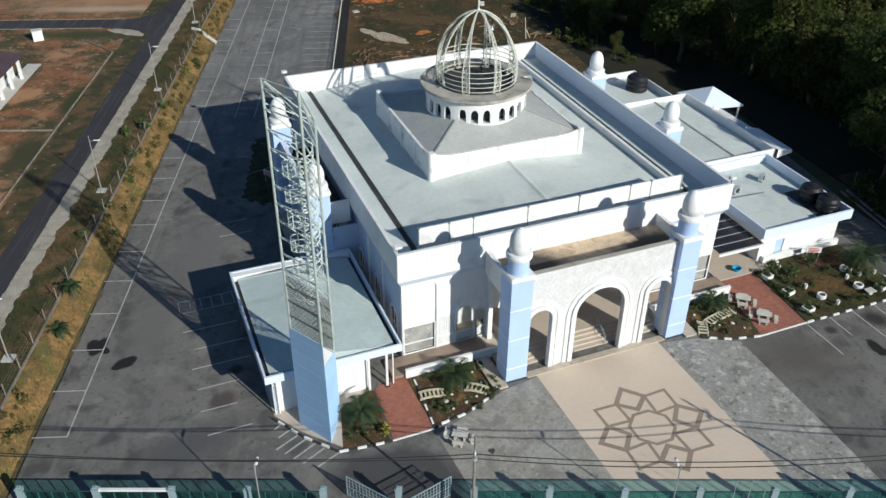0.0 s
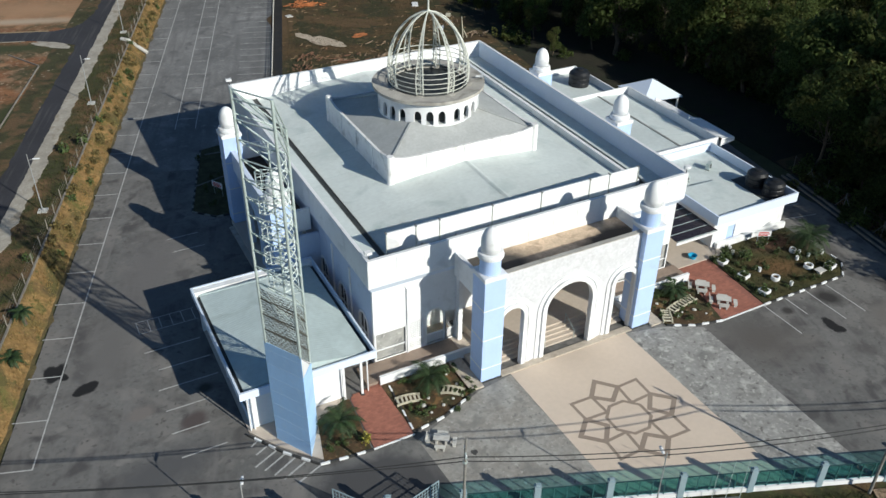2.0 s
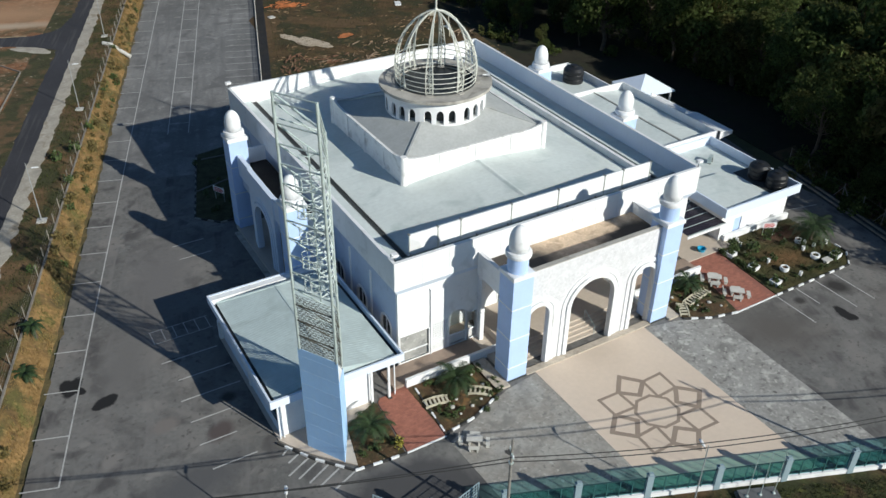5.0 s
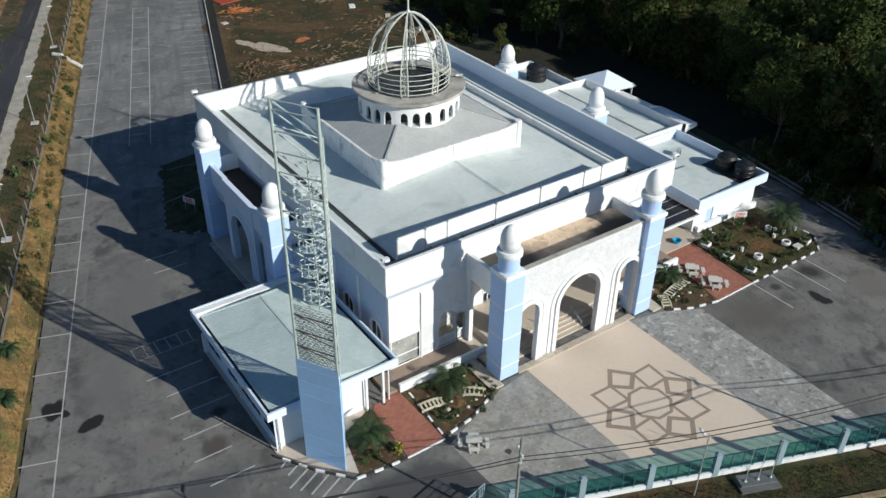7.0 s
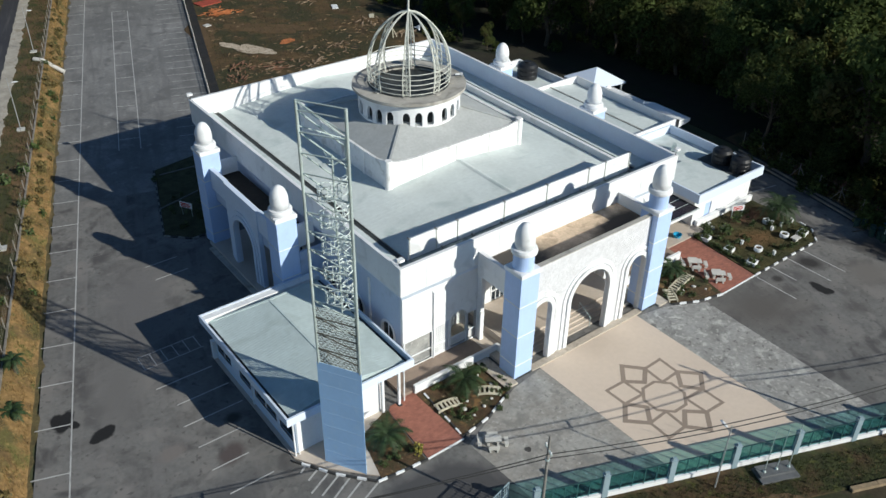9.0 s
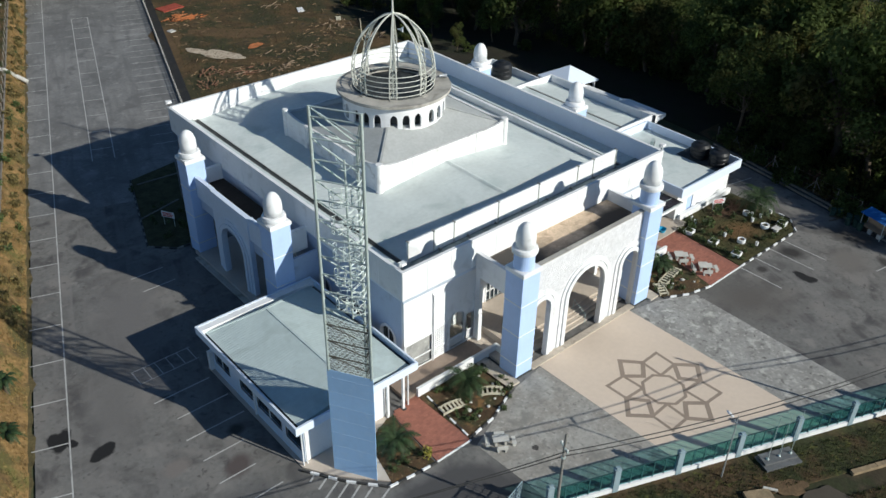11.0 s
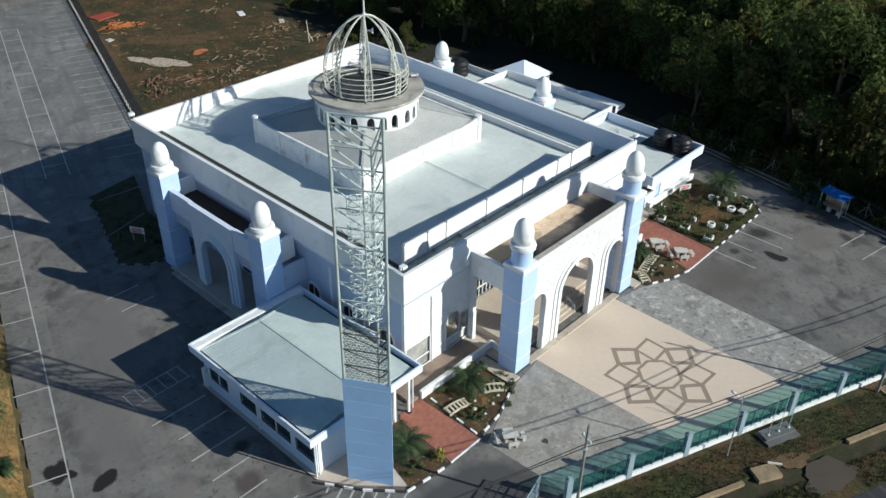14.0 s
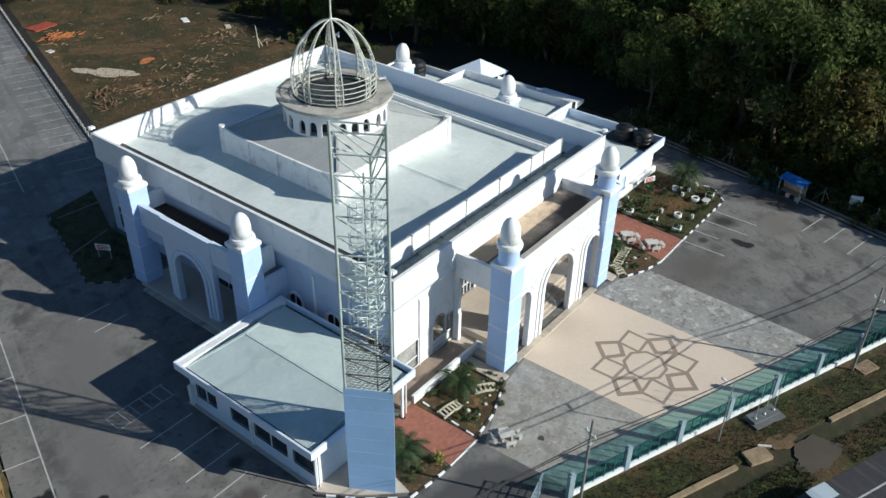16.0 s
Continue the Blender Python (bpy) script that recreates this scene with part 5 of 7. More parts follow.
# link canopy between the mosque and the annex
g = Geo().box(31.2, 0.1, 2.95, 36.1, 6.0, 3.0)
part("canopy", g, mat("dark_brown_sheet", (0.03, 0.024, 0.028), 0.12, 0.1), annr, "dark brown sheet link canopy")
g = Geo()
for k in range(6):
    y = 0.15 + k * 1.16
    part("canopy_bar", Geo().box(31.2, y, 3.0, 36.1, y + 0.035, 3.04), STEEL, annr)
part("canopy_beam", Geo().box(31.0, 0.0, 2.75, 36.2, 0.1, 3.0), WHITE, annr)
part("link_floor", Geo().box(31.45, -0.2, 0, 37.4, 12.9, 0.15), PALEFLOOR, annr)
part("link_wall", Geo().box(31.2, 6.1, 0, 36.2, 6.3, 3.6), BLUEWHITE, annr)
part("sill_wall", Geo().box(37.2, 0.75, 0, 46.4, 1.1, 0.7), WHITE, annr, "low white planter wall")


def water_tank(x, y, z, f=1.0):
    t = thing("water_tank", "black plastic roof water tank", "water tank", (x, y, z), group="roof water tanks")
    part("body", Geo().lathe([(0.85, 0), (0.88, 0.1), (0.88, 0.35), (0.84, 0.4), (0.88, 0.45), (0.88, 0.75), (0.84, 0.8), (0.88, 0.85), (0.88, 1.1), (0.7, 1.3), (0.3, 1.42)], 24), BLACK, t)
    part("lid", Geo().lathe([(0.32, 1.42), (0.32, 1.5), (0.1, 1.54)], 16), BLACK, t)
    t.scale = (f, f, f)


water_tank(45.4, 2.4, 3.32, 1.2)
water_tank(45.4, 4.75, 3.32, 1.2)
water_tank(44.0, 34.4, 3.48, 1.5)


def roof_unit(x, y, z, turn):
    u = thing("roof_condenser", "small grey condenser unit with pipes on the annex roof", "air conditioner", (x, y, z), turn, group="roof condensers")
    part("casing", Geo().box(-0.45, -0.2, 0.1, 0.45, 0.2, 0.75), STEEL, u)
    part("fan_grille", Geo().lathe([(0.28, 0), (0.28, 0.03), (0.06, 0.05)], 16).moved(pose(0, -0.2, 0.42, 90)), GUTTER, u)
    part("foot_rail", Geo().box(-0.4, -0.22, 0, -0.32, 0.22, 0.1).box(0.32, -0.22, 0, 0.4, 0.22, 0.1), GUTTER, u)


roof_unit(39.2, 8.4, 3.3, 10)
roof_unit(43.4, 9.6, 3.3, 30)
# ---------------------------------------------------------------- markings on the ground
park = bpy.data.objects["car_park"]


def strip(p, q, w, z, z0=None):
    p, q = Vector(p), Vector(q)
    n = Vector((-(q - p).y, (q - p).x)).normalized() * w / 2
    return Geo().prism([tuple(p - n), tuple(q - n), tuple(q + n), tuple(p + n)], z - 0.003 if z0 is None else z0, z)


def bay_line(p, q, w=0.11):
    part("bay_line", strip(p, q, w, 0.007), LINE, park)


bay_line(cp(-4.8, 0), cp(118, 0))
for k in range(25):
    bay_line(cp(-4.75 + 4.9 * k, -2.55), cp(-4.75 + 4.9 * k, -0.06))
for d in (4.3, 6.75):
    bay_line(cp(50, d), cp(103, d))
for k in range(11):
    bay_line(cp(103 - 5 * k, 4.36), cp(103 - 5 * k, 6.69))
for k in range(26):
    bay_line(cp(52 + 2.5 * k, 11.2), cp(52 + 2.5 * k, 15.7), 0.09)
for x0, x1, y in ((-15.9, -12.6, -2.45), (-16.0, -13.2, 0.2), (-15.9, -12.7, 2.75), (-15.9, -11.2, 5.3), (-15.4, -11.2, 7.75), (-16.0, -11.4, 10.35)):
    bay_line((x0, y), (x1, y))
for y in (24.4, 26.9):
    bay_line((-10.5, y), (-7.4, y), 0.09)
for y in (13.05, 14.75):  # small bays for motorcycles
    bay_line((-15.9, y), (-10.9, y), 0.07)
for k in range(6):
    bay_line((-15.85 + 0.95 * k, 13.1), (-15.85 + 0.95 * k, 14.7), 0.07)
for x, y in ((34.75, -12.5), (37.3, -10.8), (39.85, -12.8), (42.3, -12.8)):
    bay_line((x, -8.1), (x, y))
for k in range(4):
    bay_line((48.5 - 0.75 * k, -17.6 - 2.45 * k), (44.3 - 0.75 * k, -16.8 - 2.45 * k))
for k in range(3):
    bay_line((47.6, 2.0 + 2.4 * k), (51.5, 1.2 + 2.4 * k))
for a, b in (((-10.6, -3.3), (-11.2, -3.7)), ((-10.1, -4.1), (-11.1, -4.6)), ((-9.6, -4.8), (-11.5, -5.7)), ((-9.15, -5.4), (-11.0, -6.3)), ((-8.7, -6.1), (-10.5, -7.0)), ((-8.2, -6.8), (-10.0, -7.65)), ((-7.3, -7.6), (-9.2, -8.4))):
    bay_line(a, b, 0.14)

plaza = bpy.data.objects["plaza"]
SC = Vector((15.2, -13.75))


def polar(r, a):
    return SC + Vector((math.cos(radians(a)), math.sin(radians(a)))) * r


def outline(pts, w, z):
    """A closed band along a polygon, mitred at its corners."""
    n = len(pts)
    g = Geo()
    ins, outs = [], []
    for i in range(n):
        a, b, c = pts[i - 1], pts[i], pts[(i + 1) % n]
        d1, d2 = (b - a).normalized(), (c - b).normalized()
        n1, n2 = Vector((-d1.y, d1.x)), Vector((-d2.y, d2.x))
        m = (n1 + n2).normalized()
        k = w / 2 / max(0.35, m.dot(n1))
        ins.append(b + m * k)
        outs.append(b - m * k)
    v = [(*p, z) for p in ins] + [(*p, z) for p in outs] + [(*p, z - 0.005) for p in ins] + [(*p, z - 0.005) for p in outs]
    f = []
    for i in range(n):
        j = (i + 1) % n
        f += [(i, n + i, n + j, j), (i, j, 2 * n + j, 2 * n + i), (n + i, 3 * n + i, 3 * n + j, n + j)]
    return g.add(v, f)


for k in range(8):
    a = 45.0 * k
    inner = 1.55 if k % 2 else 1.9
    pts = [polar(4.42, a), polar(3.32, a + 22.5), polar(inner + 0.1, a), polar(3.32, a - 22.5)]
    part("star_petal", outline(pts, 0.25 if k % 2 else 0.38, 0.017 + 0.0004 * k), STAR, plaza)
part("star_octagon", outline([polar(1.72, 45.0 * k + 22.5) for k in range(8)], 0.25, 0.0215), STAR, plaza)


def blot(x, y, rx, ry, turn, seed, material, name="tar_patch", label="dark irregular tar patch on the asphalt", z=None):
    r = random.Random(seed)
    z = 0.002 + 0.00025 * seed if z is None else z
    pts = []
    n = 40
    ph = [r.uniform(0, 6.28) for _ in range(5)]
    for i in range(n):
        a = 2 * math.pi * i / n
        k = 1 + 0.12 * math.sin(3 * a + ph[0]) + 0.08 * math.sin(5 * a + ph[1]) + 0.05 * math.sin(9 * a + ph[2]) + r.uniform(-0.04, 0.04)
        u, v = rx * k * math.cos(a), ry * k * math.sin(a)
        c, s = math.cos(radians(turn)), math.sin(radians(turn))
        pts.append((x + u * c - v * s, y + u * s + v * c))
    return solid(name, Geo().prism(pts, z - 0.02, z), material, label, "patch", kind="structure")


FADED = mat("faded_oil_stain", (0.06, 0.058, 0.056), 0.9, 0.15, 0.8, 0.15, 0.1)
blot(3.0, -11.5, 0.25, 0.25, 0, 14, FADED, z=0.013)

# ---------------------------------------------------------------- paths and gardens
sheet("red_path", [(-3.3, -7.9), (-0.1, -7.9), (0.5, -1.8), (-1.2, -1.8), (-2.9, -2.4)], 0.06, REDTILE, "brick-red paved path", "path", 0.1)
sheet("red_court", [(29.95, -8.0), (34.8, -7.95), (35.4, -0.2), (31.42, -0.2), (31.2, -2.2)], 0.06, REDTILE, "brick-red paved court with stone seats", "path", 0.1)
sheet("garden_bed", [(-7.0, -7.5), (-3.5, -8.0), (-3.0, -2.4), (-3.4, -2.3), (-6.0, -3.4)], 0.09, SOIL, "small planted bed beside the tower", "garden", 0.12)
sheet("garden_left", [(-0.05, -7.75), (2.7, -7.3), (5.7, -6.1), (5.7, -2.1), (-0.2, -2.1)], 0.09, SOIL, "planted bed with small ornamental bridges", "garden", 0.12)
sheet("garden_middle", [(25.05, -6.25), (27.2, -7.35), (29.9, -8.0), (31.15, -2.1), (25.05, -2.1)], 0.09, SOIL, "planted bed with small ornamental bridges", "garden", 0.12)
sheet("garden_right", [(34.9, -7.95), (44.7, -8.0), (46.4, -6.4), (46.5, 0.7), (37.4, 0.7), (35.5, -0.1)], 0.09, GARDENGRASS, "grassy planted bed with white planters", "garden", 0.12)
# pavers in relief
for nm, x0, y0, x1, y1, inside in (("red_path", -3.0, -7.8, 0.2, -2.0, lambda x, y: -3.25 + (y + 7.9) * 0.08 < x < -0.3 + (y + 7.9) * 0.1), ("red_court", 30.2, -7.9, 35.2, -0.3, lambda x, y: 30.05 + (y + 8) * 0.22 < x < 34.4 + (y + 8) * 0.07)):
    g = Geo()
    y, k = y0, 0
    while y < y1:
        x = x0 + (0.2 if k % 2 else 0)
        while x < x1:
            if inside(x, y) and inside(x + 0.38, y + 0.18):
                g.box(x, y, 0.055, x + 0.38, y + 0.18, 0.068)
            x += 0.4
        y += 0.2
        k += 1
    tagged(part("paver", g, mat("red_paver_" + nm[-4:], (0.33, 0.135, 0.095), 0.85, 0.1, 0.8, 0.15, 0.1, island=0.12, stain=(0.22, 0.095, 0.07), stain_size=1.2, stain_amount=0.3), bpy.data.objects[nm], "brick-red concrete pavers"), kind="stuff")

KERBW = Geo().box(0, -0.07, 0, 0.66, 0.07, 0.16).mesh("kerb_block", WHITE)
KERBB = Geo().box(0, -0.07, 0, 0.66, 0.07, 0.16).mesh("kerb_block", mat("dark_kerb_paint", (0.04, 0.04, 0.04), 0.8, 0.2))


# white kerb block in a greyer copy, with the bed's shade in its colour
KERBSHADE = Geo().box(0, -0.07, 0, 0.66, 0.07, 0.13).mesh("kerb_block", mat("shade_grey_kerb_paint", (0.24, 0.24, 0.22), 0.9, 0.25, 0.5, 0.1, 0.1))


def kerb(label, pts, first=0, pale=None):
    t = tagged(new("kerb"), label, "kerb", kind="structure")
    k = first
    for a, b in zip(pts, pts[1:]):
        a, b = Vector(a), Vector(b)
        n = max(1, round((b - a).length / 0.69))
        ang = math.degrees(math.atan2((b - a).y, (b - a).x))
        for i in range(n):
            p = a.lerp(b, i / n)
            part("kerb_block", (pale or KERBW) if k % 2 else KERBB, None, t).matrix_local = pose(p.x, p.y, 0, 0, 0, ang)
            k += 1


kerb("black and white painted kerb round the tower bed", [(-11.1, -2.5), (-9.3, -5.3), (-7.3, -7.6), (-5.3, -7.85), (-3.4, -8.0)])
kerb("black and white painted kerb round the garden bed", [(-0.1, -7.8), (2.7, -7.4), (5.6, -6.25)])
kerb("black and white painted kerb round the garden bed", [(25.0, -6.4), (27.2, -7.5), (29.9, -8.1)])
kerb("black and white painted kerb round the garden bed", [(34.9, -8.05), (44.8, -8.1), (46.5, -6.45), (46.6, -5.0)], 1)
sheet("path_edge", [(-3.35, -8.02), (-0.08, -8.02), (-0.08, -7.9), (-3.35, -7.9)], 0.07, WHITE, "white painted path edge", "edging", 0.1)
sheet("court_edge", [(29.95, -8.12), (34.85, -8.08), (34.85, -7.96), (29.95, -8.0)], 0.07, WHITE, "white painted path edge", "edging", 0.1)
kerb("pale stone edging along the red path", [(0.0, -7.5), (0.35, -2.4)], 1)


def frond(g, root, a, length, rise, droop, leaf, n=12, width=0.05):
    """An arching palm frond with leaflets on both sides."""
    d = Vector((math.cos(a), math.sin(a), 0))
    side = Vector((-d.y, d.x, 0))
    pts = []
    for i in range(n + 1):
        t = i / n
        pts.append(root + d * (length * t * (1 - 0.15 * t)) + Vector((0, 0, rise * t - droop * t * t)))
    for i in range(n):
        g.add([pts[i] - side * 0.02, pts[i] + side * 0.02, pts[i + 1] + side * 0.015, pts[i + 1] - side * 0.015], [(0, 1, 2, 3)])
        if i == 0:
            continue
        t = i / n
        ll = leaf * math.sin(math.pi * (0.12 + 0.85 * t))
        fwd = (pts[i + 1] - pts[i]).normalized()
        for s in (-1, 1):
            tip = pts[i] + side * s * ll + fwd * ll * 0.7 + Vector((0, 0, -0.25 * ll))
            g.add([pts[i] - fwd * width, pts[i] + fwd * width, tip], [(0, 1, 2)])


def palm(x, y, z, height, length, seed, label, count=26):
    r = random.Random(seed)
    t = thing("palm", label, "palm", (x, y, z), r.uniform(0, 360), group="palms")
    g = Geo()
    for k in range(8):
        g.tube((0, 0, height * k / 8), (0, 0, height * (k + 1) / 8 + 0.01), 0.2 - 0.008 * k, 9, 0.17 - 0.008 * k)
    part("trunk", g, BARK, t)
    g = Geo()
    for k in range(count):
        a = k * 2.4 + r.uniform(-0.2, 0.2)
        u = k / count
        frond(g, Vector((0, 0, height)), a, length * r.uniform(0.85, 1.1), length * (0.95 - 0.75 * u), length * (0.75 + 0.35 * u), length * 0.2, 18, 0.05)
    part("crown", g, PALMLEAF, t, "arching green palm fronds")


palm(-4.8, -5.0, 0.09, 0.9, 2.2, 1, "green date palm with arching fronds in the tower bed", 22)
palm(3.3, -3.7, 0.09, 0.9, 2.25, 2, "green date palm with arching fronds by the walkway wall", 22)
palm(28.4, -3.2, 0.09, 0.8, 1.7, 3, "green date palm with arching fronds in the garden bed", 22)
palm(45.2, -3.2, 0.09, 1.6, 2.7, 4, "large green date palm beside the white planters", 32)


def bank_z(d):
    d = -d
    ps = [(2.7, 0.0), (3.0, 0.15), (3.6, 0.8), (4.3, 1.5), (4.8, 1.75)]
    for (a, za), (b, zb) in zip(ps, ps[1:]):
        if d <= b:
            return za + (zb - za) * max(0, d - a) / (b - a)
    return 1.75


for s, d, h, l, sd in ((6.3, -3.9, 0.35, 1.35, 11), (11.0, -3.9, 1.4, 1.2, 12)):
    palm(*cp(s, d), bank_z(d) - 0.1, h, l, sd, "young green palm on the dry grass bank", 22)


def clump(g, r, n, rx, rz, size, base=0.0):
    """Leaf blades scattered through an uneven crown."""
    for _ in range(n):
        a, u = r.uniform(0, 6.283), r.random()
        rad = rx * (0.35 + 0.65 * math.sqrt(r.random()))
        zz = base + rz * (0.15 + 0.85 * u)
        k = math.sqrt(max(0.05, 1 - (u - 0.4) ** 2 * 1.6))
        p = Vector((math.cos(a) * rad * k, math.sin(a) * rad * k, zz))
        d = Vector((r.gauss(0, 1), r.gauss(0, 1), r.gauss(0.3, 0.7))).normalized()
        s = d.cross(Vector((r.gauss(0, 1), r.gauss(0, 1), r.gauss(0, 1)))).normalized()
        w = size * r.uniform(0.6, 1.3)
        g.add([p - s * w * 0.35, p + d * w * 0.6, p + s * w * 0.35, p - d * w * 0.6], [(0, 1, 2, 3)])
    return g


def shrub_mesh(seed, rx, rz, n, size, material):
    r = random.Random(seed)
    g = Geo()
    for _ in range(3 + int(rx * 3)):
        sub = clump(Geo(), r, n // 5, rx * r.uniform(0.35, 0.6), rz * r.uniform(0.6, 1.0), size)
        a, q = r.uniform(0, 6.28), r.uniform(0, 0.55) * rx
        sub.moved(Matrix.Translation((math.cos(a) * q, math.sin(a) * q, 0)))
        g.add(sub.v, sub.f)
    return g.mesh("leaves", material)


OLIVELEAF = mat("olive_shrub_leaf", (0.12, 0.095, 0.032), 0.7, 0.2, 1.0, 0.2, 0.0, island=0.4)
SHRUBS = [shrub_mesh(20 + k, 0.55, 0.7, 160, 0.16, SHRUBLEAF) for k in range(3)] + [shrub_mesh(30, 0.5, 0.9, 160, 0.16, YELLOWLEAF), shrub_mesh(31, 0.6, 0.7, 170, 0.18, OLIVELEAF)]
STEM = Geo().tube((0, 0, 0), (0, 0, 0.4), 0.04, 6, 0.02).tube((0, 0, 0.2), (0.15, 0.1, 0.5), 0.02, 5).tube((0, 0, 0.2), (-0.15, 0.05, 0.5), 0.02, 5).mesh("stem", BARK)


def shrub(x, y, z, kind, scale=1.0, label="small leafy green garden shrub", group="garden shrubs"):
    t = thing("shrub", label, "shrub", (x, y, z), (x * 57 + y * 31) % 360, group=group)
    t.scale = (scale,) * 3
    part("stem", STEM, None, t)
    part("leaves", SHRUBS[kind], None, t)


shrub(-3.55, -7.1, 0.09, 3, 1.15, "yellow-green shrub in the tower bed")
r = random.Random(5)
for x0, y0, x1, y1, n in ((0.3, -7.3, 6.4, -2.4, 22), (24.3, -6.4, 30.4, -2.4, 16), (-6.3, -7.2, -3.8, -5.6, 7), (0.4, -6.8, 2.4, -5.4, 6), (3.6, -3.6, 5.8, -2.8, 5), (3.4, -6.0, 6.4, -4.2, 6), (24.6, -5.4, 29.4, -4.9, 7), (25.4, -4.2, 30.2, -2.6, 8), (26.8, -6.9, 29.3, -6.0, 4)):
    for _ in range(n):
        shrub(r.uniform(x0, x1), r.uniform(y0, y1), 0.08, r.randrange(3), r.uniform(0.35, 0.75))
for _ in range(26):
    shrub(r.uniform(36.6, 46.0), r.uniform(-7.4, 0.2), 0.08, r.randrange(3), r.uniform(0.35, 1.0))
for k in range(15):  # dark planting along the red court and the walkway wall
    shrub(35.5 + r.uniform(-0.1, 0.4), -7.5 + 0.5 * k, 0.08, k % 3, r.uniform(0.45, 0.85))
for k in range(12):
    if k > 8:
        shrub(0.5 + 0.42 * k, -2.55 + r.uniform(-0.25, 0.1), 0.08, k % 3, r.uniform(0.4, 0.6))
    shrub(25.4 + 0.4 * k, -2.7 + r.uniform(-0.4, 0.2), 0.08, k % 3, r.uniform(0.5, 0.9))
shrub(38.2, -1.7, 0.08, 0, 1.9)
shrub(41.5, -0.9, 0.08, 1, 1.6)
shrub(37.3, -0.6, 0.08, 2, 1.5)


def ornamental_bridge(x, y, turn, length=2.1):
    t = thing("ornamental_bridge", "small pale timber garden bridge with open slatted deck", "garden bridge", (x, y, 0.09), turn, group="ornamental bridges")
    n = max(5, round(length / 0.36))
    for k in range(n):
        u = -0.5 + (k + 0.5) / n
        z = 0.1 + 0.14 * (1 - 4 * u * u)
        part("slat", Geo().box(u * length - 0.08, -0.34, z, u * length + 0.08, 0.34, z + 0.06), WOODPALE, t)
    for s in (-0.38, 0.38):
        us = [-0.5 + k / 8 for k in range(9)]
        part("side_beam", Geo().path([(u * length, s, 0.08 + 0.14 * (1 - 4 * u * u)) for u in us], 0.07, 4), WOODPALE, t)
        part("rail", Geo().path([(u * length, s, 0.14 * (1 - 4 * u * u) + 0.2) for u in us], 0.035, 4), WOODPALE, t)
        for u in (-0.46, 0.46):
            part("baluster", Geo().box(u * length - 0.035, s - 0.035, -0.02, u * length + 0.035, s + 0.035, 0.24), WOODPALE, t)


WOODPALE = mat("pale_painted_timber", (0.56, 0.52, 0.40), 0.8, 0.1, 0.5, 0.1, 0.1)
ornamental_bridge(1.0, -4.65, -10, 2.0)
ornamental_bridge(4.5, -5.35, -38, 1.8)
ornamental_bridge(28.1, -4.75, 11, 3.3)
ornamental_bridge(25.7, -5.5, 60, 1.8)

STONE = mat("pale_cast_stone", (0.53, 0.52, 0.485), 0.85, 0.1, 0.6, 0.08, 0.15)


def garden_rock(x, y, size, seed):
    """A weathered boulder, uneven all round."""
    g = Geo().lathe([(size * q, size * h) for q, h in ((0.75, -0.1), (1.0, 0.18), (0.92, 0.45), (0.6, 0.7), (0.15, 0.78))], 9)
    g.v = [tuple(Vector(p) * (1 + 0.28 * noise.noise(Vector(p) / size * 1.3 + Vector((seed, 0, 0))))) for p in g.v]
    g.moved(pose(x, y, 0.09, 0, 0, seed * 47))
    solid("garden_rock", g, STONE, "rounded pale stone lying in the garden bed", "rock", group="garden rocks", smooth=True)


for k, (x, y, q) in enumerate(((1.8, -5.7, 0.22), (2.5, -5.1, 0.14), (3.2, -6.3, 0.16), (4.2, -6.0, 0.13), (5.2, -4.7, 0.15), (2.0, -6.6, 0.12), (5.0, -3.3, 0.13), (26.7, -5.9, 0.16), (27.6, -6.5, 0.14), (28.6, -5.8, 0.2), (29.2, -6.7, 0.13), (26.2, -3.6, 0.15), (27.4, -5.6, 0.12))):
    garden_rock(x, y, q, k + 1)


def picnic_set(x, y, turn, f=0.85):
    t = thing("stone_table", "pale cast stone garden table on two pedestals", "table", (x, y, 0.02), turn, group="stone tables")
    t.scale = (f,) * 3
    part("tabletop", Geo().box(-0.75, -0.42, 0.68, 0.75, 0.42, 0.76), STONE, t)
    for u in (-0.45, 0.45):
        part("pedestal", Geo().box(u - 0.1, -0.28, 0, u + 0.1, 0.28, 0.68), STONE, t)
    c, s = math.cos(radians(turn)), math.sin(radians(turn))
    for u, v, tt, back in ((0, -0.95, 0, True), (0, 0.95, 180, False), (-1.25, 0, -90, True), (1.25, 0, 90, False)):
        b = thing("stone_bench", "pale cast stone bench beside a stone table", "bench", (x + f * (u * c - v * s), y + f * (u * s + v * c), 0.02), turn + tt, group="stone benches")
        b.scale = (f,) * 3
        part("seat", Geo().box(-0.5, -0.19, 0.36, 0.5, 0.19, 0.44), STONE, b)
        for k in (-0.34, 0.34):
            part("leg", Geo().box(k - 0.07, -0.15, 0, k + 0.07, 0.15, 0.36), STONE, b)
        if back:
            part("backrest", Geo().box(-0.5, -0.24, 0.44, 0.5, -0.17, 0.85), STONE, b)


picnic_set(1.3, -9.6, -35, 0.78)
picnic_set(31.6, -6.2, -40)
picnic_set(31.4, -3.6, -40)


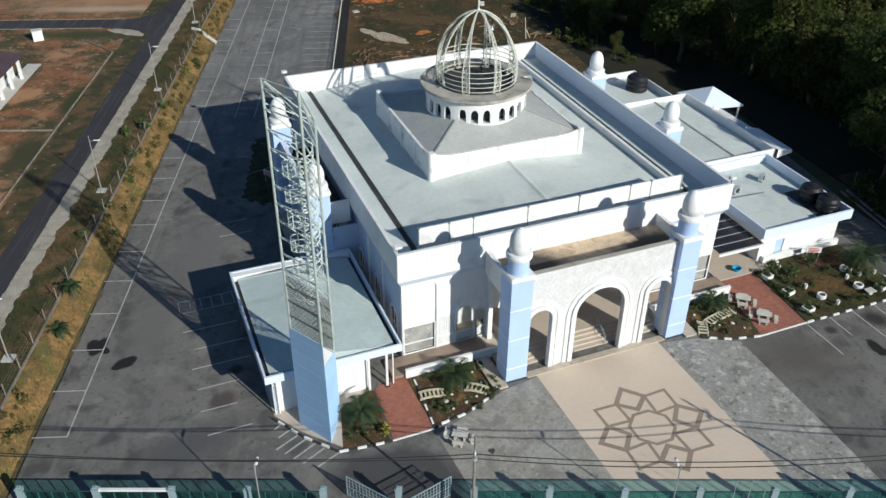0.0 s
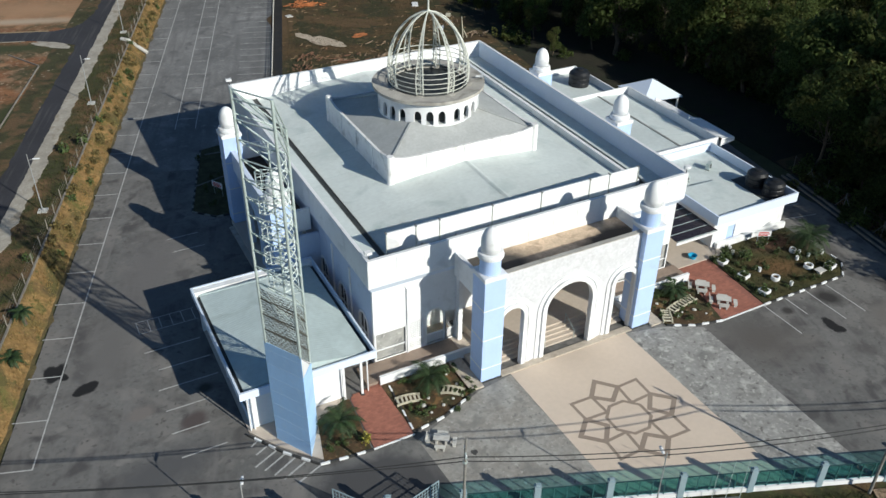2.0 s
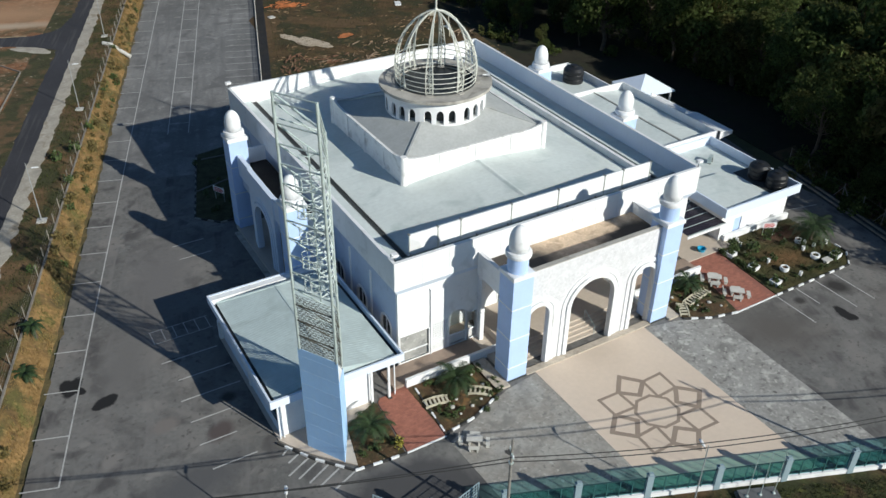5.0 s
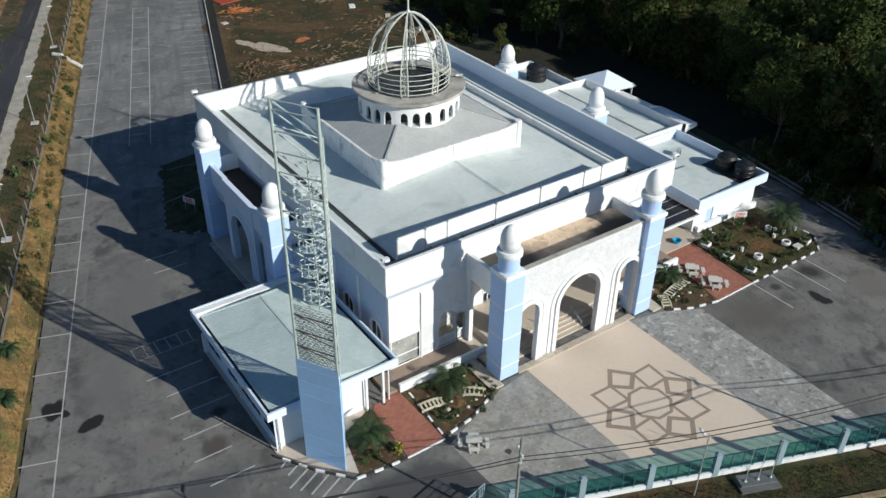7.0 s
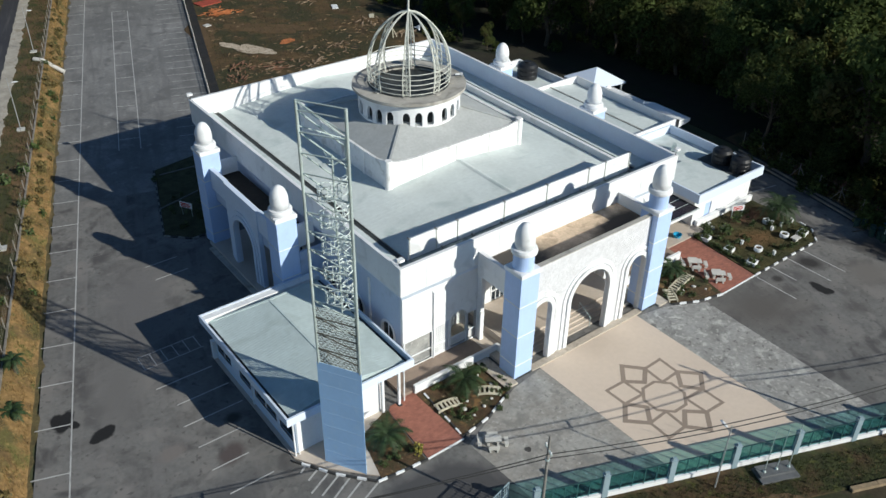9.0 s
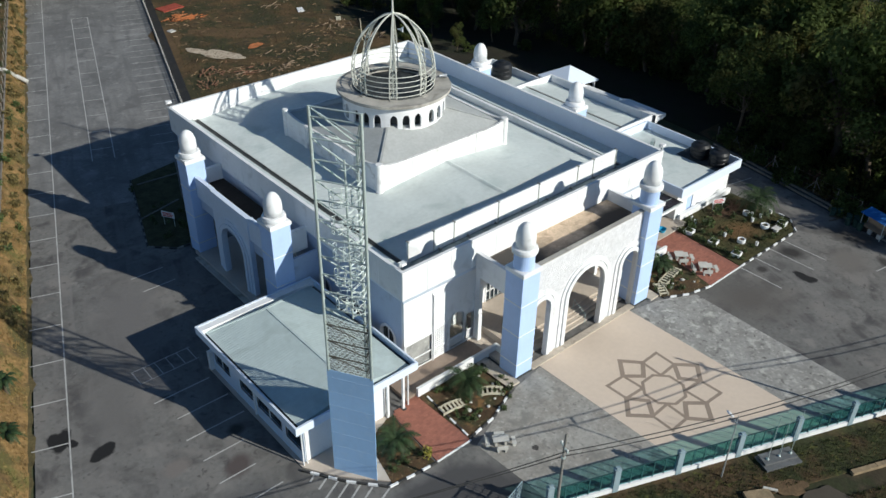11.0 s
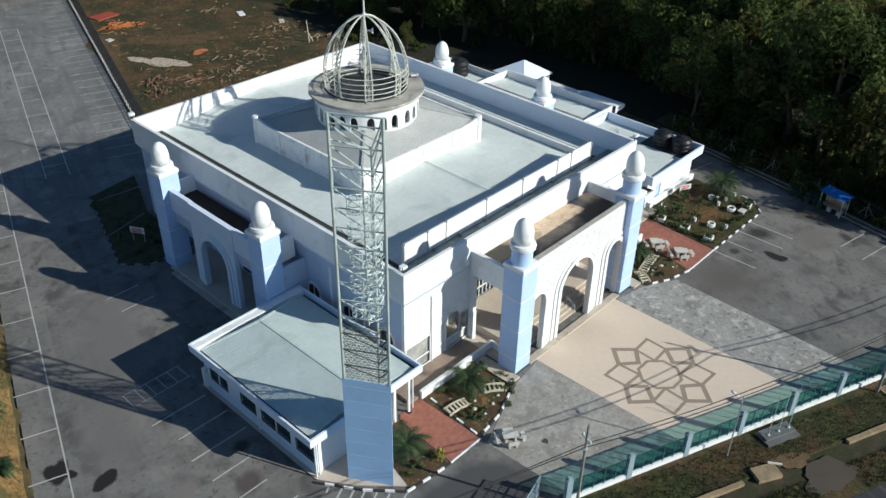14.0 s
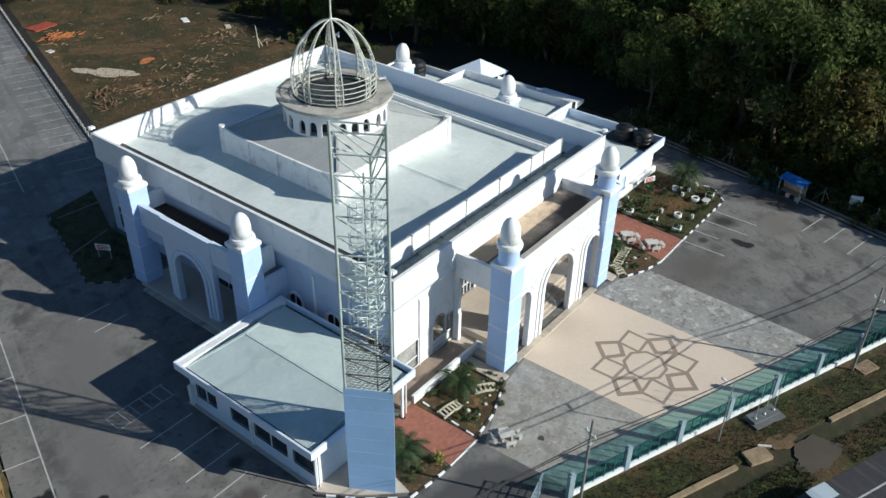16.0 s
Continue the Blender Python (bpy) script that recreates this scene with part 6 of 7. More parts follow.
def planter(x, y, kind, size, z=0.09):
    t = thing("planter", "white painted planter box with green plants" if kind == "box" else "round white painted planter", "planter", (x, y, z), 12 if kind == "box" else 0, group="white planters")
    if kind == "box":
        g = Geo()
        w = size
        for a in ((-w, -w, w, -w + 0.1), (-w, w - 0.1, w, w), (-w, -w + 0.1, -w + 0.1, w - 0.1), (w - 0.1, -w + 0.1, w, w - 0.1)):
            g.box(a[0], a[1], 0, a[2], a[3], 0.36)
        part("box", g, WHITE, t)
        part("soil", Geo().box(-w + 0.1, -w + 0.1, 0, w - 0.1, w - 0.1, 0.28), SOIL, t)
        part("foliage", SHRUBS[0 if x > 36.1 else 1], None, t).matrix_local = pose(0, 0, 0.2)
    else:
        part("tub", Geo().lathe([(size * 0.8, 0), (size, 0.12), (size, 0.42), (size * 0.92, 0.45), (size * 0.7, 0.44), (size * 0.66, 0.3), (0.0, 0.3)], 18), WHITE, t)
        part("soil", Geo().lathe([(size * 0.65, 0.3), (size * 0.6, 0.36)], 14), SOIL, t)


for x, y in ((36.0, -1.3), (36.2, -4.0), (36.1, -6.7), (44.8, -6.5)):
    planter(x, y, "box", 0.44)
planter(38.5, -5.7, "tub", 0.42)
planter(42.8, -5.7, "tub", 0.45)
planter(43.6, -3.0, "tub", 0.35)
for x, y in [(43.9, -3.5), (42.9, -4.2), (44.3, -4.3), (38.2, -4.0), (38.0, -0.6), (38.3, 0.1), (39.2, -7.0), (45.9, -4.5)]:
    planter(x, y, "tub", 0.16)
t = thing("stone_stool", "low pale stone slab on a block among the planters", "stool", (43.1, -6.8, 0.09))
part("top", Geo().box(-0.45, -0.35, 0.35, 0.45, 0.35, 0.42), STONE, t)
part("block", Geo().box(-0.2, -0.2, 0, 0.2, 0.2, 0.35), STONE, t)


def notice(x, y, z, turn, w, h, label, stripes):
    t = thing("notice_board", label, "sign", (x, y, z), turn, group="notice boards")
    for u in (-w * 0.4, w * 0.4):
        part("post", Geo().tube((u, 0.03, 0), (u, 0.03, 1.0 + h), 0.03, 6), STEEL, t)
    b = part("board", Geo().box(-w / 2, -0.03, 0.95, w / 2, 0.0, 0.95 + h), WHITE, t, "white board")
    for k, m in enumerate(stripes):
        z0 = 0.95 + h * (0.12 + 0.8 * k / len(stripes))
        part("text_bar", Geo().box(-w * 0.4, -0.036, z0, w * (0.4 if k % 2 else 0.3), -0.03, z0 + h * 0.5 / len(stripes)), m, b)


notice(41.9, -0.6, 0.09, -25, 1.4, 0.6, "white notice board with red lettering bars in the garden", (REDPLASTIC, REDPLASTIC, REDPLASTIC))
notice(-3.6, 33.2, 0.1, -60, 1.5, 0.65, "white notice board with red lettering bars by the side porch", (REDPLASTIC, REDPLASTIC, REDPLASTIC))
notice(51.6, -19.7, 0.0, -70, 1.2, 1.0, "plain pale sign board by the boundary rail", (STEEL,))
t = thing("plastic_tub", "blue plastic tub beside the link passage", "tub", (34.0, 0.6, 0.15))
part("tub", Geo().lathe([(0.32, 0), (0.42, 0.32), (0.45, 0.34), (0.38, 0.32), (0.3, 0.08)], 18), mat("blue_plastic", (0.03, 0.3, 0.5), 0.4), t)
# soil colour darkened to carry the bed's shade
SHADESOIL = mat("shade_toned_soil", (0.062, 0.064, 0.036), 0.95, 0.3, 1.0, 0.15, 0.4, spec=0.1)
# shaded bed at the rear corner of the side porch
sheet("shade_bed", [(-6.9, 31.0), (-4.9, 29.0), (-0.2, 28.9), (-0.1, 37.6), (3.0, 45.6), (-2.6, 44.6)], 0.1, SHADESOIL, "planted bed beside the mosque, its soil toned dark for shade", "garden", 0.12)
kerb("black and white edging of the shaded bed, its white greyed for shade", [(-2.75, 44.6), (-7.0, 31.0), (-4.95, 28.9), (-0.3, 28.78)], 0, KERBSHADE)
for a, b in (((-2.6, 43.1), (2.1, 42.8)), ((-5.6, 36.0), (-0.6, 37.4))):
    solid("bed_edging", strip(a, b, 0.14, 0.2, 0.0), mat("grey_edging", (0.16, 0.16, 0.15), 0.9, 0.2), "grey concrete edging of the shaded bed", "edging", kind="structure")
for _ in range(14):
    shrub(r.uniform(-5.2, -1.2), r.uniform(31.0, 42.5), 0.08, r.randrange(3), r.uniform(0.5, 1.1))
# ---------------------------------------------------------------- front boundary fence
fence = tagged(new("glass_fence"), "low white wall with green glass panels and grey-blue posts", "fence")
fence.matrix_world = pose(*fp(-0.2, 0.1), 0, 0, 0, math.degrees(math.atan2(FDIR.y, FDIR.x)) + 1.1)
SP = 4.98
post_me = Geo().box(-0.22, -0.16, 0, 0.22, 0.16, 2.15).mesh("post", POST)
cap_me = Geo().box(-0.25, -0.19, 2.15, 0.25, 0.19, 2.21).box(-0.14, -0.1, 2.21, 0.14, 0.1, 2.36).mesh("post_cap", POST)
glass_me = Geo().box(0, -0.012, 0, (SP - 0.5) / 5 - 0.06, 0.012, 1.4).mesh("glass_panel", GREENGLASS)
mull_me = Geo().box(-0.03, -0.03, 0.4, 0.03, 0.03, 1.88).mesh("mullion", mat("green_steel", (0.04, 0.12, 0.12), 0.5, 0.1))
wall_me = Geo().box(0.22, -0.12, 0, SP - 0.22, 0.12, 0.4).mesh("base_wall", WHITE)
rail_me = Geo().box(0.22, -0.035, 1.88, SP - 0.22, 0.035, 1.94).mesh("top_rail", mat("dark_teal_steel", (0.025, 0.06, 0.065), 0.5, 0.1))
for k in range(-7, 12):
    pst = part("post", post_me, None, fence)
    pst.matrix_local = pose(k * SP, 0, 0)
    part("post_cap", cap_me, None, pst)
    if k in (-3, -2) or k == 11:
        continue
    part("base_wall", wall_me, None, fence, "low white base wall").matrix_local = pose(k * SP, 0, 0)
    part("top_rail", rail_me, None, fence).matrix_local = pose(k * SP, 0, 0)
    for j in range(5):
        x = k * SP + 0.28 + j * (SP - 0.5) / 5
        ob = part("glass_panel", glass_me, None, fence, "green tinted glass panel")
        ob.matrix_local = pose(x, 0, 0.48)
        if j:
            part("mullion", mull_me, None, fence).matrix_local = pose(x - 0.03, 0, 0)
part("gate_beam", Geo().box(-6 * SP, -0.1, 1.98, -5 * SP, 0.1, 2.14), WHITE, fence, "white top beam")


def gate_leaf(x, y, x2, y2):
    t = thing("gate_leaf", "open white steel gate leaf with fine vertical bars", "gate", (x, y, 0.1), math.degrees(math.atan2(y2 - y, x2 - x)), group="gate leaves")
    w = math.hypot(x2 - x, y2 - y)
    part("gate_frame", Geo().box(0, -0.03, 0.05, 0.07, 0.03, 1.9).box(w - 0.07, -0.03, 0.05, w, 0.03, 1.9).box(0.07, -0.03, 0.05, w - 0.07, 0.03, 0.12).box(0.07, -0.03, 1.83, w - 0.07, 0.03, 1.9).box(0.07, -0.025, 0.9, w - 0.07, 0.025, 0.97), POST, t)
    n = 14
    for k in range(1, n):
        part("bar", Geo().box(w * k / n - 0.02, -0.015, 0.12, w * k / n + 0.02, 0.015, 1.83), POST, t)
    for z in (0.35, 0.6, 1.2, 1.5):
        part("cross_bar", Geo().box(0.07, -0.012, z, w - 0.07, 0.012, z + 0.03), POST, t)


gate_leaf(-5.6, -14.75, -7.9, -11.6)
gate_leaf(-4.6, -15.0, -1.3, -14.2)

# ---------------------------------------------------------------- poles, lamps and cables
POLEGREY = mat("weathered_pole_concrete", (0.24, 0.23, 0.21), 0.9, 0.2, 0.8, 0.1, 0.1)


def utility_pole(x, y, h, label):
    t = thing("utility_pole", label, "utility pole", (x, y, 0), math.degrees(math.atan2(FDIR.y, FDIR.x)), group="utility poles")
    part("pole", Geo().tube((0, 0, 0), (0, 0, h + 0.5), 0.115, 10, 0.08), POLEGREY, t)
    part("cross_arm", Geo().box(-0.06, -0.5, h - 0.75, 0.06, 0.5, h - 0.65), STEEL, t)
    for v in (-0.4, 0.0, 0.4):
        part("insulator", Geo().lathe([(0.05, h - 0.65), (0.07, h - 0.58), (0.03, h - 0.5)], 8, 0, v), WHITE, t)
    part("stay_clamp", Geo().lathe([(0.16, h - 1.6), (0.16, h - 1.5)], 10), STEEL, t)


utility_pole(-0.95, -17.0, 7.9, "grey concrete utility pole carrying cables by the fence")
utility_pole(25.4, -27.2, 7.9, "grey concrete utility pole carrying cables by the fence")
utility_pole(-32.0, -4.3, 7.9, "grey concrete utility pole carrying cables by the fence")
P0, P1, P2 = Vector((-32.0, -4.3, 0)), Vector((-0.95, -17.0, 0)), Vector((25.4, -27.2, 0))
P3 = P2 + (P2 - P1)


def cable(a, b, z0, z1, sag, off, label):
    pts = []
    for i in range(21):
        t = i / 20
        p = a.lerp(b, t) + Vector((FNORM.x, FNORM.y, 0)) * off
        pts.append((p.x, p.y, z0 + (z1 - z0) * t - sag * 4 * t * (1 - t)))
    solid("cable", Geo().path(pts, 0.036, 5), WIRE, label, "cable", group="overhead cables")


for a, b in ((P0, P1), (P1, P2), (P2, P3)):
    cable(a, b, 6.9, 6.9, 0.8, -0.1, "black overhead cable sagging between the poles")
    cable(a, b, 6.3, 6.3, 0.9 if a is not P0 else 0.5, 0.1, "black overhead cable sagging between the poles")


LAMPSTEEL = mat("grey_lamp_steel", (0.36, 0.37, 0.37), 0.5, 0.12, 0.8, 0.1, 0.0, 0.2)


def street_lamp(x, y, z, h, turn, label):
    t = thing("street_lamp", label, "street lamp", (x, y, z), turn, group="street lamps")
    part("pole", Geo().tube((0, 0, 0), (0, 0, h), 0.06, 8, 0.035), LAMPSTEEL, t)
    part("arm", Geo().path([(0, 0, h - 0.75), (0.2, 0, h - 0.6), (0.5, 0, h - 0.55)], 0.025, 6), LAMPSTEEL, t)
    part("lamp_head", Geo().lathe([(0.02, -0.36), (0.1, -0.3), (0.12, 0.1), (0.08, 0.32), (0.02, 0.36)], 10).moved(pose(0.75, 0, h - 0.53, 0, 90, 0) @ Matrix.Diagonal((0.5, 1, 1, 1))), WHITE, t, "pale flat lamp head")
    if z > 1:
        part("footing", Geo().box(-0.45, -0.45, -0.05, 0.45, 0.45, 0.12), STONE, t, "pale concrete footing")


for k in range(5):
    street_lamp(*cp(2.2 + 26.6 * k, -6.2), 1.75, 6.4, -18, "grey street lamp on a pale concrete footing by the road")
street_lamp(11.0, -21.8, 0.02, 5.9, 70, "slim grey street lamp outside the glass fence")
street_lamp(-13.7, -12.0, 0.02, 5.9, 70, "slim grey street lamp outside the glass fence")

# ---------------------------------------------------------------- outside the front fence
t = thing("stone_plinth", "stepped grey stone plinth outside the fence", "plinth", (15.45, -23.5, 0.02), math.degrees(math.atan2(FDIR.y, FDIR.x)))
t.scale = (0.85, 0.85, 0.55)
part("lower_step", Geo().box(-1.75, -0.95, 0, 1.75, 0.75, 0.3), mat("grey_granite", (0.13, 0.135, 0.14), 0.5, 0.15, 0.5, 0.08, 0.05), t)
part("upper_step", Geo().box(-1.6, -0.45, 0.3, 1.6, 0.7, 0.62), bpy.data.materials["grey_granite"], t)
for k in range(3):
    f = thing("flagpole", "thin bare steel flagpole on the stone plinth", "flagpole", (14.6 + 0.9 * k, -23.15 - 0.37 * k, 0.36), group="flagpoles")
    part("pole", Geo().tube((0, 0, 0), (0, 0, 4.2), 0.03, 6, 0.02), STEEL, f)
    part("foot", Geo().lathe([(0.12, 0), (0.12, 0.06), (0.05, 0.1)], 8), STEEL, f)
OCHRE = mat("weathered_drain_wall", (0.29, 0.22, 0.135), 0.9, 0.2, 0.8, 0.12, 0.2, stain=(0.14, 0.11, 0.07), stain_size=0.9, stain_amount=0.5)
for a, b in ((-24, 6.9), (16.6, 46)):
    g = Geo()
    n = int((b - a) / 2)
    for k in range(n):
        s0, s1 = a + (b - a) * k / n, a + (b - a) * (k + 1) / n - 0.02
        q = [fp(s0, -3.75), fp(s1, -3.75), fp(s1, -3.4), fp(s0, -3.4)]
        g.prism(q, -0.08, 0.2 + 0.03 * math.sin(k * 2.1))
    solid("drain_wall", g, OCHRE, "weathered ochre concrete drain wall", "drain wall", kind="structure")
blot(*fp(13.0, -5.4), 2.2, 1.35, -14, 33, mat("grey_mud", (0.072, 0.06, 0.045), 0.8, 0.1, 2.0, 0.2, 0.05), "mud_pan", "flat grey dried mud pan over the drain", 0.03)
blot(*fp(11.6, -3.3), 1.35, 0.7, -35, 31, mat("bare_ochre_earth", (0.13, 0.085, 0.045), 0.95, 0.25, 0.6, 0.15, 0.2), "bare_earth", "patch of bare ochre earth by the access slab", 0.036)
t = thing("drain_cover", "tilted pale concrete drain cover slab on the grass", "drain cover", (11.3, -24.6, 0.0), -30)
part("slab", Geo().box(-0.95, -0.6, -0.08, 0.95, 0.6, 0.26), OCHRE, t)
part("lifting_bar", Geo().tube((0.6, 0.7, 0.25), (1.5, 0.3, 0.2), 0.1, 8), STONE, t)
t = thing("metal_grate", "brown metal drain grate on the grass by the pole", "grate", (26.4, -28.0, 0.03), -23)
part("frame", Geo().box(-0.9, -0.6, 0, 0.9, -0.5, 0.1).box(-0.9, 0.5, 0, 0.9, 0.6, 0.1).box(-0.9, -0.5, 0, -0.8, 0.5, 0.1).box(0.8, -0.5, 0, 0.9, 0.5, 0.1), WOOD, t)
for k in range(9):
    part("bar", Geo().box(-0.8, -0.46 + k * 0.11, 0.02, 0.8, -0.4 + k * 0.11, 0.08), WOOD, t)
part("road_edge_line", strip(fp(-40, -9.6), fp(60, -9.6), 0.14, -0.024), LINE, bpy.data.objects["front_road"])


def car(x, y, turn, paint, label):
    t = thing("car", label, "car", (x, y, -0.03), turn)
    sec = [(-2.0, 0.45, 0.75), (-1.9, 0.35, 0.95), (-1.0, 0.32, 1.02), (0.2, 0.3, 1.0), (1.2, 0.3, 0.92), (1.85, 0.35, 0.75), (2.0, 0.45, 0.6)]
    g = Geo()
    for u, z0, z1 in sec:
        w = 0.84 - 0.1 * (abs(u) / 2) ** 4
        g.v += [(u, -w, z0), (u, -w, (z0 + z1) / 2), (u, -w * 0.93, z1), (u, w * 0.93, z1), (u, w, (z0 + z1) / 2), (u, w, z0)]
    n = len(sec)
    g.f += [(i * 6 + j, (i + 1) * 6 + j, (i + 1) * 6 + (j + 1) % 6, i * 6 + (j + 1) % 6) for i in range(n - 1) for j in range(6)] + [tuple(range(5, -1, -1)), tuple(range((n - 1) * 6, n * 6))]
    part("body", g, paint, t)
    roof = [(-1.55, 0.62, 1.38), (-0.2, 0.64, 1.47), (0.35, 0.62, 1.42)]
    low = [(-1.95, 0.76), (-0.2, 0.78), (1.1, 0.76)]
    g = Geo()
    v = []
    for (u, w, z), (ul, wl) in zip(roof, low):
        v += [(ul, -wl, 0.95), (u, -w, z), (u, w, z), (ul, wl, 0.95)]
    g.add(v, [(0, 4, 5, 1), (4, 8, 9, 5), (3, 2, 6, 7), (7, 6, 10, 11), (0, 1, 2, 3), (8, 11, 10, 9)])
    part("window_glass", g, DARKGLASS, t)
    part("roof_panel", Geo().add([(u * 1.0, s * w, z + 0.012) for u, w, z in roof for s in (-1, 1)] + [(u, s * w, z - 0.03) for u, w, z in roof for s in (-1, 1)], [(0, 2, 3, 1), (2, 4, 5, 3), (0, 6, 8, 2), (2, 8, 10, 4), (1, 3, 9, 7), (3, 5, 11, 9), (0, 1, 7, 6), (4, 10, 11, 5)]), paint, t)
    for u in (-1.25, 1.25):
        for s in (-0.78, 0.78):
            wh = part("wheel", Geo().lathe([(0.3, -0.09), (0.32, -0.05), (0.32, 0.05), (0.3, 0.09)], 18).moved(pose(u, s, 0.32, 90)), BLACK, t, "black tyre")
            part("rim", Geo().lathe([(0.18, -0.1), (0.18, 0.1)], 12).moved(pose(u, s, 0.32, 90)), STEEL, wh)
    for s in (-0.62, 0.62):
        part("headlight", Geo().box(1.86, s - 0.16, 0.62, 1.97, s + 0.16, 0.76), WHITE, t)


car(*fp(8.55, -8.75), 158, CARPAINT, "pale blue hatchback car on the road")

# ---------------------------------------------------------------- roadside on the left
WEATHERED = mat("weathered_grey_concrete", (0.22, 0.20, 0.17), 0.9, 0.25, 1.0, 0.15, 0.2)
t = tagged(new("wire_fence"), "thin wire fence with grey posts along the bank", "fence")
pm = Geo().box(-0.04, -0.04, 0, 0.04, 0.04, 1.25).mesh("post", WEATHERED)
for k in range(48):
    part("post", pm, None, t).matrix_local = pose(*cp(-20 + 3 * k, -4.9), 1.7)
for z in (0.5, 0.85, 1.2):
    a, b = cp(-20, -4.9), cp(121, -4.9)
    part("wire", Geo().tube((*a, 1.7 + z), (*b, 1.7 + z), 0.008, 4), WEATHERED, t)
solid("bank_edging", strip(cp(-34, -4.75), cp(125, -4.75), 0.16, 1.85, 1.6), WEATHERED, "thin pale concrete edging on the bank", "edging", kind="structure")
r = random.Random(8)
for k in range(120):
    s = -6 + k * 0.3 + r.uniform(-1, 1) if k < 14 else 20 + (k - 14) * 0.95 + r.uniform(-1, 1)
    d = r.uniform(-4.5, -3.1)
    shrub(*cp(s, d), bank_z(d) - 0.1, r.choice((4, 4, 4, 4, 4, 4, 1)), r.uniform(0.55, 1.4), "small scrubby bush on the dry grass bank", "bank bushes")
for s, d, k in ((44, -5.3, 1.9), (50, -4.4, 1.6), (36.5, -4.9, 1.5), (42, -6.6, 1.8), (20, -5.6, 1.2)):
    shrub(*cp(s, d), 1.7 if d < -4.8 else bank_z(d), 0, k, "dark green bush by the wire fence", "roadside bushes")
# grass tufts on the bank and verges
def tufts(name, label, n, seed, where, height, material):
    r = random.Random(seed)
    g = Geo()
    for _ in range(n):
        x, y, z = where(r)
        for _ in range(3):
            a, h = r.uniform(0, 6.28), height * r.uniform(0.5, 1.4)
            dx, dy = math.cos(a) * 0.35 * h, math.sin(a) * 0.35 * h
            w = 0.12 * h + 0.03
            g.add([(x - dy * w / h, y + dx * w / h, z), (x + dy * w / h, y - dx * w / h, z), (x + dx, y + dy, z + h)], [(0, 1, 2)])
    return solid(name, g, material, label, "grass", kind="stuff")


def on_bank(r):
    s, d = r.uniform(-30, 110), r.uniform(-4.7, -2.8)
    return (*cp(s, d), bank_z(d) - 0.03)


TUFTDRY = mat("dry_grass_blades", (0.24, 0.155, 0.055), 0.9, 0.2, 1.5, 0.3, 0.0, island=0.4, other=(0.15, 0.15, 0.05), mix=0.4)
TUFTGREEN = mat("green_grass_blades", (0.045, 0.058, 0.014), 0.9, 0.3, 1.0, 0.3, 0.0, island=0.6, other=(0.095, 0.07, 0.028), mix=0.3)
tufts("bank_grass", "dry yellow grass tufts on the bank", 12000, 1, on_bank, 0.22, TUFTDRY)
tufts("roadside_grass", "brown and green grass tufts by the road", 7000, 2, lambda r: (*cp(r.uniform(-30, 110), r.uniform(-8.0, -5.0)), 1.74), 0.22, TUFTGREEN)
tufts("verge_grass", "rough grass tufts outside the fence", 7000, 3, lambda r: (*fp(r.uniform(-10, 40), r.uniform(-3.3, -0.3) + 0.0), 0.01), 0.17, TUFTGREEN)
tufts("drain_grass", "rough grass tufts on the drain bank", 5000, 4, lambda r: (*fp(r.choice((r.uniform(-10, 11.2), r.uniform(14.8, 40))), r.uniform(-7.4, -5.1)), -0.06), 0.25, TUFTGREEN)
tufts("garden_grass", "green grass in the garden bed", 3500, 5, lambda r: (r.uniform(36.5, 46), r.uniform(-7.6, 0.4), 0.08), 0.12, TUFTGREEN)
solid("lying_pipe", Geo().path([(*cp(78.6, -6.0), 1.9), (*cp(78.0, -4.9), 1.85), (*cp(77.4, -3.7), 1.1), (*cp(76.7, -2.3), 0.3)], 0.29, 9), STONE, "pale concrete pipe running down the bank", "pipe")

# low lot walls, drain edge and house on the far side of the road
for a, b in ((cp(10, -15.7), cp(69.3, -15.6)), (cp(69.35, -15.65), cp(74.2, -20.8)), (cp(43.6, -15.85), cp(44.2, -40))):
    solid("lot_wall", strip(a, b, 0.11, 1.92, 1.6), WEATHERED, "low pale wall round an empty lot", "wall", kind="structure")
for d in (-20.0,):
    solid("side_kerb", strip(cp(79.85, d), cp(79.85, -45), 0.16, 1.8, 1.6), WEATHERED, "pale kerb along the side road", "kerb", kind="structure")
solid("side_kerb", strip(cp(84.05, -17.5), cp(84.05, -45), 0.25, 1.8, 1.6), OCHRE, "pale kerb along the side road", "kerb", kind="structure")
blot(*cp(77.9, -15.6), 3.3, 1.1, -46, 41, SHOULDER, "gravel_patch", "pale gravel corner at the junction", 1.757)
house = thing("house", "white bungalow with dark purple tiled roof", "house", (*cp(54.6, -29.6), 1.72), -18.5)
part("wall", arch_wall(Geo(), -6, 6, 0, 3.0, [(-3.5, 0.9, 0.9, 2.2, 0), (0.5, 0.5, 0, 2.1, 0), (3.8, 0.9, 0.9, 2.2, 0)], 0.2, at_x(3.2)), WHITE, house)
part("wall", Geo().box(-6, -6, 0, 3.19, -5.8, 3.0), WHITE, house)
part("wall", Geo().box(-6, 5.8, 0, 3.19, 6, 3.0), WHITE, house)
for c in (-3.5, 3.8):
    window(house, at_x(3.2), c, 0.9, 0.9, 2.2, 0, posts=(c,))
part("door", Geo().box(3.28, 0.02, 0, 3.34, 0.98, 2.1), WOOD, house)
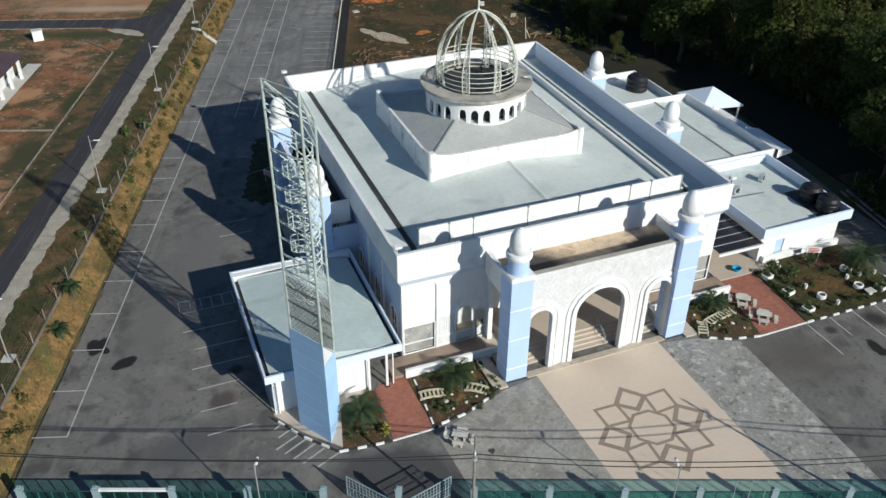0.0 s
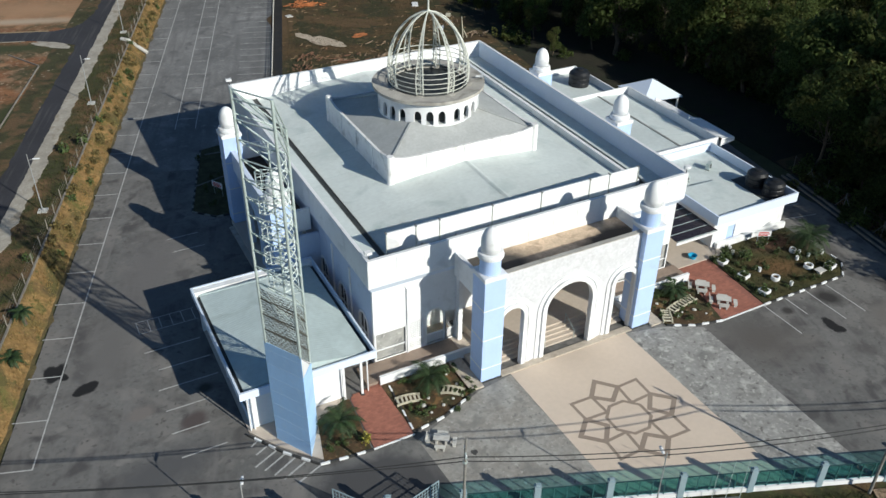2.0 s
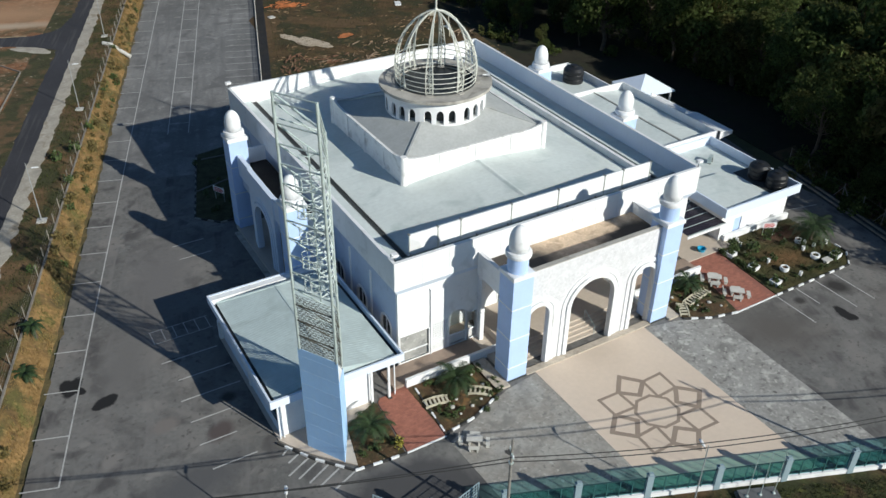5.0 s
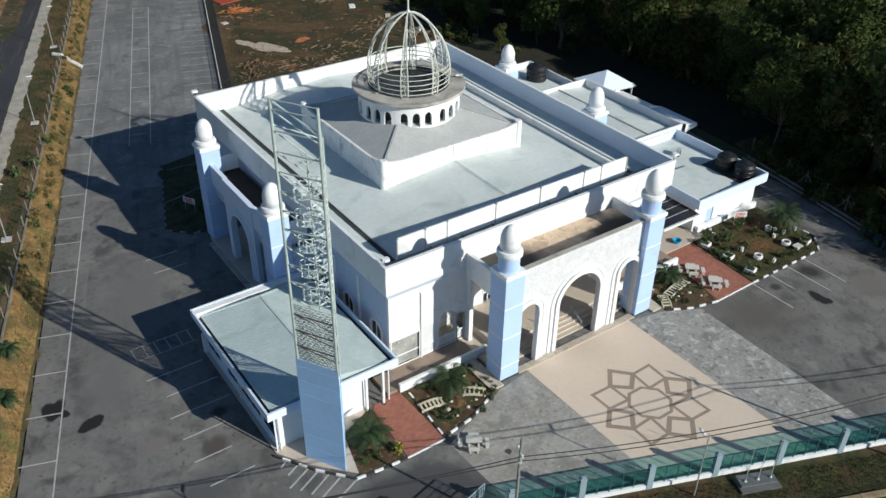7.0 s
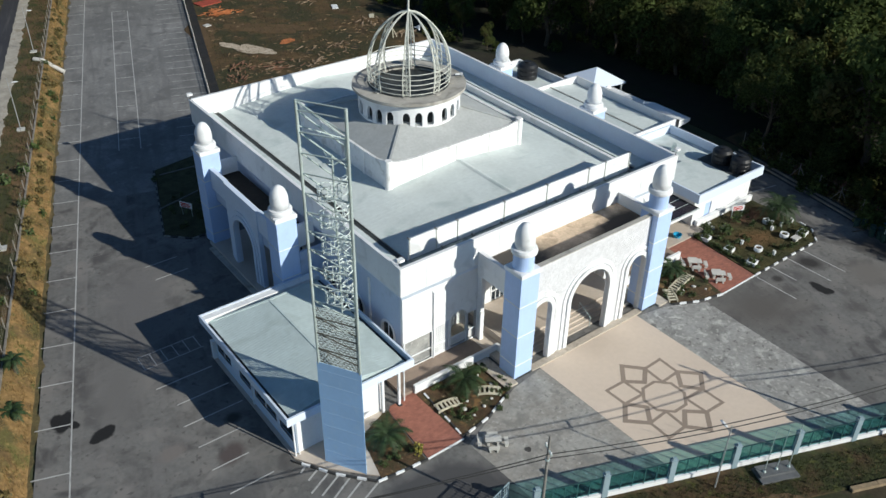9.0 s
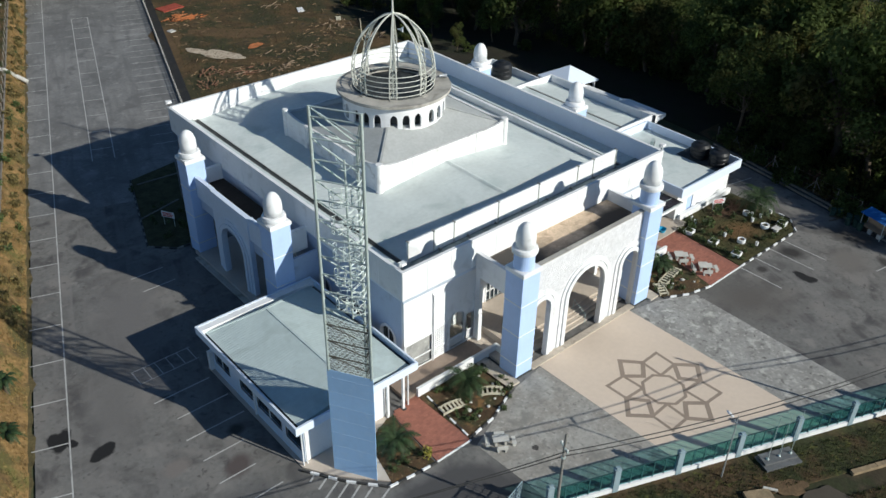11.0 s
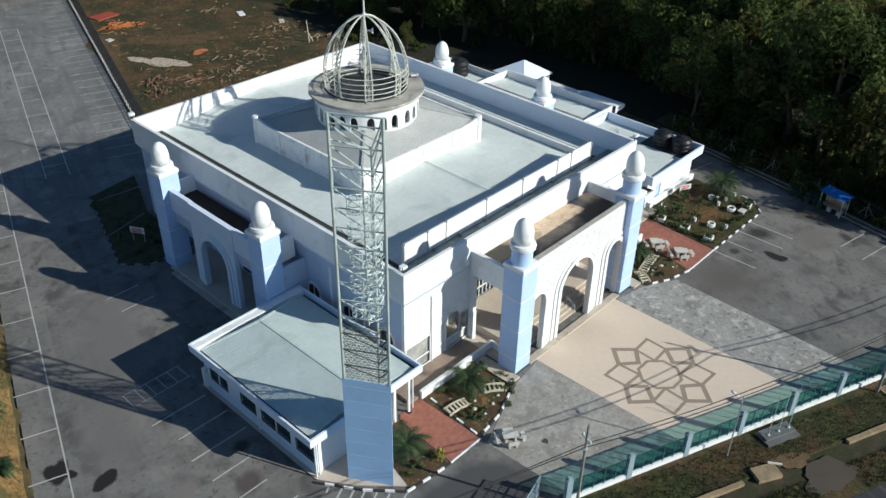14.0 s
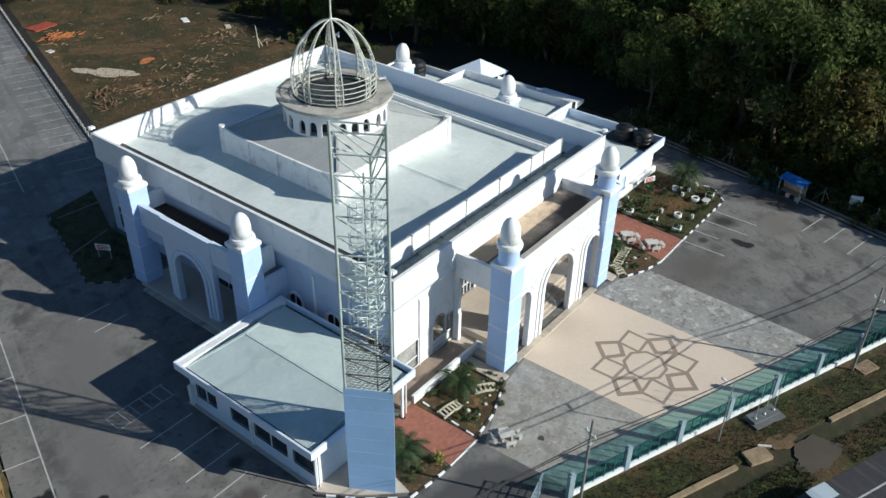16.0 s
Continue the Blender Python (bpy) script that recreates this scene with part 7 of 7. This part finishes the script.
g = Geo().add([(5.0, -7, 2.9), (5.0, 7, 2.9), (-7, 7, 2.9), (-7, -7, 2.9), (-1, -3, 5.2), (-1, 3, 5.2)], [(0, 1, 5, 4), (1, 2, 5), (2, 3, 4, 5), (3, 0, 4), (3, 2, 1, 0)])
part("roof", g, TERRACOTTA, house, "dark purple tiled hip roof")
for y in (-5, -1.6, 1.8, 5.2):
    part("column", Geo().box(4.4, y - 0.18, 0, 4.76, y + 0.18, 2.9), WHITE, house)
part("terrace", Geo().box(3.4, -7.5, -0.05, 5.3, 10.6, 0.08), STONE, house)
t = thing("meter_box", "small white concrete meter box by the side road", "meter box", (-26.7, 85.5, 1.72), 10)
part("cabinet", Geo().box(-0.7, -0.4, 0, 0.7, 0.4, 1.5), WHITE, t)
part("lid", Geo().box(-0.8, -0.5, 1.5, 0.8, 0.5, 1.6), STONE, t)

# ---------------------------------------------------------------- back fence and dirt lot
bf = tagged(new("back_fence"), "low rail fence with pale posts on a dark kerb", "fence")
part("wall", strip(cp(46, 16.05), cp(125, 16.05), 0.3, 0.18, 0), GUTTER, bf, "dark low kerb wall")
me = Geo().box(-0.06, -0.06, 0, 0.06, 0.06, 0.85).mesh("post", STONE)
for k in range(66):
    part("post", me, None, bf).matrix_local = pose(*cp(46.5 + 1.2 * k, 16.05), 0)
for z in (0.45, 0.75):
    a, b = cp(46.5, 16.05), cp(125, 16.05)
    part("rail", Geo().tube((*a, z), (*b, z), 0.03, 5), BLACK, bf)
# a flat strip whose black stands for the shade in a deep drain
DRAINSHADE = mat("shade_black_drain", (0.022, 0.021, 0.02), 0.7, 0.3, 1.2, 0.2, 0.2, other=(0.035, 0.03, 0.022), mix=0.3)
solid("drain_strip", strip(cp(44, 16.85), cp(125, 16.85), 1.25, 0.024, -0.1), DRAINSHADE, "flat black strip for the shaded drain behind the fence", "drain", kind="structure")

r = random.Random(12)


def plank_pile(x, y, n, spread, label, material, turn=0.0):
    t = thing("plank_pile", label, "timber", (x, y, 0), group="timber piles")
    for k in range(n):
        L = r.uniform(0.5, 1.6)
        a = turn + r.gauss(0, 0.5)
        ox, oy, z = r.gauss(0, spread), r.gauss(0, spread * 0.6), 0.02 + 0.06 * (k % 5)
        d = Vector((math.cos(a), math.sin(a), 0)) * L / 2
        p = Vector((ox, oy, z + 0.05))
        part("plank", Geo().beam(p - d, p + d + Vector((0, 0, r.uniform(-0.02, 0.15))), r.uniform(0.08, 0.16), 0.05), material, t)


RUST = mat("reddish_timber", (0.22, 0.115, 0.07), 0.85, 0.25, 0.5, 0.1, 0.1)
plank_pile(27.0, 91.0, 70, 1.25, "heap of orange-brown planks on the dirt", ORANGE, 0.2)
plank_pile(19.6, 67.3, 18, 1.5, "scattered heap of broken brown planks", RUST, 0.7)
plank_pile(23.6, 64.2, 16, 1.3, "scattered heap of broken brown planks", RUST, -0.3)
plank_pile(28.5, 62.5, 16, 2.4, "scattered weathered timber offcuts", WOOD, 0.3)
plank_pile(34.0, 66.5, 9, 1.8, "scattered weathered timber offcuts", WOOD, 1.0)
plank_pile(46.0, 65.3, 9, 1.0, "small stack of pale timber", WOOD, 0.4)
plank_pile(41.5, 88.0, 9, 1.6, "scattered weathered timber offcuts", WOOD, 0.1)
plank_pile(44.5, 73.0, 10, 1.6, "scattered weathered timber offcuts", WOOD, 0.9)
plank_pile(17.0, 63.5, 14, 1.2, "scattered heap of broken brown planks", RUST, 1.2)
SANDY = mat("pale_cement_spill", (0.50, 0.42, 0.32), 0.9, 0.2, 0.8, 0.2, 0.1, stain=(0.16, 0.11, 0.07), stain_size=0.8, stain_amount=0.5)
blot(23.8, 72.6, 3.4, 1.5, -58, 51, SANDY, "cement_slab", "pale spilled cement slab on the dirt", 0.05)
blot(21.6, 76.5, 1.7, 0.9, -60, 52, SANDY, "cement_slab", "pale spilled cement slab on the dirt", 0.04)
blot(29.6, 73.0, 1.4, 0.8, 20, 53, ORANGE, "orange_earth", "patch of orange earth on the dirt", 0.05)
blot(30.0, 80.0, 7.0, 2.0, -40, 54, mat("ochre_soil", (0.105, 0.066, 0.03), 0.95, 0.2, 2.0, 0.2, 0.3), "worn_track", "worn ochre track across the dirt", 0.012)
blot(20.5, 84.0, 2.2, 6.0, -18, 55, bpy.data.materials["ochre_soil"], "worn_track", "worn ochre track along the fence", 0.013)
DULLRED = mat("faded_red_sheet", (0.33, 0.065, 0.04), 0.8, 0.2, 0.6, 0.1, 0.1)
for x, y, w, l, m, lab in ((27.6, 97.5, 4.0, 2.6, DULLRED, "faded red sheet lying on the dirt"), (44.3, 83.2, 1.0, 2.0, WHITE, "white board lying on the dirt"), (46.8, 75.6, 0.8, 1.6, WOODPALE, "pale board lying on the dirt"), (22.6, 86.6, 1.0, 1.0, STONE, "pale concrete block on the dirt")):
    g = Geo().box(-w / 2, -l / 2, -0.02, w / 2, l / 2, 0.14).moved(pose(x, y, 0.0, 0, 0, r.uniform(-40, 40)))
    solid("lying_board", g, m, lab, "board", group="lying boards")
t = thing("leaning_post", "pale bare post standing in the dirt lot", "post", (43.8, 64.9, 0))
part("post", Geo().tube((0, 0, 0), (-0.3, 0, 3.4), 0.09, 7, 0.06), WOODPALE, t)
part("prop", Geo().tube((0.7, 0, 0), (0, 0, 1.4), 0.06, 6), WOODPALE, t)


def on_dirt(r):
    s, d = r.uniform(48, 112), r.uniform(18.2, 44)
    return (*cp(s, d), -0.03)


rubble = Geo()
for k in range(460):  # small litter over the dirt lot
    if k < 180:
        x, y = r.uniform(14, 53), r.uniform(46, 104)
    else:
        cx, cy = ((22, 66), (28, 62), (34, 66), (24, 90), (44, 72))[k % 5]
        x, y = r.gauss(cx, 2.6), r.gauss(cy, 2.2)
    a, w, l = r.uniform(0, 180), r.uniform(0.03, 0.1), r.uniform(0.1, 0.55)
    if (x + 24.0) * 0.9485 - (y - 5.7) * 0.3167 < 18.5 or y < 46 or x > 54:
        continue
    piece = Geo().box(-l, -w, 0, l, w, r.uniform(0.03, 0.1)).moved(pose(x, y, -0.02, r.uniform(-5, 5), r.uniform(-5, 5), a))
    rubble.add(piece.v, piece.f)
solid("rubble", rubble, mat("mixed_litter", (0.19, 0.13, 0.075), 0.9, 0.2, 0.6, 0.1, 0.0, island=0.8), "scattered timber bits and litter on the dirt", "litter", kind="stuff")
tufts("dirt_weeds", "weeds and litter on the dirt lot", 9000, 9, on_dirt, 0.25, mat("weed_blades", (0.07, 0.055, 0.025), 0.9, 0.2, 1.5, 0.3, 0.0, island=0.5, other=(0.05, 0.06, 0.02), mix=0.5))

# ---------------------------------------------------------------- right boundary
RB = [Vector((54.6, 9.0)), Vector((53.7, 3.2)), Vector((51.7, -8.1)), Vector((50.1, -15.0)), Vector((48.4, -22.5)), Vector((46.8, -30.0))]
bd = tagged(new("boundary_drain"), "concrete drain edge with dark rails along the woods", "drain", kind="structure")
for a, b in zip(RB, RB[1:]):
    n = Vector((-(b - a).y, (b - a).x)).normalized()
    for o, w, h, m in ((0.0, 0.2, 0.16, WEATHERED), (0.75, 0.2, 0.2, WEATHERED), (0.38, 0.5, 0.015, GUTTER), (-0.3, 0.3, 0.012, GUTTER), (1.2, 0.5, 0.012, GUTTER)):
        part("drain_edge" if m is WEATHERED else "drain_channel", strip(a + n * o, b + n * o, w, h, 0.001), m, bd)
ragged("woods_verge", -33, 12, 1.2, 5.0, 0.0, mat("brown_woods_verge", (0.075, 0.05, 0.026), 0.95, 0.35, 1.5, 0.25, 0.5, other=(0.04, 0.042, 0.015), mix=0.45), "brown weedy strip before the woods", "verge", 0.1, 1.2, 0.6, 0.03, 5.0, lambda s, d: (53.0 + 0.215 * s + d, float(s)))
wf = tagged(new("boundary_fence"), "thin fence posts with slanted props along the woods", "fence")
for k in range(12):
    p = RB[0].lerp(RB[4], k / 11) + Vector((2.0, 0.3))
    ps = part("post", Geo().tube((p.x, p.y, -0.1), (p.x, p.y, 1.9), 0.05, 6), WEATHERED, wf)
    if k % 2:
        part("prop", Geo().tube((p.x + 0.2, p.y - 1.0, -0.1), (p.x, p.y, 1.5), 0.045, 5).tube((p.x - 0.1, p.y + 1.0, -0.1), (p.x, p.y, 1.5), 0.04, 5), WEATHERED, ps)
a, b = RB[0] + Vector((2.0, 0.3)), RB[4] + Vector((2.0, 0.3))
for z in (0.6, 1.2, 1.8):
    part("wire", Geo().tube((a.x, a.y, z), (b.x, b.y, z), 0.008, 4), WEATHERED, wf)
ROOFBLUE = mat("blue_roof_sheet", (0.03, 0.14, 0.42), 0.7, 0.1, 1.0, 0.2, 0.0, spec=0.15)
t = thing("shelter", "small open shelter with blue corrugated roof", "shelter", (50.4, -13.4, 0.0), -14)
t.scale = (0.8, 0.85, 0.95)
for x in (-0.7, 0.7):
    for y in (-1.5, 1.5):
        part("post", Geo().tube((x, y, 0), (x, y, 2.2), 0.05, 6), STEEL, t)
g = Geo()
for k in range(25):
    g.v += [(-1.0, -1.8 + k * 0.15, 2.15 + 0.05 * (k % 2)), (1.0, -1.8 + k * 0.15, 2.4 + 0.05 * (k % 2))]
g.f += [(2 * k, 2 * k + 1, 2 * k + 3, 2 * k + 2) for k in range(24)]
part("roof", g, ROOFBLUE, t, "blue corrugated roof sheet")
part("shelf", Geo().box(-0.6, -1.4, 0.7, 0.6, 1.4, 0.76), WOOD, t)
part("back_panel", Geo().box(0.6, -1.4, 0.3, 0.66, 1.4, 1.5), WOOD, t)
for k in range(4):
    part("crate", Geo().box(-0.4, -1.3 + 0.65 * k, 0.0, 0.3, -0.8 + 0.65 * k, 0.5), BLACK if k % 2 else STONE, t)
t = thing("scrap_heap", "dark heap of scrap and cut branches by the drain", "heap", (50.8, -9.9, 0))
for k in range(10):
    a = r.uniform(0, 6.28)
    p = Vector((r.uniform(-0.7, 0.7), r.uniform(-1.4, 1.4), 0.05 + 0.1 * (k % 4)))
    d = Vector((math.cos(a), math.sin(a), r.uniform(-0.03, 0.3))) * 0.8
    part("branch", Geo().tube(p - d * 0.3 + Vector((0, 0, 0.05)), p + d, 0.06, 5), BARK, t)
part("leaves", SHRUBS[0], None, t).matrix_local = pose(0, 0.4, 0)


DRUMGREEN = mat("dark_green_drum", (0.02, 0.05, 0.04), 0.6, 0.2, 0.5, 0.1, 0.0)


def drum(x, y, turn):
    d = thing("oil_drum", "dark green steel drum standing by the drain", "drum", (x, y, 0), turn, group="dark drums")
    part("body", Geo().lathe([(0.29, 0), (0.3, 0.03), (0.28, 0.06), (0.28, 0.29), (0.3, 0.31), (0.28, 0.33), (0.28, 0.57), (0.3, 0.59), (0.28, 0.61), (0.28, 0.84), (0.3, 0.88)], 16), DRUMGREEN, d)
    part("lid", Geo().lathe([(0.28, 0.85), (0.26, 0.862)], 16), STEEL if turn % 2 else DRUMGREEN, d)


for k, (x, y) in enumerate(((50.3, -10.8), (50.9, -10.5), (50.5, -11.5), (51.1, -11.2), (50.7, -8.9), (51.2, -9.4), (50.2, -12.1))):
    drum(x, y, 40 * k + k % 2)
BROWNLEAF = mat("withered_leaf", (0.11, 0.065, 0.035), 0.8, 0.2, 1.0, 0.2, 0.0, island=0.4)
WITHERED = [shrub_mesh(60 + k, 0.9, 1.3, 190, 0.2, BROWNLEAF) for k in range(2)]
for k, (x, y, q) in enumerate(((55.4, -4.5, 1.5), (55.8, -3.4, 1.2), (54.6, -8.4, 0.9), (53.9, -12.5, 0.8), (56.4, 1.5, 1.0), (53.0, -17.0, 1.0), (54.4, -10.2, 0.7))):
    t = thing("withered_bush", "withered brown bush at the edge of the woods", "bush", (x, y, 0.0), 70 * k, group="withered bushes")
    t.scale = (q,) * 3
    part("stem", STEM, None, t)
    part("leaves", WITHERED[k % 2], None, t)
tufts("woods_weeds", "brown and green weeds along the boundary drain", 2600, 14, lambda r: (lambda v: (53.2 + 0.215 * v + r.uniform(1.3, 4.5), v, -0.02))(r.uniform(-30, 10)), 0.35, TUFTDRY)
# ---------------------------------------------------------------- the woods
# the floor's near-black colour includes the shade under the trees
sheet("woods_floor", [(46.5, 44), (57.5, 32), (56.2, 9.0), (53.8, -8.0), (51.0, -22.0), (48.0, -36.0), (48, -90), (190, -90), (190, 170), (62, 170), (60, 118), (46.5, 94), (51.5, 84), (49.5, 72), (48.2, 62), (47.2, 52)], -0.015, mat("shade_dark_litter", (0.02, 0.018, 0.010), 0.95, 0.3, 2.0, 0.3, 0.4, other=(0.016, 0.02, 0.007), mix=0.4), "leaf litter under the woods, coloured dark for the trees' shade", "ground", 0.06)


def tree_meshes(seed, height, spread):
    r = random.Random(seed)
    trunk = Geo()
    pts = [Vector((0, 0, 0))]
    for k in range(5):
        pts.append(pts[-1] + Vector((r.gauss(0, 0.25), r.gauss(0, 0.25), height * 0.15)))
    for k in range(5):
        trunk.tube(pts[k], pts[k + 1], 0.26 * (1 - k * 0.14), 7, 0.26 * (1 - (k + 1) * 0.14))
    crown = Geo()
    lobes = []
    for k in range(20):
        a, u = k * 2.4 + r.uniform(-0.4, 0.4), r.random()
        q = spread * (0.2 + 0.75 * math.sqrt(r.random())) * (1.0 - 0.35 * u)
        c = Vector((math.cos(a) * q, math.sin(a) * q, height * (0.22 + 0.68 * u)))
        lobes.append((c, spread * r.uniform(0.22, 0.42)))
        s = pts[2 + k % 3]
        trunk.tube(s, s.lerp(c, 0.8), 0.07, 5, 0.03)
    for c, rad in lobes:
        n = int(520 * (rad / (spread * 0.4)) ** 2)
        for _ in range(n):
            d = Vector((r.gauss(0, 1), r.gauss(0, 1), r.gauss(0.3, 1))).normalized()
            p = c + Vector((d.x, d.y, d.z * 1.2)) * rad * (0.55 + 0.55 * r.random() ** 0.6)
            out = (d + Vector((r.gauss(0, 0.38), r.gauss(0, 0.38), r.gauss(0.1, 0.38)))).normalized()
            s = out.cross(Vector((r.gauss(0, 0.5), r.gauss(0, 0.5), -1.0))).normalized()
            e = s.cross(out)  # hangs down over the lobe
            w = r.uniform(0.16, 0.42)
            crown.add([p - s * w * 0.5, p + s * w * 0.5, p + e * w * r.uniform(-1.6, 1.6)], [(0, 1, 2)])
    return trunk.mesh("trunk", BARK), crown.mesh("crown", LEAF)


TALL = (10, 12, 14, 9, 16)
kinds = [tree_meshes(100 + k, h, s) for k, (h, s) in enumerate(((10, 3.6), (12, 4.2), (14, 4.6), (9, 3.4), (16, 5.0)))]
r = random.Random(3)


def edge_x(y):
    """The woods' near edge."""
    if y < 9:
        return 55.5 + (y - 9) * 0.2
    if y < 46:
        return 57.5
    ks = ((46, 57.5), (53, 49.0), (75, 50.0), (84, 52.0), (94, 47.5), (130, 47.5))
    for (y0, x0), (y1, x1) in zip(ks, ks[1:]):
        if y <= y1:
            return x0 + (x1 - x0) * (y - y0) / (y1 - y0)
    return 47.5


def tree(x, y, k, h, where):
    """A tree of about that height."""
    t = thing("tree", "dense dark green broadleaf tree " + where, "tree", (x, y, -0.1), r.uniform(0, 360), group="trees of the woods")
    f = h / TALL[k]
    g = f * r.uniform(0.95, 1.25)
    t.scale = (g, g, f)
    part("trunk", kinds[k][0], None, t)
    part("crown", kinds[k][1], None, t)


y = -52.0
while y < 125:
    x = edge_x(y) + r.uniform(2.0, 3.5)
    while x < 108:
        gone = x - edge_x(y)
        h = min(r.uniform(5.0, 12.5), 0.5 + 1.2 * gone) if y < 6 else (r.uniform(10.0, 14.5) if gone < 17 else r.uniform(6.5, 13.0))
        if -14 < y < 12 and 8 < gone < 26:  # a tall stand that keeps the hollow in shade
            h = r.uniform(14.0, 19.0)
        if y >= 50:
            h = min(11.0, 3.5 + 0.45 * gone) * r.uniform(0.7, 1.1)
        if 9 < y < 47 and gone < 10:  # a dark open hollow behind the annex
            x += 2.0
            continue
        if 47 <= y < 92 and gone < 6 and r.random() < 0.6:
            x += 2.0
            continue
        if h < 3.6 and y < 46:
            x += 2.0
            continue
        tree(x + r.uniform(-1, 1), y + r.uniform(-1.6, 1.6), r.randrange(5), h, "at the edge of the woods" if gone < 8 else "in the woods")
        x += 3.6 + 0.28 * h + r.uniform(0, 1.6)
    y += 5.5
# the woods close the view behind the dirt lot
for k in range(34):
    x, y = -4 + k * 2.1 + r.uniform(-1, 1), 118 + r.uniform(-3, 14) - k * 0.3
    tree(x, y, r.randrange(4), r.uniform(8, 13), "behind the dirt lot")
# low dense scrub under and before the trees, joined
r = random.Random(21)
scrub = Geo()
seeds = []
for k in range(5):  # uneven thickets of several unlike tufts
    q, thicket = random.Random(300 + k), Geo()
    for j in range(7):
        tuft = clump(Geo(), q, q.randrange(50, 110), q.uniform(0.4, 0.9), q.uniform(0.7, 2.6), 0.36)
        tuft.moved(Matrix.Translation((q.gauss(0, 1.1), q.gauss(0, 1.1), 0)))
        thicket.add(tuft.v, tuft.f)
    seeds.append(thicket)
for k in range(420):
    y = -46 + 160 * r.random()
    x = edge_x(y) + 0.8 + 13 * r.random() ** 1.6
    if 8 < y < 46:
        x = max(x, 58.2)
    if 10 < y < 46:
        x += 10.0
    if 46 <= y < 92 and k % 7:
        continue
    s = r.uniform(0.45, 0.8) + 0.03 * (x - edge_x(y))
    m = pose(x, y, -0.1, 0, 0, r.uniform(0, 360)) @ Matrix.Diagonal((s, s, s * r.uniform(0.7, 1.2), 1))
    src = seeds[k % 5]
    scrub.add([m @ Vector(p) for p in src.v], src.f)
solid("undergrowth", scrub, LEAF, "dense dark undergrowth at the edge of the woods", "undergrowth", kind="stuff")
